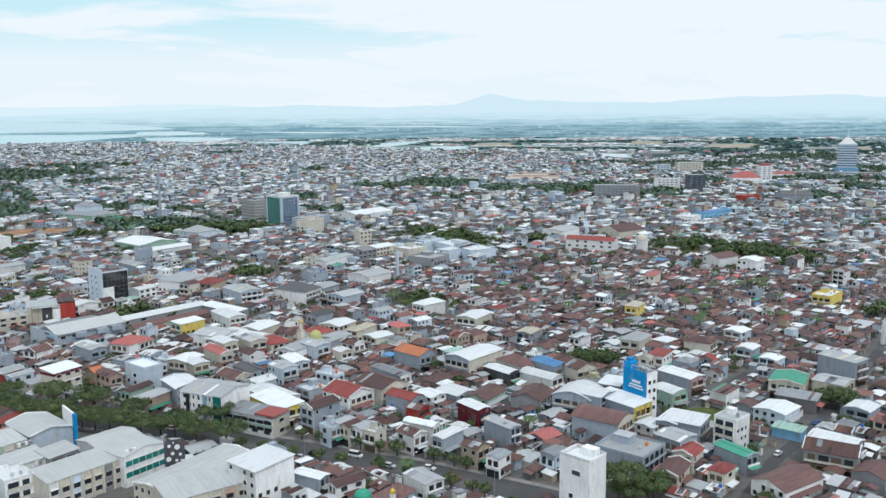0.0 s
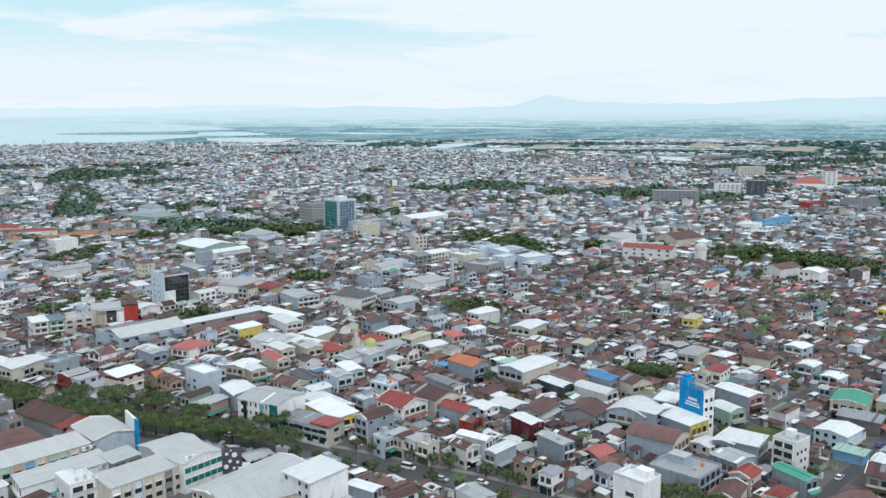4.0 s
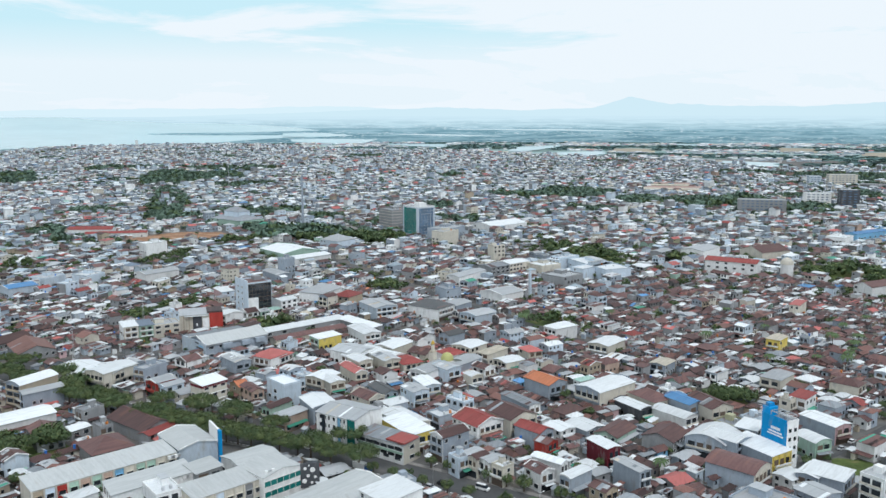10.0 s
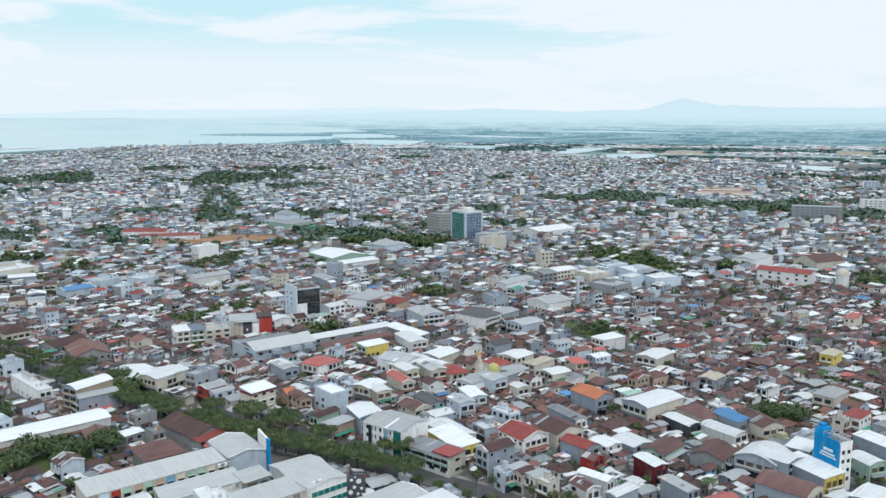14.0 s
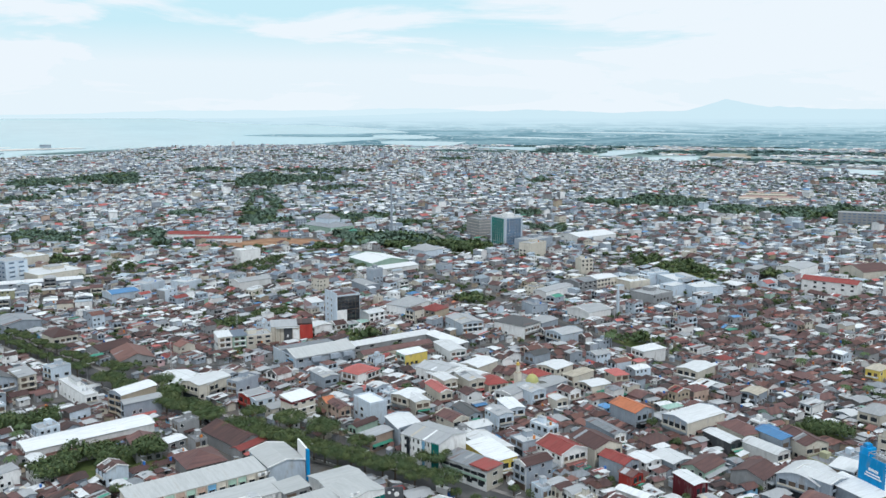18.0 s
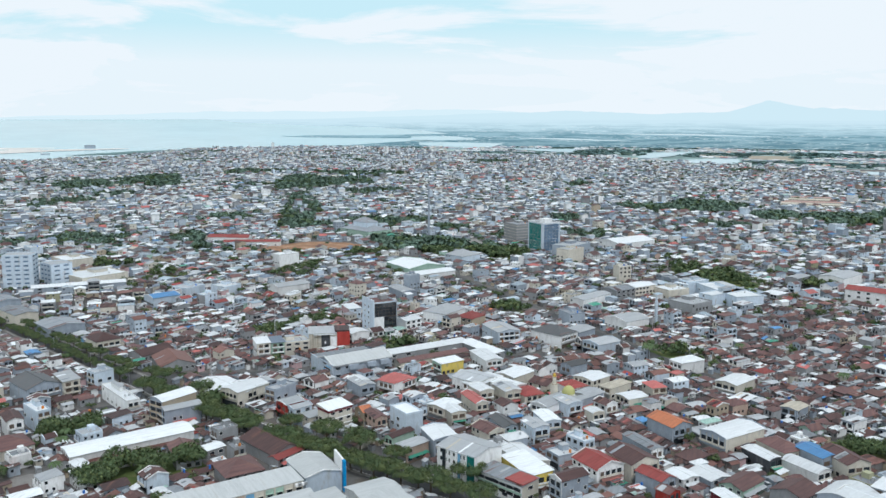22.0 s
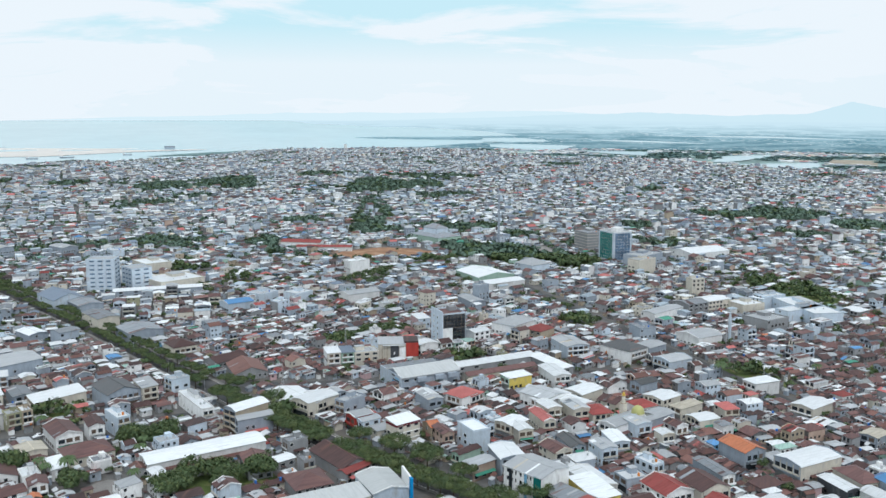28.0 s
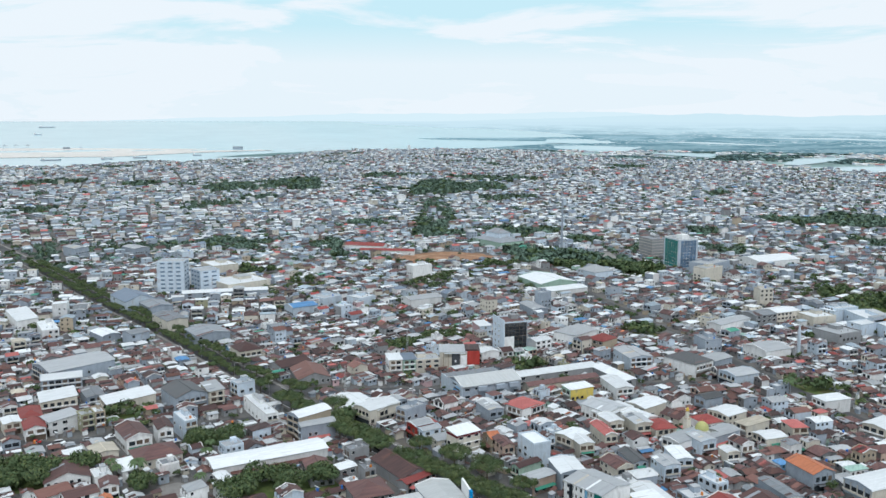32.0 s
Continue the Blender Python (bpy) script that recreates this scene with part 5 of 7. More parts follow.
m.box(-2.2, 5.6, -2.5, -2.3, H + 2.0, H + 2.3, "steel")
m.box(-2.2, 5.6, 2.2, 2.4, H + 2.0, H + 2.3, "steel")
for _x in (-2.1, 1.8, 5.4):
    for _y in (-2.4, 2.3):
        m.box(_x - 0.1, _x + 0.1, _y - 0.1, _y + 0.1, H, H + 2.1, "steel")
part("roof_frame", m, t, "open steel frame on the roof")
for _x in (-0.5, 1.5, 3.5):
    tank(t, _x, 0.5, H, "steel")
for _j in range(4):
    for _s in (-1.3, 1.2):
        add_window(t, "small", 6, _s, 4.6 + _j * 3.3, 90)
for _k, (_z, _w, _h) in enumerate(((H - 3.6, 4.4, 1.0), (H - 5.0, 6.4, 0.6), (H - 6.0, 7.6, 0.5))):
    for _c in range(5):
        q = _w / 5
        box_part("lettering", t, 0.6 - _w / 2 + _c * q + 0.08, 0.6 - _w / 2 + (_c + 1) * q - 0.08, -2.82, -2.74, _z - _h / 2, _z + _h / 2, "plastic_white", "white illegible lettering")

# the white stair tower in the foreground
t = thing("white_tower", pose(38.8, 234.5, 0, 0, 0, -44.0), "plain white rendered tower with a parapet roof", "building")
take(38.8, 234.5, -44, 11, 9, 0.8)
m = Mesh()
shell(m, 10, 8.2, 20, "flat", "wall_white", 0)
parapet(m, 10, 8.2, 20.2, "wall_white")
part("wall", m, t)
box_part("roof", t, -4.9, 4.9, -4.0, 4.0, 19.2, 19.4, "roof_white", "white flat roof")
box_part("stair_house", t, -1.0, 3.4, 0.4, 3.4, 19.4, 21.6, "wall_white")
add_window(t, "band", 0.6, -4.1, 15.6, 0)
add_window(t, "small", -1.0, -4.1, 8.5, 0)

# dark glass office with a pale end wall
t = thing("glass_office", pose(-203.0, 525.0, 0, 0, 0, -45.0), "office block with dark glass front and pale blue end wall", "building")
take(-203, 525, -45, 19, 17, 0.8)
m = Mesh()
shell(m, 18, 16, 21.5, "flat", "wall_paleblue", 0)
parapet(m, 18, 16, 22.0, "wall_paleblue")
part("wall", m, t)
box_part("roof", t, -8.8, 8.8, -7.8, 7.8, 21.1, 21.3, "roof_brown", "brown flat roof")
box_part("fin_wall", t, -9.4, 9.4, -8.5, -8.03, 0, 23.6, "wall_paleblue", "pale blue fin wall")
grid_front(t, 15.2, 12.6, 21.2, 6, 4, -9.0, 90, (0, 0, 0), "glass_dark", "frame_dark")
grid_front(t, 8.6, 1.0, 12.4, 3, 5, -9.0, 90, (0, 3.3, 0), "glass_dark", "frame_dark")
box_part("front_panel", t, 9.0, 9.5, -8.0, -1.4, 0, 12.4, "wall_white", "plain white front panel")
box_part("stair_house", t, -6, -1, 1, 6, 21.3, 24.0, "wall_grey")
for _j in range(5):
    add_window(t, "small", -4.5, -8.5, 4.0 + _j * 3.6, 0)
    add_window(t, "small", 1.5, -8.5, 4.0 + _j * 3.6, 0)

# market hall with its arcade
t = house(-184.9, 438.4, 50.0, 36, 20, 8.2, "gable", "pale", "greyblue", name="market_hall", most=8, win="band", rise=3.0, label="long market hall with pale grey metal roof and blue grey walls", extra=False)
box_part("annex", t, -18, 15, 10.0, 17.0, 0, 8.4, "wall_greyblue", "lower flat roofed annex")
box_part("annex_roof", t, -17.8, 14.8, 10.2, 16.8, 8.4, 8.55, "roof_grey")
box_part("end_wall", t, -18.5, -17.9, -10.3, 17.2, 0, 8.8, "wall_paleblue", "pale blue end wall")
for _x in (-9.0, 2.0, 10.0):
    box_part("dormer", t, _x, _x + 5.5, -12.2, -10.0, 5.2, 7.6, "wall_greyblue", "boxed out upper bay")
box_part("gutter", t, -18.4, 18.4, -10.7, -10.35, 7.6, 7.9, "steel", "steel gutter")
_mh2 = t
# solid grey arcade walls: the open colonnade's shadow is put into their colour
house(-157.0, 480.0, 50.0, 57, 8.4, 5.6, "mono", "white", "grey", name="arcade", most=8, win="band", rise=0.6, extra=False, label="long arcade with a low white metal roof")
house(-125.5, 490.0, -40.0, 34, 8.4, 5.6, "mono", "white", "grey", name="arcade", most=6, win="band", rise=0.6, extra=False, label="short arcade wing with a low white metal roof")
house(-149.0, 467.0, 50.0, 46, 7.5, 4.4, "gable", "brown", "cream", name="market_stalls", most=0, extra=False, label="row of market stalls under a brown roof")
house(-137.0, 468.0, 50.0, 22, 6.5, 4.0, "gable", "darkbrown", "cream", name="market_stalls", most=0, extra=False, label="row of market stalls under a dark roof")
t = house(-218.7, 479.2, 27.0, 24, 14, 11.0, "mono", "lightgrey", "cream", name="market_building", most=0, label="market building with cream walls, black screen and red panel", extra=False)
box_part("roof_wing", t, 3.5, 12.2, -6.0, 7.2, 11.1, 12.3, "roof_darkbrown", "dark brown roof wing")
box_part("red_panel", t, 4.6, 12.2, -7.5, -7.05, 3.2, 11.6, "wall_redwall", "large red panel")
box_part("screen", t, -4.8, 0.2, -7.6, -7.05, 2.5, 10.2, "wall_darkwall", "black screen wall")
box_part("white_emblem", t, -2.9, -2.1, -7.68, -7.58, 4.6, 6.2, "plastic_white", "pale emblem on the screen")
box_part("stair_tower", t, 0.6, 4.2, -8.6, -7.05, 0, 9.0, "wall_white", "white stair tower")
for _k in range(5):
    box_part("fin", t, -11.6 + _k * 1.5, -11.2 + _k * 1.5, -7.5, -7.05, 0.5, 10.6, "wall_tan" if _k % 2 else "wall_cream")
box_part("canopy", t, -9.5, 3.6, -8.9, -6.9, 10.4, 10.6, "roof_white", "white flat canopy")

for _k, (_y, _w, _z) in enumerate(((-5.5, 5.0, 6.4), (-4.0, 7.5, 5.2), (-2.5, 6.0, 4.0), (-1.0, 4.0, 7.4))):
    box_part("sign_bar", _mh2, -18.66, -18.5, _y - _w / 2, _y + _w / 2, _z, _z + 0.8, ("wall_skyblue", "wall_darkwall", "wall_blue", "wall_darkwall")[_k], "bar of a painted sign")

# cream apartment house with a maroon band under its white roof
t = house(-159.0, 353.5, 60.0, 13.0, 8.5, 10.6, "mono", "white", "cream", name="apartment_house", most=8, win="wide", extra=False, rise=1.2, label="cream four storey apartment house with maroon trim")
box_part("trim_band", t, -6.6, 6.6, -4.36, -4.26, 9.3, 10.4, "wall_maroon", "maroon band")
box_part("trim_band", t, -6.66, -6.52, -4.3, 4.2, 9.3, 10.4, "wall_maroon", "maroon band")
for _z in (2.9, 6.1):
    box_part("ledge", t, -6.7, 6.7, -4.6, -4.25, _z, _z + 0.25, "wall_white")

# the long white shop block on the main street, with a green glass end
t = house(-86.5, 320.0, -25.0, 19, 17, 12.5, "gable", "lightgrey", "white", name="shop_block", most=12, win="wide", rise=1.6, label="white shop block with blue stripes and green glass corner")
box_part("corner_panel", t, 6.2, 9.7, -8.9, -8.5, 0.4, 12.6, "glass_teal", "green glass corner")
for _k, _x in enumerate((-8.6, -4.2, 0.2, 3.4)):
    box_part("pier", t, _x, _x + 0.8, -8.9, -8.5, 0.3, 12.6, "wall_white")
box_part("stripe", t, -6.6, -5.0, -8.75, -8.5, 1.0, 12.0, "glass_dark", "dark blue glass strip")
box_part("stripe", t, 1.4, 2.6, -8.75, -8.5, 1.0, 12.0, "wall_skyblue", "light blue strip")

# the shopping centre: long roofs with coloured shop fronts


def shop_row(x, y, rot, w, d, h, colours, label, roofc="pale"):
    """A row of shop houses under one roof, each bay with its own painted front, piers, window and sill."""
    t = thing("shop_row", pose(x, y, 0, 0, 0, rot), label, "building")
    take(x, y, rot, w, d, 0.8)
    m = Mesh()
    shell(m, w, d, h, "mono", "wall_cream", 1.3)
    part("wall", m, t)
    n = len(colours)
    b = w / n
    m = Mesh()
    cover(m, w, d, h, "mono", "roof_" + roofc, 1.3, over=0.3)
    part("roof", m, t, "pale grey metal roof")
    for i, c in enumerate(colours):
        q = -w / 2 + b * (i + 0.5)
        bay = box_part("bay", t, q - b / 2 + 0.3, q + b / 2 - 0.3, -d / 2 - 0.14, -d / 2 + 0.05, 0.2, h - 0.5, "wall_" + c, "painted shop front")
        box_part("pier", t, q - b / 2 - 0.28, q - b / 2 + 0.28, -d / 2 - 0.42, -d / 2, 0, h - 0.1, "wall_cream")
        for z in ((h * 0.62, h * 0.26) if h > 6 else (h * 0.55,)):
            o = add_window(t, "wide" if b > 3.2 else "dark", q, -d / 2 - 0.16, z, 0)
        m = Mesh()
        m.box(q - 1.2, q + 1.2, -d / 2 - 0.75, -d / 2 - 0.1, h * 0.62 + 0.95, h * 0.62 + 1.1, "wall_" + c)
        part("canopy", m, t)
    return t


shop_row(-159.2, 264.5, 50.8, 49, 11.7, 8.0, ("tan", "paleblue", "redwall", "palegreen", "peach", "palegreen", "peach", "skyblue", "cream", "palegreen", "palegreen", "cream", "cream"),
         "long row of shop houses with fronts in many pastel colours")
shop_row(-111.9, 254.6, 52.0, 24.3, 10.7, 9.0, ("white", "cream", "paleblue", "cream", "cream", "grey", "cream"), "row of cream and pale blue shop houses")
shop_row(-71.3, 244.0, 36.0, 24.0, 12.6, 7.6, ("cream", "white", "cream", "cream", "peach", "cream"), "row of cream shop houses with tall windows", "pale")
t = thing("department_store", pose(-100.3, 268.7, 0, 0, 0, 54.3), "white store with two bands of teal glass", "building")
take(-100.3, 268.7, 54.3, 15.4, 14.4, 0.8)
m = Mesh()
shell(m, 15.4, 14.4, 10, "gable", "wall_white", 1.5, "", True)
part("wall", m, t)
m = Mesh()
cover(m, 15.4, 14.4, 10, "gable", "roof_pale", 1.5, over=0.25, turn=True)
part("roof", m, t, "pale grey metal roof")
for _z in (3.0, 6.6):
    grid_front(t, 14.6, _z, _z + 1.9, 6, 1, -7.2, 0, (0, 0, 0), "glass_teal", "frame_white")


def roof_unit(x, y, z, rot, n, label="grey air conditioning units on a roof"):
    t = thing("air_conditioner", pose(x, y, z, 0, 0, rot), label, "air conditioner", "roof units")
    for k in range(n):
        box_part("unit", t, k * 1.2 - n * 0.6, k * 1.2 - n * 0.6 + 1.0, -0.4, 0.4, 0, 1.1, "steel" if k % 2 else "plastic_white")
    return t


for _x, _y, _z, _n in ((-138.5, 277.0, 7.1, 4), (-126.0, 262.0, 7.05, 4), (-121.0, 256.0, 7.0, 3), (-132.0, 253.0, 7.0, 3), (-98.0, 262.0, 10.4, 3)):
    roof_unit(_x, _y, _z, 50, _n)
_sb = house(-68.3, 308.2, -28.6, 22.3, 9.4, 7.5, "mono", "grey", "white", "cream", most=10, win="band", label="white three storey shop building with grey and red roof", name="shop_building", rise=0.66)
box_part("roof_section", _sb, 2.5, 11.4, -4.6, 4.4, 7.95, 8.35, "roof_red", "red painted roof section")
for _z, _mt in ((5.0, "glass_dark"), (2.5, "glass_dark")):
    for _k in range(6):
        box_part("window_band", _sb, -10.8 + _k * 3.6, -7.6 + _k * 3.6, -4.84, -4.72, _z, _z + 1.25, _mt, "dark strip of windows")
box_part("sign_band", _sb, -11.0, 11.0, -4.95, -4.72, 3.9, 4.7, "wall_palegreen", "pale green sign band")

# black panel with white discs at the end of the shopping centre
t = thing("advert_wall", pose(-87.5, 271.5, 0, 0, 0, 22.0), "black end wall with white discs on the shopping centre", "sign")
m = Mesh()
m.box(-3.2, 3.2, -0.3, 0.3, 2.0, 10.6, "wall_darkwall")
part("panel", m, t)
for _x, _z, _r in ((-1.6, 8.8, 0.55), (0.9, 8.2, 0.9), (-0.6, 6.2, 0.6), (1.8, 5.6, 0.5), (-1.9, 4.4, 0.8), (0.6, 3.7, 0.5), (-0.3, 9.8, 0.3)):
    m = Mesh()
    m.solid([(_x + _r * math.cos(k * math.tau / 18), y_, _z + _r * math.sin(k * math.tau / 18)) for y_ in (-0.36, -0.30) for k in range(18)], [tuple(range(18))] + [(k, (k + 1) % 18, 18 + (k + 1) % 18, 18 + k) for k in range(18)], "plastic_white")
    part("disc", m, t)
box_part("post", t, -2.6, -2.2, -0.2, 0.2, 0, 2.0, "steel")
box_part("post", t, 2.2, 2.6, -0.2, 0.2, 0, 2.0, "steel")

# tall blue and white advertising sign
t = thing("street_sign", pose(-131.0, 294.5, 0, 0, 0, -50.0), "tall white and blue advertising sign on posts", "sign")
box_part("panel", t, -6.0, 5.2, -0.4, 0.4, 8.0, 13.2, "plastic_white", "white panel")
box_part("side_panel", t, 5.2, 7.2, -0.5, 0.5, 1.0, 13.2, "wall_blue", "blue side panel")
for _x in (-5.0, 0.0, 5.0):
    box_part("post", t, _x - 0.15, _x + 0.15, -0.15, 0.15, 0, 8.0, "steel")

# the teal glass tower by the park, and the unfinished block behind it
t = thing("glass_tower", pose(-163.0, 893.0, 0, 0, 0, -45.0), "ten storey tower with teal glass front and white frame", "building")
take(-163, 893, -45, 28, 24, 1)
m = Mesh()
shell(m, 26, 22, 31, "flat", "wall_paleblue", 0)
parapet(m, 26, 22, 31.6, "wall_white")
part("wall", m, t)
box_part("roof", t, -12.7, 12.7, -10.7, 10.7, 30.4, 30.7, "roof_lightgrey")
grid_front(t, 22, 3.0, 30.0, 6, 9, -11.0, 0, (0, 0, 0), "glass_teal")
grid_front(t, 18, 3.0, 30.0, 5, 9, -13.0, 90, (0, 0, 0), "glass_blue")
box_part("lift_house", t, -4, 5, -3, 6, 30.7, 34.5, "wall_white")
box_part("mast", t, 8, 8.3, 4, 4.3, 30.7, 40.0, "steel")
t = house(-203.0, 955.0, -45.0, 26, 22, 21.0, "flat", "grey", "grey", name="concrete_block", most=0, label="unfinished grey concrete block of open floors")
for _j in range(6):
    box_part("floor_slab", t, -13.3, 13.3, -11.3, 11.3, 3.2 * _j + 2.9, 3.2 * _j + 3.3, "wall_cream")

# monument in the park: a slim tapering shaft
t = thing("monument", pose(-307.0, 952.0, 0, 0, 0, 20.0), "tall slim pale concrete monument in the park", "monument")
take(-307, 952, 0, 12, 12)
m = Mesh()
m.solid([(-1.5, -1.3, 1.5), (1.5, -1.3, 1.5), (1.5, 1.3, 1.5), (-1.5, 1.3, 1.5), (-0.8, -0.6, 58), (0.8, -0.6, 58), (0.8, 0.6, 58), (-0.8, 0.6, 58)],
        [(4, 5, 6, 7), (0, 1, 5, 4), (1, 2, 6, 5), (2, 3, 7, 6), (3, 0, 4, 7)], "wall_greyblue")
part("shaft", m, t)
box_part("plinth", t, -5, 5, -5, 5, 0, 1.5, "paving", "stepped stone plinth")
m = Mesh()
m.tube(0, 0, 58, 64, 0.5, 0.06, "steel", 8)
part("tip", m, t)

# the assembly hall with its tiered roof
t = house(-385.0, 952.0, -30.0, 54, 34, 8.0, "hip", "grey", "palegreen", name="assembly_hall", most=8, win="band", rise=5.0, label="large hall with a tiered grey hipped roof among trees")
m = Mesh()
shell(m, 26, 16, 16.5, "hip", "wall_paleblue", 0)
part("upper_wall", m, t)
m = Mesh()
cover(m, 26, 16, 16.5, "hip", "roof_grey", 4.5)
part("upper_roof", m, t)
house(-338.0, 915.0, -30.0, 18, 12, 6.0, "hip", "green", "palegreen", name="pavilion", most=3, label="small pavilion with a green roof")
house(-508.0, 856.0, 10.0, 46, 14, 6.0, "gable", "red", "white", name="grandstand", most=5, label="long low grandstand with a red roof")
house(-470.0, 838.0, 20.0, 60, 9, 5.0, "gable", "red", "white", name="grandstand", most=5, label="long low covered stand with a red roof")

house(122.0, 714.0, -24.0, 40, 14, 10.5, "gable", "red", "white", name="school_hall", most=10, win="wide", label="long white hall with a red metal roof", rise=2.2)

# mosque: grey roofed hall, striped dome, slim minaret
t = thing("minaret", pose(-69.0, 414.0, 0, 0, 0, -30), "slim cream minaret with balconies and a small dome", "minaret")
take(-69, 414, -30, 5, 5)
m = Mesh()
m.box(-1.3, 1.3, -1.3, 1.3, 0, 11, "wall_cream")
m.tube(0, 0, 11, 14.6, 0.95, 0.85, "wall_cream", 10)
part("shaft", m, t)
for _z, _r in ((6.0, 1.75), (11.0, 1.7), (14.6, 1.2)):
    m = Mesh()
    m.tube(0, 0, _z - 0.25, _z + 0.15, _r * 0.8, _r, "wall_tan", 12)
    part("balcony", m, t)
m = Mesh()
m.dome(0, 0, 14.75, 0.9, 1.6, "gold", 12, 5)
m.tube(0, 0, 16.3, 17.6, 0.06, 0.02, "gold", 6)
part("dome", m, t)


def domed(x, y, z, r, h, mat, label, base):
    t = thing("dome", pose(x, y, 0), label, "dome")
    m = Mesh()
    m.tube(0, 0, 0, z + 0.1, r * 0.96, r * 0.96, base, 16)
    part("drum", m, t)
    m = Mesh()
    m.dome(0, 0, z, r, h, mat, 18, 7)
    m.tube(0, 0, z + h - 0.1, z + h + 1.2, 0.08, 0.02, "gold", 6)
    part("cap", m, t)
    take(x, y, 0, 2 * r, 2 * r)
    return t


surface("dome_olive", (0.40, 0.40, 0.16), rough=0.5, vary=0.1, grain=0.1, scale=0.5)
surface("dome_green", (0.04, 0.30, 0.20), rough=0.5, vary=0.1, grain=0.1, scale=0.5)
domed(-61.5, 411.0, 8.0, 3.2, 3.6, "dome_olive", "olive and gold dome of the mosque", "wall_cream")
domed(-23.5, 238.0, 6.0, 2.6, 2.4, "dome_green", "small green dome of a prayer house", "wall_white")
domed(-14.4, 229.5, 11.0, 0.9, 1.3, "gold", "gold dome on a slim white minaret", "wall_white")
domed(160.0, 700.0, 11.0, 5.0, 5.0, "wall_cream", "pale dome of a mosque among the houses", "wall_white")
t = thing("minaret", pose(-31.5, 596, 0), "white minaret with a pointed tip", "minaret")
m = Mesh()
m.tube(0, 0, 0, 17, 1.3, 1.0, "wall_paleblue", 10)
m.tube(0, 0, 17, 22, 0.9, 0.05, "wall_paleblue", 10)
part("shaft", m, t)
t = thing("minaret", pose(216.0, 420, 0), "small white minaret with a pointed tip", "minaret")
m = Mesh()
m.tube(0, 0, 0, 10, 1.2, 1.0, "wall_white", 10)
m.tube(0, 0, 10, 14, 0.9, 0.05, "wall_white", 10)
part("shaft", m, t)

# far towers
t = thing("hotel_tower", pose(724, 1580, 0, 0, 0, -20), "tall pale office tower with banded floors and a pointed crown", "building")
take(724, 1580, -20, 50, 50)
m = Mesh()
m.box(-19, 19, -17, 17, 0, 9, "wall_skyblue")
part("podium", m, t)
m = Mesh()
m.box(-15, 15, -13, 13, 10, 52, "wall_paleblue")
part("shaft", m, t)
for _j in range(9):
    box_part("window_band", t, -15.3, 15.3, -13.3, 13.3, 12.5 + 4.3 * _j, 14.3 + 4.3 * _j, "glass_blue")
m = Mesh()
m.solid([(-13, -11, 52), (13, -11, 52), (13, 11, 52), (-13, 11, 52), (-3, -3, 63), (3, -3, 63), (3, 3, 63), (-3, 3, 63)], [(4, 5, 6, 7), (0, 1, 5, 4), (1, 2, 6, 5), (2, 3, 7, 6), (3, 0, 4, 7)], "wall_white")
m.tube(0, 0, 63, 76, 1.5, 0.1, "steel", 8)
part("crown", m, t)


def block(x, y, rot, w, d, h, wall, label, bands=True, roofc="lightgrey"):
    t = thing("apartment_block", pose(x, y, 0, 0, 0, rot), label, "building")
    take(x, y, rot, w, d, 2)
    m = Mesh()
    shell(m, w, d, h, "flat", "wall_" + wall, 0)
    parapet(m, w, d, h, "wall_" + wall)
    part("wall", m, t)
    box_part("roof", t, -w / 2 + 0.3, w / 2 - 0.3, -d / 2 + 0.3, d / 2 - 0.3, h - 0.4, h - 0.25, "roof_" + roofc)
    if bands:
        n = int(h / 3.4)
        for j in range(n):
            for k in facing(x, y, rot):
                run = (w if k in (0, 2) else d) * 0.86
                c = max(2, int(run / 5.5))
                m = Mesh()
                m.box(-run / c * 0.28, run / c * 0.28, -0.06, 0.02, -0.6, 0.6, "glass_blue")
                pane = m.data("window")
                for i in range(c):
                    px_, py_, rz = side_spot(k, w, d, -run / 2 + run * (i + 0.5) / c)
                    part("window", pane, t).matrix_basis = pose(px_, py_, h * (j + 0.55) / n, 0, 0, rz)
    return t


block(-534.6, 574.5, 28, 23, 18, 28.5, "paleblue", "seven storey white and pale blue hospital block")
block(-519.3, 597.3, -24, 20, 18, 18.5, "paleblue", "five storey white and pale blue hospital wing")
block(356, 1238, -5, 24, 20, 24, "darkwall", "dark glazed office block behind trees")
block(322, 1262, -5, 34, 18, 17, "white", "long white apartment block behind trees")
block(450, 1610, 0, 46, 20, 19, "cream", "wide cream hotel block")
block(408, 1625, 0, 20, 18, 15, "paleblue", "pale blue apartment block")
t = block(514, 1404, 0, 18, 16, 25, "white", "white tower block with a red top")
box_part("roof_box", t, -7, 7, -6, 6, 24.8, 28.5, "roof_pinkred", "red roof box")
t = thing("viaduct", pose(600, 1490, 0, 0, 0, -20.3), "long raised grey concrete road on piers", "bridge")
box_part("deck", t, -150, 160, -6, 6, 7.0, 9.2, "wall_grey")
for _k in range(11):
    box_part("pier", t, -141 + _k * 29, -138 + _k * 29, -3, 3, 0, 7.0, "wall_grey")
house(379, 1090, 30, 28, 14, 9, "flat", "red", "redwall", name="warehouse", most=0, extra=False, label="red walled warehouse with a flat roof")
block(230, 1160, -8, 58, 18, 17, "grey", "long unfinished grey concrete block")
house(475, 1380, -5, 44, 26, 9, "hip", "pinkred", "white", name="prayer_hall", most=0, rise=9, label="hall with a steep red tiled roof")
house(150, 1462, 8, 90, 16, 6, "gable", "faded", "white", name="warehouse", most=0, label="long low warehouse with a faded red roof")
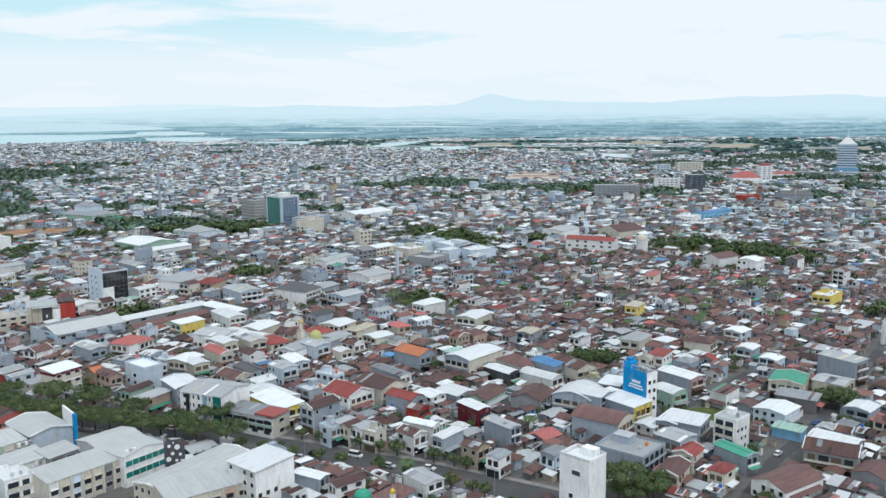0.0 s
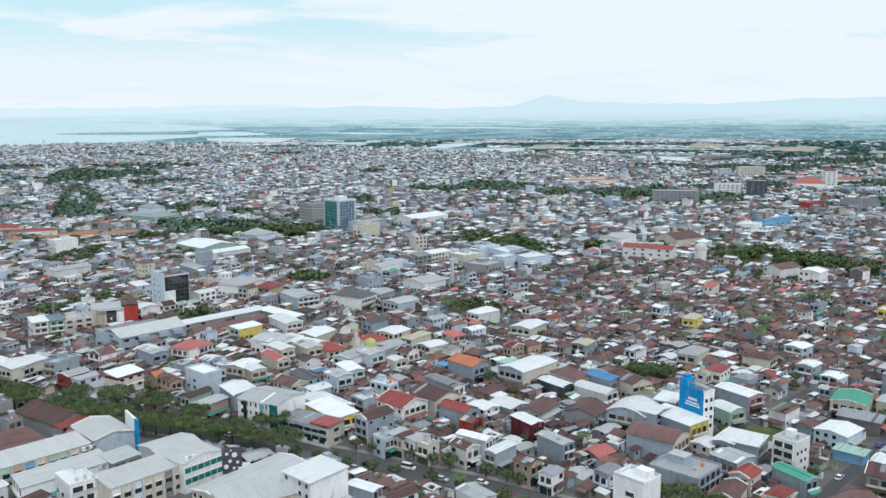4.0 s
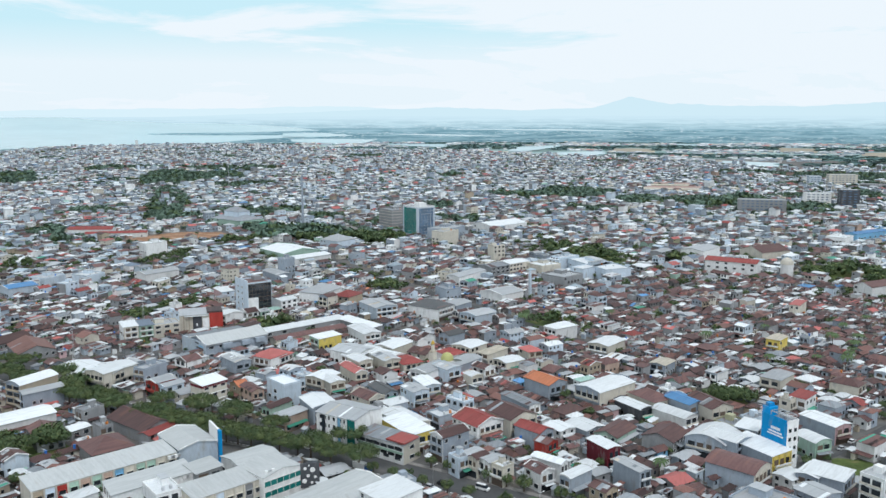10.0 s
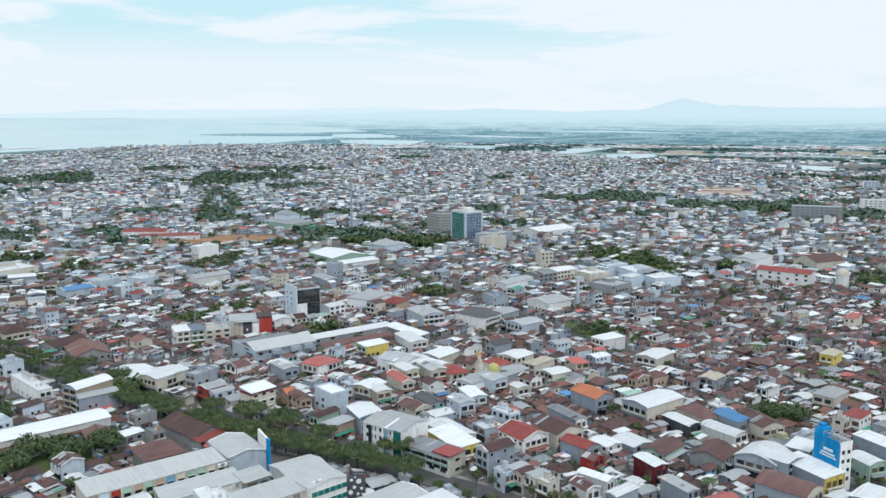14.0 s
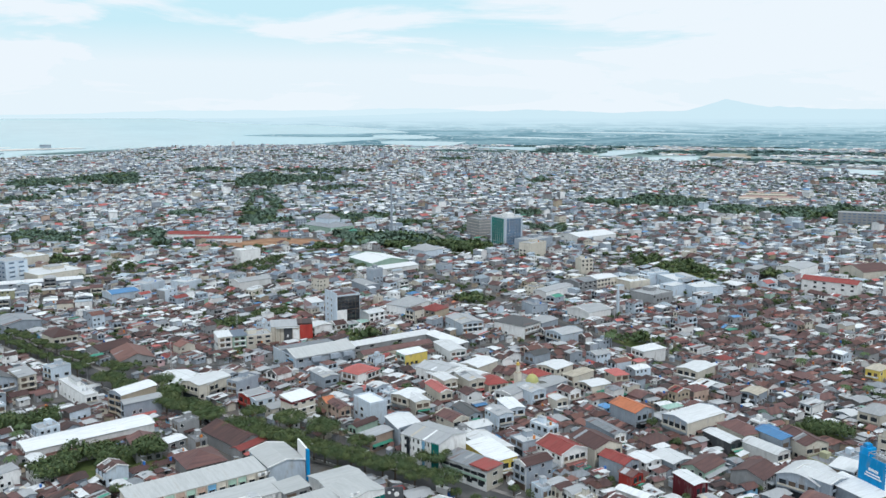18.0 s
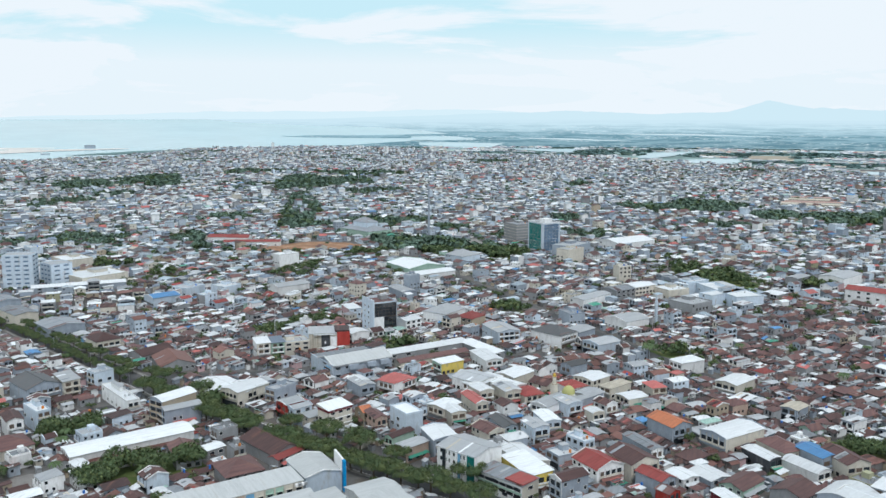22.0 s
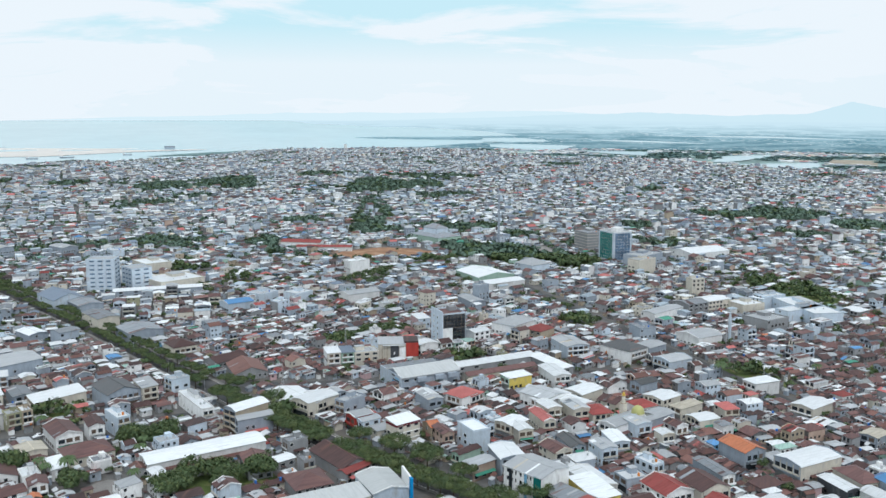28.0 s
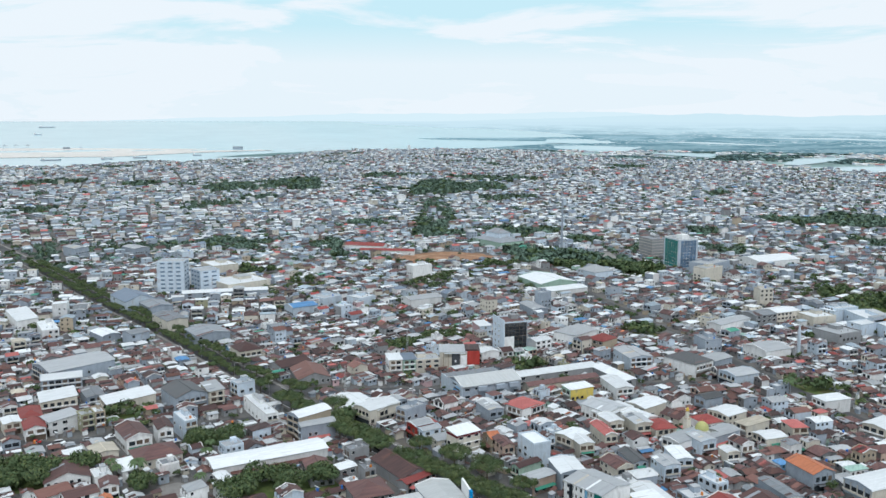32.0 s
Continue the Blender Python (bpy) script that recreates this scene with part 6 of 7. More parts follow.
house(560, 1480, 5, 60, 16, 7, "gable", "pinkred", "white", name="warehouse", most=0, label="long low warehouse with a faded red roof")


# lattice masts


def mast(x, y, h, r=1.0, label="slim steel lattice mast"):
    t = thing("radio_mast", pose(x, y, 0), label, "mast")
    legs = [(math.cos(k * 2.094), math.sin(k * 2.094)) for k in range(3)]
    for lx, ly in legs:
        m = Mesh()
        m.solid([(lx * r + a * 0.09, ly * r + b * 0.09, 0) for a, b in legs] + [(lx * r * 0.3 + a * 0.06, ly * r * 0.3 + b * 0.06, h) for a, b in legs], [(0, 1, 4, 3), (1, 2, 5, 4), (2, 0, 3, 5), (3, 4, 5)], "steel")
        part("leg", m, t)
    m = Mesh()
    n = int(h / 2.2)
    for j in range(n):
        z0, z1 = h * j / n, h * (j + 1) / n
        f0, f1 = 1 - 0.7 * z0 / h, 1 - 0.7 * z1 / h
        for k in range(3):
            a, b = legs[k], legs[(k + 1) % 3]
            p, q = (a[0] * r * f0, a[1] * r * f0, z0), (b[0] * r * f1, b[1] * r * f1, z1)
            m.solid([p, (p[0], p[1], p[2] + 0.16), (q[0], q[1], q[2] + 0.16), q], [(0, 1, 2, 3)], "steel")
    part("bracing", m, t)


for _x, _y, _h in ((-203, 388, 20), (-243, 386, 22), (-474, 1147, 60), (-32, 578, 21), (243, 479, 36), (-250, 470, 24), (90, 520, 22), (330, 820, 40), (-60, 760, 30), (-640, 830, 40)):
    mast(_x, _y, _h, 0.9 if _h < 30 else 1.6)

# ---- vehicles ----


def car_parts(body, length=4.3, high=1.5, van=False):
    w, L2 = 0.85, length / 2
    m = Mesh()
    prof = [(-L2, 0.35), (L2, 0.35), (L2, 0.85), (L2 * 0.55, 0.98), (-L2 * 0.9, 1.0), (-L2, 0.9)] if not van else [(-L2, 0.35), (L2, 0.35), (L2, 1.0), (L2 * 0.8, 1.15), (-L2, 1.15)]
    n = len(prof)
    m.solid([(x, -w, z) for x, z in prof] + [(x, w, z) for x, z in prof], [tuple(range(n)), tuple(reversed(range(n, 2 * n)))] + [(k, n + k, n + (k + 1) % n, (k + 1) % n) for k in range(n)], body)
    c = Mesh()
    top = [(-L2 * 0.85, 0.98), (L2 * 0.5, 0.96), (L2 * 0.22, high), (-L2 * 0.62, high)] if not van else [(-L2, 1.12), (L2 * 0.78, 1.12), (L2 * 0.5, high + 0.5), (-L2 * 0.97, high + 0.5)]
    c.solid([(x, -w * 0.92, z) for x, z in top[:2]] + [(x, -w * 0.8, z) for x, z in top[2:]] + [(x, w * 0.92, z) for x, z in top[:2]] + [(x, w * 0.8, z) for x, z in top[2:]],
            [(0, 1, 2, 3), (7, 6, 5, 4), (1, 5, 6, 2), (4, 0, 3, 7)], "pane")
    r = Mesh()
    r.solid([(x, y_, z + dz) for dz in (0.0, 0.06) for (x, z), y_ in ((top[3], -w * 0.82), (top[2], -w * 0.82), (top[2], w * 0.82), (top[3], w * 0.82))], [(0, 1, 2, 3), (4, 5, 6, 7), (0, 1, 5, 4), (1, 2, 6, 5), (2, 3, 7, 6), (3, 0, 4, 7)], body)
    wh = Mesh()
    k = 12
    wh.solid([(0.32 * math.cos(a * math.tau / k), y_, 0.32 + 0.32 * math.sin(a * math.tau / k)) for y_ in (-0.1, 0.1) for a in range(k)], [tuple(range(k)), tuple(reversed(range(k, 2 * k)))] + [(a, (a + 1) % k, k + (a + 1) % k, k + a) for a in range(k)], "rubber")
    return m.data("body"), c.data("cabin"), r.data("roof"), wh.data("wheel"), L2, w


CARS = {k: car_parts("car_" + k) for k in ("white", "black", "silver", "red", "blue")}
VANS = {k: car_parts("car_" + k, 4.8, 1.6, True) for k in ("white", "silver")}


def car(x, y, rot, colour, van=False):
    b, c, r, wh, L2, w = (VANS if van else CARS)[colour]
    t = thing("van" if van else "car", pose(x, y, 0.06, 0, 0, rot), "%s parked %s on the asphalt street" % (colour, "van" if van else "car"), "van" if van else "car", "cars on the street")
    part("body", b, t)
    part("cabin", c, t, "dark glass cabin")
    part("roof", r, t)
    for sx in (-0.62, 0.62):
        for sy in (-1, 1):
            part("wheel", wh, t).location = (sx * L2, sy * w * 0.92, 0)


for _x, _y, _r, _c, _v in ((-44, 284, -26, "black", False), (-48, 280.5, -26, "silver", False), (-30, 282, -26, "white", True), (-18, 273, -28, "silver", False), (-5, 271, -28, "white", False), (3, 263, -28, "red", False),
                           (-100, 309, -20, "white", False), (-140, 322, -20, "silver", True), (-168, 331, -22, "white", False), (-196, 339, -24, "black", False), (-210, 347, -24, "white", False), (-240, 360, -26, "silver", False),
                           (-319, 296, 50, "white", False), (-326, 288, 50, "silver", False), (-334, 279, 50, "white", True), (-345, 275, 20, "red", False), (-200, 433, 30, "white", False), (-192, 438, 30, "white", True), (-212, 427, 30, "silver", False),
                           (-222, 422, 30, "white", False), (-184, 443, 30, "black", False), (101, 338, 48, "silver", False), (107, 346, 48, "white", False), (112, 281, 52, "white", False), (137, 310, 52, "blue", False), (162, 343, 54, "silver", False)):
    car(_x, _y, _r, _c, _v)
t = thing("truck", pose(-74.5, 291.5, 0.06, 0, 0, -28), "white box truck parked beside the street", "truck")
box_part("box", t, -3.6, 1.8, -1.1, 1.1, 0.9, 3.2, "plastic_white", "white cargo box")
box_part("cab", t, 2.0, 3.7, -1.05, 1.05, 0.6, 2.5, "car_blue", "blue cab")
box_part("chassis", t, -3.5, 3.6, -0.8, 0.8, 0.5, 0.9, "rubber")
for _x in (-2.6, 2.8):
    for _y in (-0.95, 0.95):
        part("wheel", CARS["white"][3], t).matrix_basis = pose(_x, _y, 0) @ Matrix.Scale(1.4, 4)


# street lamps of the main street


def lamp_parts():
    m = Mesh()
    m.tube(0, 0, 0, 8.0, 0.11, 0.07, "steel", 8)
    a = Mesh()
    a.box(-0.05, 0.05, 0.0, 1.9, 7.85, 8.0, "steel")
    hd = Mesh()
    hd.box(-0.16, 0.16, 1.7, 2.5, 7.78, 7.95, "plastic_white")
    return m.data("pole"), a.data("arm"), hd.data("lamp_head")


LAMP = lamp_parts()
for _x, _y, _r in ((-47, 281.5, 60), (-75, 292.5, 60), (-110, 305, 65), (-145, 318, 65), (-180, 328, 62), (-212, 343, 60), (-250, 362, 60), (-10, 264.5, 60), (15, 251, 60), (-290, 382, 60), (-330, 402, 60), (-375, 425, 60)):
    t = thing("street_lamp", pose(_x, _y, 0.1, 0, 0, _r - 90), "grey steel street lamp on the pavement", "street lamp", "street lamps")
    for nm, me in zip(("pole", "arm", "lamp_head"), LAMP):
        part(nm, me, t)

# harbour: a hall and cranes on the sandbank, ships in the bay
_x, _y, _z = polar(38.7, far(3760), 1.6)
t = thing("harbour_hall", pose(_x, _y, _z, 0, 0, 38), "dark square harbour building on the sandbank", "building")
box_part("wall", t, -20, 20, -10, 10, 0, 9.5, "wall_greyblue")
box_part("roof", t, -21, 21, -11, 11, 9.5, 11, "roof_grey")


def crane(az, r, s):
    x, y, z = polar(az, far(r), 1.6)
    t = thing("harbour_crane", pose(x, y, z, 0, 0, az) @ Matrix.Scale(s, 4), "tall steel harbour crane", "crane", "harbour cranes")
    for lx in (-9, 9):
        for ly in (-6, 6):
            box_part("leg", t, lx - 0.9, lx + 0.9, ly - 0.9, ly + 0.9, 0, 26, "wall_greyblue")
    box_part("beam", t, -24, 26, -1.4, 1.4, 26, 29, "wall_greyblue")
    box_part("tower", t, -2, 2, -2, 2, 29, 40, "wall_greyblue")


for _a, _r in ((52.0, 4100), (51.4, 4120), (50.8, 4110), (47.9, 3900)):
    crane(_a, _r, 0.45 if _r > 4000 else 0.3)


def ship(az, r, length, label):
    x, y, z = polar(az, far(r), 0.9)
    t = thing("ship", pose(x, y, z, 0, 0, az), label, "ship", "ships in the bay")
    L2, w = length / 2, length * 0.09
    m = Mesh()
    # hulls beyond five kilometres are paler: haze put into their colour
    m.solid([(-L2, -w, 0), (L2 * 0.8, -w, 0), (L2, 0, 0), (L2 * 0.8, w, 0), (-L2, w, 0), (-L2, -w, 3), (L2 * 0.85, -w, 3), (L2 * 1.06, 0, 4), (L2 * 0.85, w, 3), (-L2, w, 3)],
            [(5, 6, 7, 8, 9), (0, 1, 6, 5), (1, 2, 7, 6), (2, 3, 8, 7), (3, 4, 9, 8), (4, 0, 5, 9)], "wall_greyblue" if r < 5000 else "wall_paleblue")
    part("hull", m, t)
    box_part("bridge", t, -L2 * 0.9, -L2 * 0.55, -w * 0.8, w * 0.8, 3, 7.5, "wall_white", "white bridge house")


for _a, _r, _l in ((44.6, 3130, 44), (49.6, 3060, 60), (46.5, 3080, 36), (50.2, 6900, 34), (49.7, 11000, 70), (41.2, 3260, 30)):
    ship(_a, _r, _l, "grey ship lying in the pale bay")

# a jetty at the shore and a shed on the sandbank
_p, _q = Vector(polar(48.1, 2735)[:2]), Vector(polar(44.0, 2968)[:2])
t = thing("jetty", pose(*((_p + _q) / 2), 0, 0, 0, math.degrees(math.atan2((_q - _p).y, (_q - _p).x))), "long low dark jetty at the shore", "jetty")
box_part("deck", t, -(_q - _p).length / 2, (_q - _p).length / 2, -4, 4, 1.4, 2.6, "wall_grey")
for _k in range(12):
    _u = -(_q - _p).length / 2 + 8 + _k * ((_q - _p).length - 16) / 11
    box_part("pile", t, _u - 0.5, _u + 0.5, -3, 3, 0, 1.4, "wall_grey")
house(*polar(48.7, far(4003))[:2], 48, 26, 14, lift(far(4003)) + 7.0, "gable", "grey", "greyblue", name="harbour_shed", most=0, label="grey shed on the far sandbank")
# long low market sheds with rust red roofs
for _k in range(4):
    _a = polar(-5.8, 1452 + 38 * _k)
    house(_a[0], _a[1], -5.8, 84 - 8 * _k, 15, 5.0, "gable", ("cream", "faded")[_k % 2], "cream", name="market_shed", most=0, label=("long low market shed with a pale tan roof", "long low market shed with a faded red roof")[_k % 2])

# ---- trees ----


def leaf_cloud(rng, lobes, leaves, size, core=0):
    """Leaf quads round a few lobes; lobes are (x, y, z, rx, rz). Returns an array of n x 4 x 6: corners and their soft normals."""
    out = []
    for lx, ly, lz, rx, rz in lobes:
        n, inner = int(leaves / len(lobes)), int(core / len(lobes))
        n += inner
        d = rng.normal(size=(n, 3))
        d /= np.linalg.norm(d, axis=1)[:, None]
        d[:, 2] = np.abs(d[:, 2]) * np.where(rng.random(n) < 0.74, 1, -0.6)
        rad = rng.uniform(0.74, 1.08, n)[:, None]
        rad[:inner] *= 0.74
        c = d * rad * [rx, rx, rz] + [lx, ly, lz]
        nrm = d + rng.normal(scale=0.5, size=(n, 3))
        nrm /= np.linalg.norm(nrm, axis=1)[:, None]
        t = np.cross(nrm, rng.normal(size=(n, 3)))
        t /= np.linalg.norm(t, axis=1)[:, None]
        b = np.cross(nrm, t)
        s = size * rng.uniform(0.55, 1.25, n)[:, None]
        s[:inner] *= 1.5
        k = rng.uniform(0.5, 1.0, n)[:, None]
        co = np.stack([c - t * s - b * s * k * 0.6, c + t * s * 0.7 - b * s * k, c + t * s + b * s * k * 0.7, c - t * s * 0.6 + b * s * k], 1)
        soft = 0.88 * d + 0.12 * nrm
        soft /= np.linalg.norm(soft, axis=1)[:, None]
        out.append(np.concatenate([co, np.repeat(soft[:, None, :], 4, 1)], -1))
    return np.concatenate(out)


def spin(q, a, s, x, y):
    """A crown turned by a, scaled by s and set down at x, y."""
    c, n = math.cos(a), math.sin(a)
    sx, sy, sz = s
    px_, py_ = q[..., 0] * sx, q[..., 1] * sy
    return np.stack([px_ * c - py_ * n + x, px_ * n + py_ * c + y, q[..., 2] * sz, q[..., 3] * c - q[..., 4] * n, q[..., 3] * n + q[..., 4] * c, q[..., 5]], -1)


def lobed(rng, r, h, base, n):
    L_ = [(0, 0, base + h * 0.45, r * 0.62, h * 0.5)]
    for k in range(n):
        a = k * math.tau / n + rng.uniform(-0.4, 0.4)
        q = r * rng.uniform(0.45, 0.68)
        L_.append((q * math.cos(a), q * math.sin(a), base + h * rng.uniform(0.2, 0.5), r * rng.uniform(0.26, 0.42), h * rng.uniform(0.26, 0.44)))
    return L_


def quads_mesh(name, quads, mats, pick):
    """One mesh from an array of leaf quads."""
    n = len(quads)
    me = bpy.data.meshes.new(name)
    me.vertices.add(4 * n)
    me.vertices.foreach_set("co", np.ascontiguousarray(quads[..., :3]).reshape(-1).astype(np.float32))
    me.loops.add(4 * n)
    me.loops.foreach_set("vertex_index", np.arange(4 * n, dtype=np.int32))
    me.polygons.add(n)
    me.polygons.foreach_set("loop_start", np.arange(0, 4 * n, 4, dtype=np.int32))
    for mt in mats:
        me.materials.append(MATS[mt])
    me.polygons.foreach_set("material_index", np.asarray(pick, dtype=np.int32))
    me.update(calc_edges=True)
    me.polygons.foreach_set("use_smooth", np.ones(n, dtype=bool))
    me.normals_split_custom_set_from_vertices(np.ascontiguousarray(quads[..., 3:]).reshape(-1, 3).astype(np.float32))
    return me


nrng = np.random.default_rng(5)
TREE_KINDS, CROWNS = [], []
for _k in range(6):
    _r, _h, _b = (5.9, 3.7, 4.4) if _k < 3 else (3.0, 4.0, 2.0)
    _q = leaf_cloud(nrng, lobed(nrng, _r, _h, _b, 17 if _k < 3 else 8), 4300 if _k < 3 else 700, 0.150 if _k < 3 else 0.20, 900 if _k < 3 else 140)
    _n = 18 if _k < 3 else 9
    _lobe = np.arange(len(_q)) // max(1, len(_q) // _n)
    _me = quads_mesh("crown", _q, ["leaf", "leaf_lime"], ((_lobe * 7 + _k) % 5 < 2).astype(int))
    _t = Mesh()
    _t.tube(0, 0, 0, _b + 0.6, 0.30, 0.18, "bark", 8)
    _l = Mesh()
    for _a in range(4):
        _c, _s = math.cos(_a * 1.57 + _k), math.sin(_a * 1.57 + _k)
        _w = 0.09
        _e = (_c * _r * 0.5, _s * _r * 0.5, _b + _h * 0.4)
        _l.solid([(-_s * _w, _c * _w, _b * 0.7), (_s * _w, -_c * _w, _b * 0.7), (0, 0, _b * 0.7 + 0.2), (_e[0] - _s * 0.04, _e[1] + _c * 0.04, _e[2]), (_e[0] + _s * 0.04, _e[1] - _c * 0.04, _e[2]), (_e[0], _e[1], _e[2] + 0.08)],
                 [(0, 1, 4, 3), (1, 2, 5, 4), (2, 0, 3, 5), (3, 4, 5)], "bark")
    CROWNS.append(_q)
    TREE_KINDS.append((_t.data("trunk"), _l.data("limbs"), _me))


def tree(x, y, kind, s=1.0, label="broad green street tree with a spreading crown", group=""):
    root = thing("tree", pose(x, y, 0, 0, 0, (x * 37 + y * 11) % 360) @ Matrix.Scale(s, 4), label, "tree", group)
    for nm, me in zip(("trunk", "limbs", "crown"), TREE_KINDS[kind % 6]):
        part(nm, me, root)
    return root


def palm_parts():
    """A coconut palm: a slim leaning trunk in rings and drooping feathered fronds."""
    t, c = Mesh(), Mesh()
    for k in range(6):
        t.tube(0.05 * k * k * 0.3, 0, 1.4 * k, 1.4 * (k + 1) + 0.05, 0.20 - 0.015 * k, 0.185 - 0.015 * k, "bark", 8)
    for k in range(15):
        a, droop = k * 2.4, 0.45 + 0.5 * ((k * 7) % 5) / 5
        ca, sa = math.cos(a), math.sin(a)
        spine = [(0.38 + 3.3 * u, 8.4 + 1.2 * math.sin(u * 2.2) - droop * 3.0 * u * u) for u in (0, 0.2, 0.4, 0.6, 0.8, 1.0)]
        wide = (0.05, 0.42, 0.6, 0.58, 0.42, 0.05)
        for j in range(5):
            for g_ in (-1, 1):
                (r0, z0), (r1, z1) = spine[j], spine[j + 1]
                p = [(r0, 0, z0), (r1, 0, z1), (r1 + 0.25, g_ * wide[j + 1], z1 - 0.28), (r0 + 0.25, g_ * wide[j], z0 - 0.28)]
                c.poly([(0.4 + x_ * ca - y_ * sa, x_ * sa + y_ * ca, z_) for x_, y_, z_ in p], "leaf")
    return t.data("trunk"), c.data("fronds")


PALM = palm_parts()
prng = random.Random(4)
PALM_SPOTS = [(prng.uniform(60, 210), prng.uniform(430, 560)) for _ in range(22)] + [(-284, 262), (-277, 259), (-268, 262), (-262, 300), (-297, 262), (-255, 290), (-240, 268), (-322, 300), (-12, 262), (30, 300), (-160, 336), (20, 530), (-30, 505)]
for _x, _y in PALM_SPOTS:
    t = thing("palm_tree", pose(_x, _y, 0, 0, 0, prng.uniform(0, 360)) @ Matrix.Scale(prng.uniform(0.75, 1.15), 4), "coconut palm with drooping fronds between houses", "palm tree", "palms")
    for nm, me in zip(("trunk", "fronds"), PALM):
        part(nm, me, t)

trng = random.Random(11)
# rows along the main street
for _i in range(len(MAIN) - 1):
    _a, _b2 = Vector(MAIN[_i]), Vector(MAIN[_i + 1])
    if _a.x < -800 or _a.x > 20:
        continue
    _d = (_b2 - _a).normalized()
    _n = Vector((-_d.y, _d.x))
    _len = (_b2 - _a).length
    _step = 7.0 if _a.x > -300 else 9.0
    for _k in range(int(_len / _step)):
        for _s in (-1, 1):
            _p = _a + _d * (_k + trng.random() * 0.5) * _step + _n * _s * (7.6 if _a.x > -300 else 5.2)
            if _s == 1 and -265 < _p.x <= -225 and trng.random() < 0.5:
                continue
            if _s == -1 and -225 < _p.x < -75 and trng.random() < 0.06:
                continue
            if _s == 1 and _p.x > -225 and trng.random() < (0.74 if _p.x < -75 else 0.45):
                continue
            if _s == -1 and _p.x > -75 and trng.random() < 0.30:
                continue
            if -292 < _p.x < -225 and trng.random() < 0.5:
                continue
            tree(_p.x, _p.y, trng.choice((0, 1, 2)) if _p.x < -70 else trng.choice((3, 4, 5)), (trng.uniform(1.05, 1.45) if -265 < _p.x < -70 else trng.uniform(0.8, 1.2) if _p.x > -300 else trng.uniform(0.62, 0.92)) if _p.x < -70 else trng.uniform(0.8, 1.1), group="street trees")

# ---- ordinary houses that fill the blocks ----
rng = random.Random(7)


def zone(x, y):
    """The street grid's turn for a place: quarters of the town lie at slightly different angles."""
    r = math.hypot(x, y)
    if r < 640:
        return -45.0 if x > -105 + 0.12 * (y - 300) else -30.0
    i, j = int((x + 5000) // 330), int(y // 300)
    return (-45.0, -30.0, -22.0, -38.0, -52.0)[(i * 7 + j * 5 + i * j) % 5]


def pick(pairs):
    t = rng.random() * sum(p for _, p in pairs)
    for v, p in pairs:
        t -= p
        if t <= 0:
            return v
    return pairs[0][0]


NEAR_ROOF = [("brown", 46), ("rust", 12), ("darkbrown", 13), ("lightgrey", 18), ("white", 18), ("grey", 8), ("red", 1.8), ("pinkred", 3), ("green", 0.6), ("blue", 0.9), ("orange", 0.9), ("cream", 1), ("palegreen", 0.6)]
LOW_ROOF = [("brown", 54), ("rust", 13), ("darkbrown", 12), ("lightgrey", 14), ("white", 15), ("grey", 6), ("red", 2), ("pinkred", 3), ("green", 0.8), ("blue", 1.4), ("palegreen", 0.8)]
# far mixes lean pale and blue: haze put into roof and wall colours
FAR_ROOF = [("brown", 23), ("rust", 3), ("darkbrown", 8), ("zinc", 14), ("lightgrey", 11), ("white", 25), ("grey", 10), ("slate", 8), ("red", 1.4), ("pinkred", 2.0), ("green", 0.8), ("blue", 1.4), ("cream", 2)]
WALL_PICK = [("white", 26), ("cream", 12), ("greyblue", 27), ("grey", 16), ("paleblue", 16), ("peach", 3), ("tan", 3), ("palegreen", 2), ("pinkwall", 1.5), ("olive", 0.6)]

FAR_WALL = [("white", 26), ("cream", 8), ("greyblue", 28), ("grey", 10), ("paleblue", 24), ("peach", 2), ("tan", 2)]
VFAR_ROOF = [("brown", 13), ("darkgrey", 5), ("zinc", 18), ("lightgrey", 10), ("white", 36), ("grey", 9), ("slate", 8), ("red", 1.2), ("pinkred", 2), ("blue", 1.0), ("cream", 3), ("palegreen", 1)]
# the darkest grey puts the shade on low walls into their colour
LOW_WALL = [("weathered", 20), ("greyblue", 20), ("grey", 13), ("white", 24), ("cream", 10), ("tan", 5), ("paleblue", 9), ("palegreen", 2), ("skyblue", 1), ("pinkwall", 2)]
LOTS, SPOTS = [], []


def visible(x, y, pad=0.0):
    """Inside the quarter of the town that the walk looks over."""
    az = math.degrees(math.atan2(-x, y))
    return -29.5 - pad < az < 55 + pad


EDGE = ([-30, -19.5, -16.6, -12, -8, -4.3, 0, 4, 9, 14, 17.8, 20.4, 23], [2400, 2450, 2250, 2110, 2270, 2430, 2560, 2640, 2950, 3000, 3320, 3600, 3690])


def shore_r(x, y):
    """How far the city reaches on a bearing."""
    az = math.degrees(math.atan2(-x, y))
    if az > 23:
        return min(shore(az) - 25, 3690)
    return float(np.interp(az, *EDGE)) + 60 * noise.noise((az * 0.9, 0.5, 2.5))


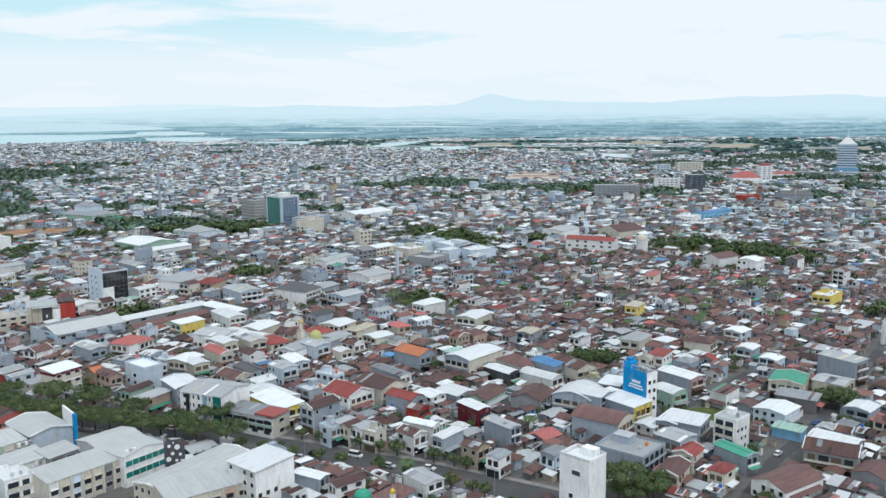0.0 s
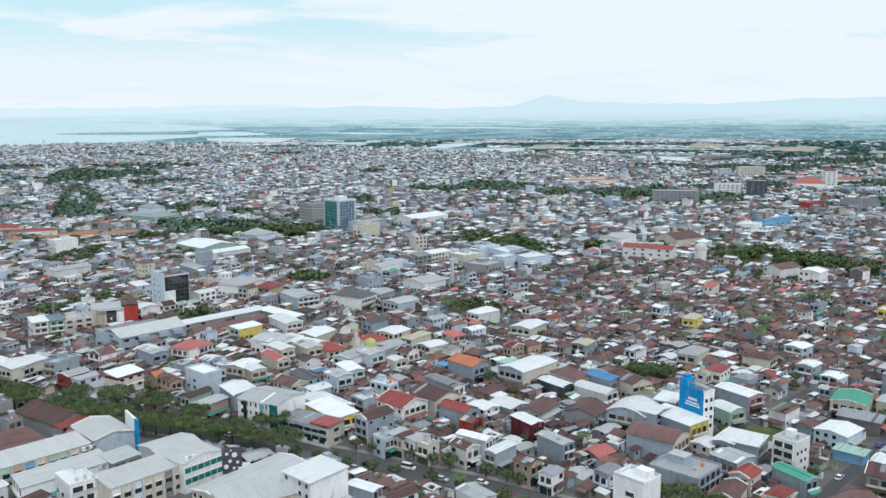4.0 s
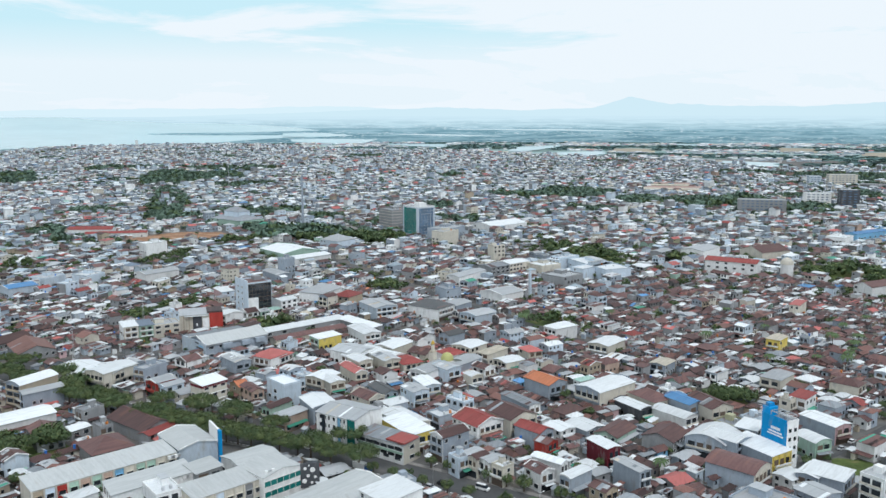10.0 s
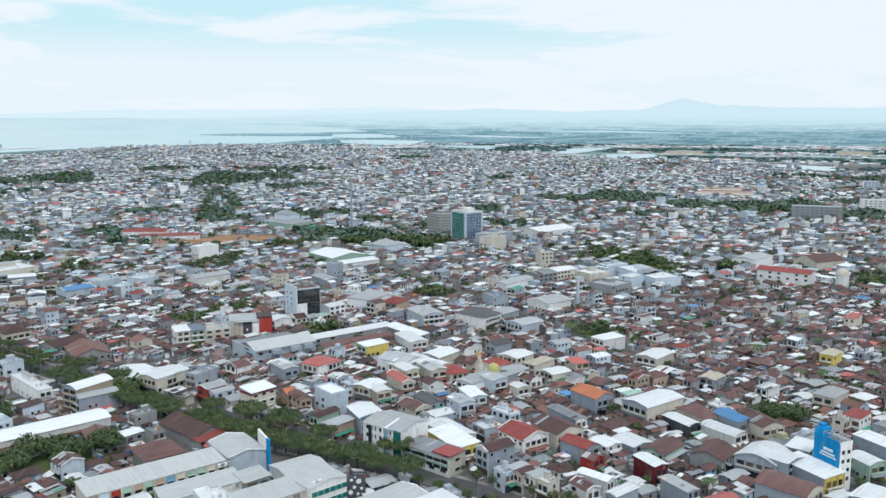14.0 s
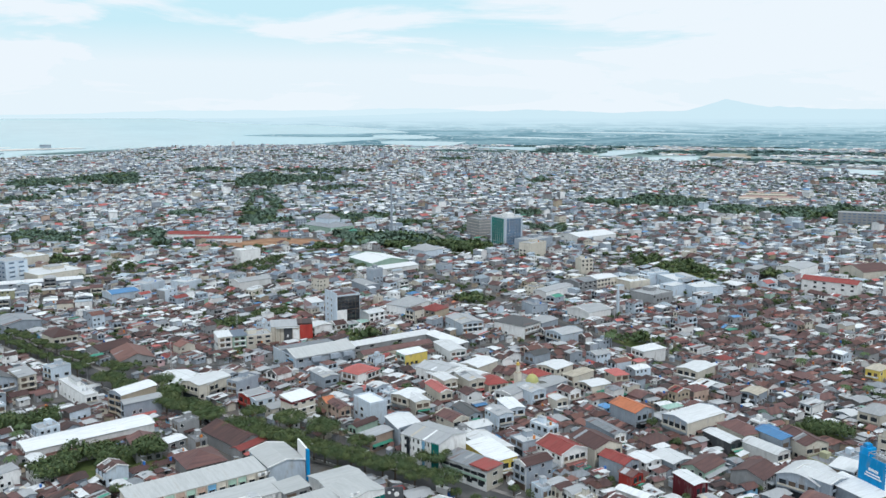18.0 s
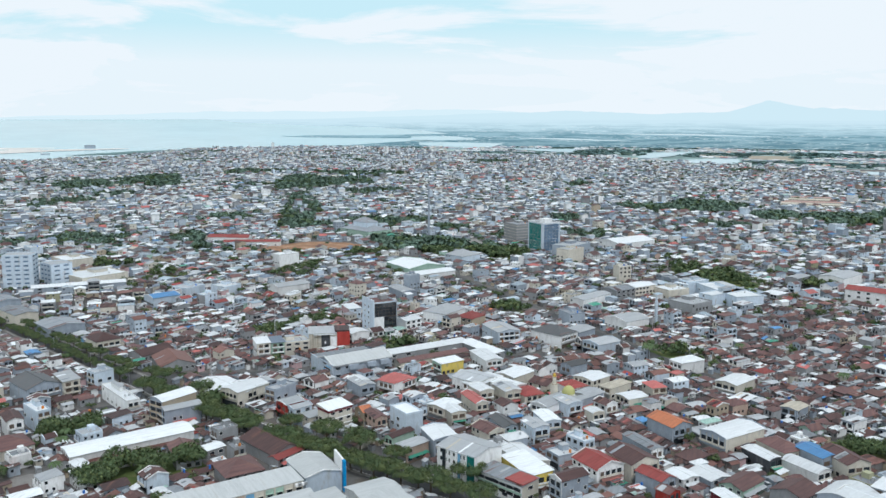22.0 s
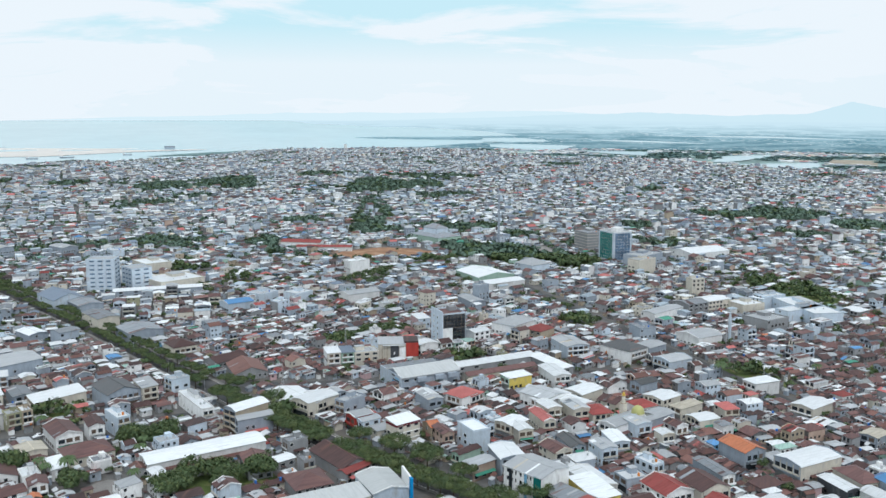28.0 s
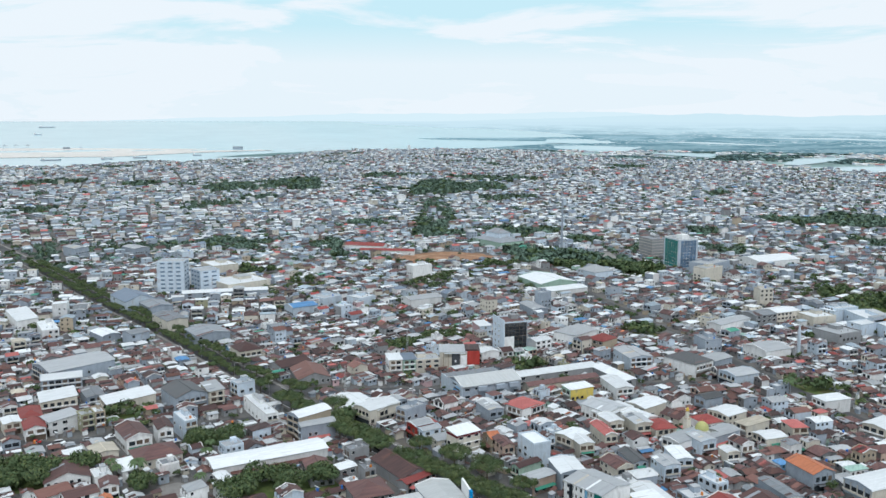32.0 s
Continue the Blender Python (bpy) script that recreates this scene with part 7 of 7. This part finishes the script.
def fill(angle, lo, hi, wmin, wmax, dmin, dmax, lane, keep):
    c, s = math.cos(radians(angle)), math.sin(radians(angle))
    R = hi * 1.02
    v = -R
    row = 0
    while v < R:
        depth = rng.uniform(dmin, dmax)
        u = -R
        col = 0
        while u < R:
            w = rng.uniform(wmin, wmax)
            uu, vv = u + w / 2, v + depth / 2 + rng.uniform(-0.8, 0.8)
            u += w + rng.uniform(0.0, 0.35)
            col += 1
            if col % 11 == 0:
                u += lane + rng.random() * 2
            x, y = uu * c - vv * s, uu * s + vv * c
            if y < 150:
                continue
            r = math.hypot(x, y)
            if not (lo <= r < hi) or not visible(x, y) or zone(x, y) != angle or r > shore_r(x, y):
                continue
            if rng.random() > keep:
                SPOTS.append((x, y, 0.6))
                continue
            f = rng.uniform(0.95, 1.0)
            d2 = depth * rng.uniform(0.92, 1.0)
            if not free(x, y, angle, w - 0.6, d2 - 0.6):
                f *= 0.62
                d2 *= 0.7
                if not free(x, y, angle, w * f, d2):
                    continue
            g_ = noise.noise((x * 0.006, y * 0.006, 0.5)) + 0.45 * noise.noise((x * 0.02, y * 0.02, 4.5))
            if g_ > (0.80 if r < 1000 else (0.12 if r > 1650 and x > 0.15 * y else 0.52)):
                SPOTS.append((x, y, 1.0))
                continue
            take(x, y, angle, w * f - 0.5, d2 - 0.5)
            turn = angle + rng.uniform(-2.5, 2.5)
            if r < 1000 and rng.random() < 0.42:      # two dwellings under roofs of their own
                k = rng.uniform(0.36, 0.64)
                for lo_, hi_ in ((0, k), (k, 1)):
                    off = (lo_ + hi_) / 2 - 0.5
                    ox, oy = (off * w * f, 0) if w > d2 else (0, off * d2)
                    LOTS.append((r, x + ox * c - oy * s, y + ox * s + oy * c, turn, w * f * (hi_ - lo_ if w > d2 else 1) - 0.1, d2 * (1 if w > d2 else hi_ - lo_) - 0.1))
            else:
                LOTS.append((r, x, y, turn, w * f, d2))
        v += depth + rng.uniform(0.0, 0.4)
        row += 1
        if row % 2 == 0:
            v += rng.uniform(0.6, 1.8)
        if row % 9 == 0:
            v += lane


for _ang in (-45.0, -30.0, -22.0, -38.0, -52.0):
    fill(_ang, 205, 640, 4.8, 9.0, 6.5, 10.5, 2.5, 0.97)
    fill(_ang, 205, 640, 3.4, 5.6, 4.0, 6.5, 2.0, 0.98)
    fill(_ang, 640, 1500, 5.5, 11.0, 7.0, 12.0, 4.5, 0.94)
    fill(_ang, 1500, 3750, 6.5, 13.0, 7.5, 12.5, 6.0, 0.80)
LOTS.sort()


def traits(r, x, y, w, d):
    low = (20 < x < 330 and 395 < y < 700) or (-330 < x < -170 and 430 < y < 540)
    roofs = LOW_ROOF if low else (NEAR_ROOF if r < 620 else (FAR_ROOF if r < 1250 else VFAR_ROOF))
    if min(w, d) < 6.0:
        low = True
    big = 0.0 if min(w, d) < 7.8 else 0.06 if low else (0.16 if r < 700 else (0.12 if r < 1300 else 0.06))
    t = rng.random()
    h = rng.uniform(9.0, 12.5) if t < big * 0.5 else (rng.uniform(5.4, 7.2) if min(w, d) > 4.4 and t < (0.17 if low else (0.40 if r < 1300 else 0.26)) else rng.uniform(2.6, 4.0))
    roof = pick([("gable", 62), ("hip", 12), ("mono", 18), ("flat", 8 if h > 5.5 else 0)])
    rc = pick(roofs)
    if roof == "flat":
        rc = rng.choice(("white", "lightgrey", "grey"))
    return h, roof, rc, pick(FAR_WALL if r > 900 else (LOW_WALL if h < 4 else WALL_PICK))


def frontage(m, x, y, rot, w, d, h, roof, rise, turn, wc):
    """Balconies on the narrow side towards the camera, with dark panes that paint their openings' shade, and low gable
    copings, of a two storey house in the rows.
    """
    sides = facing(x, y, rot)
    if sides and rng.random() < 0.6:
        k = min(sides, key=lambda q: w if q in (0, 2) else d)
        run, dep = (w, d) if k in (0, 2) else (d, w)
        c, s = ((1, 0), (0, 1), (-1, 0), (0, -1))[k]

        def face(u0, u1, v0, v1, z0, z1, mat):
            pts = [(u * c + (dep / 2 + v) * s, u * s - (dep / 2 + v) * c) for u, v in ((u0, v0), (u1, v0), (u1, v1), (u0, v1))]
            m.solid([(*p, z0) for p in pts] + [(*p, z1) for p in pts], [(3, 2, 1, 0), (4, 5, 6, 7), (0, 1, 5, 4), (1, 2, 6, 5), (2, 3, 7, 6), (3, 0, 4, 7)], mat)
        half = run * 0.43
        for z in np.arange(3.0, h - 2.2, 3.1):
            face(-half, half, 0.02, 0.06, z + 0.1, z + 2.3, "pane")
            face(-half - 0.15, half + 0.15, 0.07, 1.0, z - 0.12, z + 0.04, "wall_" + wc)
            face(-half - 0.15, half + 0.15, 0.88, 0.98, z + 0.04, z + 0.85, "wall_" + rng.choice((wc, wc, "white", "cream")))
            for u in (-half, 0.0, half):
                face(u - 0.12, u + 0.12, 0.06, 0.9, z + 0.04, z + 2.5, "wall_" + wc)
        face(-half, half, 0.02, 0.05, 0.2, 2.5, "pane")
    if roof == "gable" and rng.random() < 0.35:
        along_x = (w >= d) != turn
        half, run = (d / 2, w / 2) if along_x else (w / 2, d / 2)
        for e in (-1, 1):
            for g in (-1, 1):
                a, b = (g * half, h - 0.05), (0.0, h + rise)
                q = [(a[0], a[1]), (b[0], b[1]), (b[0], b[1] + 0.45), (a[0], a[1] + 0.45)]
                p0, p1 = e * (run + 0.5), e * (run + 0.25)
                vs = [(p, v, z) if along_x else (v, p, z) for p in (p0, p1) for v, z in q]
                m.solid(vs, [(0, 1, 2, 3), (7, 6, 5, 4), (3, 2, 6, 7), (0, 3, 7, 4), (1, 5, 6, 2)], "wall_" + rng.choice((wc, "white", "white")))


NEAR_COUNT = 95
for r, x, y, rot, w, d in LOTS[:NEAR_COUNT]:
    h, roof, rc, wc = traits(r, x, y, w, d)
    house(x, y, rot, w, d, h, roof, rc, wc, most=3 if h < 5.5 else 5, extra=False, turn=rng.random() < 0.3)

# the houses farther off, joined by distance
BANDS = [(0, 420, "houses_of_the_inner_blocks"), (420, 700, "houses_of_the_middle_blocks"), (700, 1200, "houses_of_the_outer_blocks"), (1200, 2000, "distant_houses"), (2000, 9000, "houses_near_the_bay")]
for _lo, _hi, _nm in BANDS:
    big = Mesh()
    for r, x, y, rot, w, d in LOTS[NEAR_COUNT:]:
        if not (_lo <= r < _hi):
            continue
        h, roof, rc, wc = traits(r, x, y, w, d)
        if r > 1500 and rng.random() < 0.012:
            h *= 2.0
        m = Mesh()
        turn = rng.random() < 0.3
        span = max(w, d) if turn else min(w, d)
        rise = {"gable": span * (rng.uniform(0.15, 0.23) if rc in STEEP else rng.uniform(0.07, 0.12)), "hip": span * 0.2, "mono": d * 0.07, "flat": 0.0}[roof]
        if r > 1100:
            roof = "flat" if roof == "flat" else "gable"
        side = wc
        if h > 5.5 and rng.random() < 0.55:
            side = rng.choice(("greyblue", "greyblue", "grey", "weathered"))
        shell(m, w, d, h, roof, "wall_" + (side if rng.random() < 0.6 else wc), rise, "wall_" + wc, turn)
        if r > 1100 and roof == "gable":
            X, Y, T = w / 2 + 0.9, d / 2 + 0.9, h + rise
            if (w >= d) != turn:
                m.poly([(-X, -Y, h - 0.35), (X, -Y, h - 0.35), (X, 0, T), (-X, 0, T)], "roof_" + rc)
                m.poly([(-X, 0, T), (X, 0, T), (X, Y, h - 0.35), (-X, Y, h - 0.35)], "roof_" + rc)
            else:
                m.poly([(-X, -Y, h - 0.35), (0, -Y, T), (0, Y, T), (-X, Y, h - 0.35)], "roof_" + rc)
                m.poly([(0, -Y, T), (X, -Y, h - 0.35), (X, Y, h - 0.35), (0, Y, T)], "roof_" + rc)
        elif roof == "flat":
            if r < 700:
                parapet(m, w, d, h, "wall_" + wc)
                m.box(-w * 0.3, w * 0.05, 0, d * 0.3, h - 0.4, h + 1.9, "wall_" + wc)
                m.tube(w * 0.25, 0, h - 0.4, h + 1.2, 0.6, 0.6, "steel", 8)
            m.poly([(-w / 2, -d / 2, h - 0.3), (w / 2, -d / 2, h - 0.3), (w / 2, d / 2, h - 0.3), (-w / 2, d / 2, h - 0.3)], "roof_" + rc)
        else:
            cover(m, w, d, h, roof, "roof_" + rc, rise, over=rng.uniform(0.3, 0.75) if h < 4.2 else rng.uniform(0.15, 0.5), thick=0.1, turn=turn)
            if r < 1100 and roof in ("gable", "mono") and (roof == "mono" or (w >= d) != turn):
                for _k in range(rng.choice((0, 1, 2, 3, 4)) if r < 700 else rng.choice((0, 0, 1))):
                    sheets(m, w, d, h, roof, rise, rng, "roof_" + pick(NEAR_ROOF))
            if r < 700 and rng.random() < 0.10:
                m.tube(rng.uniform(-w / 3, w / 3), d * 0.3, h, h + rise + 0.9, 0.5, 0.5, rng.choice(("steel", "tank_blue", "steel", "steel", "steel", "tank_orange")), 8)
            if r < 640 and rng.random() < 0.35:      # a lean-to at one end, as most houses have
                rr_ = pick(LOW_ROOF)
                slab(m, [(-w / 2, -d / 2 - 2.4, 2.3), (w / 2, -d / 2 - 2.4, 2.3), (w / 2, -d / 2, 2.9), (-w / 2, -d / 2, 2.9)], 0.07, "roof_" + rr_)
        if r < 760 and h > 5.2:
            frontage(m, x, y, rot, w, d, h, roof, rise, turn, wc)
        if r < 1100:
            for k in facing(x, y, rot):
                run = w if k in (0, 2) else d
                for s in range(max(1, int(h / 3.2))):
                    z = 3.1 * s + 1.7
                    for q in np.arange(-run / 2 + 1.5, run / 2 - 1.2, 2.6 if r < 600 else 3.6):
                        if rng.random() < 0.35:
                            continue
                        a_, b_ = q - 0.55, q + 0.55
                        if k == 0:
                            m.poly([(a_, -d / 2 - 0.04, z), (b_, -d / 2 - 0.04, z), (b_, -d / 2 - 0.04, z + 1.2), (a_, -d / 2 - 0.04, z + 1.2)], "pane")
                        elif k == 1:
                            m.poly([(w / 2 + 0.04, a_, z), (w / 2 + 0.04, b_, z), (w / 2 + 0.04, b_, z + 1.2), (w / 2 + 0.04, a_, z + 1.2)], "pane")
                        elif k == 3:
                            m.poly([(-w / 2 - 0.04, b_, z), (-w / 2 - 0.04, a_, z), (-w / 2 - 0.04, a_, z + 1.2), (-w / 2 - 0.04, b_, z + 1.2)], "pane")
        c, s = math.cos(radians(rot)), math.sin(radians(rot))
        n = len(big.v)
        big.v.extend([(x + p * c - q * s, y + p * s + q * c, z + 0.0) for p, q, z in m.v])
        big.f.extend([tuple(n + i for i in fc) for fc in m.f])
        big.m.extend(m.m)
    if big.f:
        single(_nm, big, "crowded low houses with brown, grey and white metal roofs", "houses", kind="stuff")

# lean-tos and sheds squeezed between the houses
sheds = Mesh()
srng = random.Random(3)
for _k in range(62000):
    tiny = _k > 26000
    r, az = 208 + (640 if not tiny else 330) * srng.random() ** 0.8, srng.uniform(-29.5, 55)
    x, y, _z = polar(az, r)
    w, d = (srng.uniform(2.6, 5.5), srng.uniform(2.4, 5.0)) if not tiny else (srng.uniform(1.8, 3.4), srng.uniform(1.6, 2.8))
    rot = zone(x, y) + srng.uniform(-4, 4)
    if not free(x, y, rot, w - 0.7, d - 0.7):
        continue
    take(x, y, rot, w - 0.7, d - 0.7)
    h = srng.uniform(2.2, 3.4)
    c_, s_ = math.cos(radians(rot)), math.sin(radians(rot))
    m = Mesh()
    mono = srng.choice((-1, 1)) * srng.uniform(0.2, 0.6)
    rc = "roof_" + srng.choice(("brown", "brown", "rust", "rust", "lightgrey", "lightgrey", "grey", "darkbrown", "white", "white", "brown", "palegreen" if srng.random() < 0.2 else "grey"))
    m.box(-w / 2 + 0.3, w / 2 - 0.3, -d / 2 + 0.3, d / 2 - 0.3, 0, h - 0.55, "wall_" + srng.choice(("grey", "grey", "greyblue", "tan", "white")))
    slab(m, [(-w / 2, -d / 2, h - mono), (w / 2, -d / 2, h - mono), (w / 2, d / 2, h + mono), (-w / 2, d / 2, h + mono)], 0.06, rc)
    n = len(sheds.v)
    sheds.v.extend([(x + p * c_ - q * s_, y + p * s_ + q * c_, z) for p, q, z in m.v])
    sheds.f.extend([tuple(n + i for i in fc) for fc in m.f])
    sheds.m.extend(m.m)
single("sheds_and_lean_tos", sheds, "rusty low sheds and lean-tos crowded between the houses", "sheds", kind="stuff")

# woods and hamlets of the plain behind the city
WOODS = []


def field_kind(az, r):
    """Long bands of woodland, with villages and open fields between them."""
    w = noise.noise((az * 0.10, r * 0.0042, 1.5)) + 0.35 * noise.noise((az * 0.5, r * 0.012, 6.5))
    return "wood" if w > 0.02 else ("village" if noise.noise((az * 0.22, r * 0.006, 9.5)) > -0.08 else "open")


def wet(az, r):
    return any(n_[0][0] <= az <= n_[-1][0] and bend(n_)(az) - 25 < r < bend(f_)(az) + 45 for n_, f_, _w in WATERS)


for _k in range(8500):
    r, az = srng.uniform(1980, 3690), srng.uniform(-30, 22)
    x, y, _z = polar(az, r)
    if r > shore_r(x, y) - 40 and field_kind(az, r) == "wood" and not wet(az, r):
        WOODS.append((x, y, srng.uniform(1.3, 2.2)))
for _k in range(900):
    az = srng.uniform(35.5, 54)
    r = shore(az) - srng.uniform(10, 150)
    x, y, _z = polar(az, r)
    WOODS.append((x, y, srng.uniform(0.7, 1.3)))

hamlets = Mesh()
for _k in range(9000):
    r, az = srng.uniform(2000, 3680), srng.uniform(-30, 20)
    x, y, _z = polar(az, r)
    if r > shore_r(x, y) and (field_kind(az, r) == "village" or srng.random() < 0.03) and not wet(az, r):
        w, d, hh = srng.uniform(8, 17) * (2.5 if srng.random() < 0.06 else 1), srng.uniform(8, 14), srng.uniform(3, 5.5)
        hamlets.box(x - w / 2, x + w / 2, y - d / 2, y + d / 2, 0, hh, "wall_" + srng.choice(("white", "greyblue", "paleblue")))
        hamlets.solid([(x - w / 2 - 1, y - d / 2 - 1, hh), (x + w / 2 + 1, y - d / 2 - 1, hh), (x + w / 2 + 1, y, hh + 2), (x - w / 2 - 1, y, hh + 2), (x + w / 2 + 1, y + d / 2 + 1, hh), (x - w / 2 - 1, y + d / 2 + 1, hh)], [(0, 1, 2, 3), (3, 2, 4, 5)], "roof_" + srng.choice(("white", "lightgrey", "lightgrey", "grey", "white", "cream", "pinkred" if srng.random() < 0.4 else "slate")))
single("hamlets_of_the_plain", hamlets, "scattered pale houses on the green plain", "houses", kind="stuff")

# ---- trees among the houses ----
for _p in PARKS:
    if _p[5] not in ("trees", "grove"):
        continue
    area = math.pi * _p[2] * _p[3]
    for _k in range(int(area / ((18 if math.hypot(_p[0], _p[1]) < 430 else 46) if _p[5] == 'trees' else 75)) + 3):
        for _try in range(6):
            x = _p[0] + rng.uniform(-1, 1) * (_p[2] + _p[3])
            y = _p[1] + rng.uniform(-1, 1) * (_p[2] + _p[3])
            if in_park(x, y) in ("trees", "grove"):
                SPOTS.append((x, y, rng.uniform(1.0, 1.7)))
                break
rng2 = random.Random(21)
for _k in range(12000):
    r, az = 215 + 2900 * rng2.random() ** 1.15, rng2.uniform(-29, 54)
    x, y, _z = polar(az, r)
    i, j = int((x - X0) / CELL), int((y - Y0) / CELL)
    if r < shore_r(x, y) and 0 <= i < NX and 0 <= j < NY and (not taken[i, j] or (r > 640 and not (-470 < x < -340 and 795 < y < 905) and rng2.random() < 0.36)):
        SPOTS.append((x, y, rng2.uniform(0.45, 0.9) * (1.0 if r < 640 else 1.2)))
for _k in range(9500):
    r, az = rng2.uniform(900, 3400), rng2.uniform(-29, 54)
    x, y, _z = polar(az, r)
    if r < shore_r(x, y) and noise.noise((x * 0.004, y * 0.004, 3.0)) > -0.15 and not in_park(x, y):
        SPOTS.append((x, y, rng2.uniform(0.6, 1.25)))
MIDT = [leaf_cloud(nrng, lobed(nrng, 3.8, 4.0, 2.0, 6), 110, 0.60, 20) for _ in range(5)]
FART = [leaf_cloud(nrng, lobed(nrng, 4.4, 4.0, 1.4, 4), 26, 1.45) for _ in range(5)]
FART2 = [leaf_cloud(nrng, lobed(nrng, 4.6, 4.0, 1.4, 3), 13, 1.9) for _ in range(5)]
near_spots = sorted(SPOTS, key=lambda q: math.hypot(q[0], q[1]))
count = 0
groups = {"mid": [], "far": [], "wood": []}
for x, y, s in near_spots:
    r = math.hypot(x, y)
    if not visible(x, y, 1.0):
        continue
    if count < 170 and r < 420:
        tree(x, y, int(x * 7 + y) % 3 + (0 if s > 1 else 3), s * rng2.uniform(0.6, 0.85) if s > 1 else s * rng2.uniform(0.8, 1.2), "green tree standing between houses", "garden trees")
        count += 1
        continue
    a = rng2.uniform(0, math.tau)
    if r < 430:
        s *= rng2.uniform(0.8, 1.2)
        groups["mid"].append(spin(rng2.choice(CROWNS[3:]), a, (s * 1.15, s * 1.15, s), x, y))
        continue
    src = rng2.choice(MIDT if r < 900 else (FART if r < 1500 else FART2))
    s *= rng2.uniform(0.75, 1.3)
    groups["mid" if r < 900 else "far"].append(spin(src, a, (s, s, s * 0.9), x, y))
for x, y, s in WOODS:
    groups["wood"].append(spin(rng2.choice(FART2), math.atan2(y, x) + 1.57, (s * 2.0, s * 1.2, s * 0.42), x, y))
for nm, mats in (("mid", ["leaf", "leaf_lime"]), ("far", ["leaf_hazed", "leaf"]), ("wood", ["green_hazed", "leaf_hazed"])):
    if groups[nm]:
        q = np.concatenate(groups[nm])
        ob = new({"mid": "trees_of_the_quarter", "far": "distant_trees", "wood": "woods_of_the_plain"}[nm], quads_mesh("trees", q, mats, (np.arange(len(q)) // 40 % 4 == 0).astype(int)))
        tagged(ob, "green tree crowns between the houses", "trees", kind="stuff")
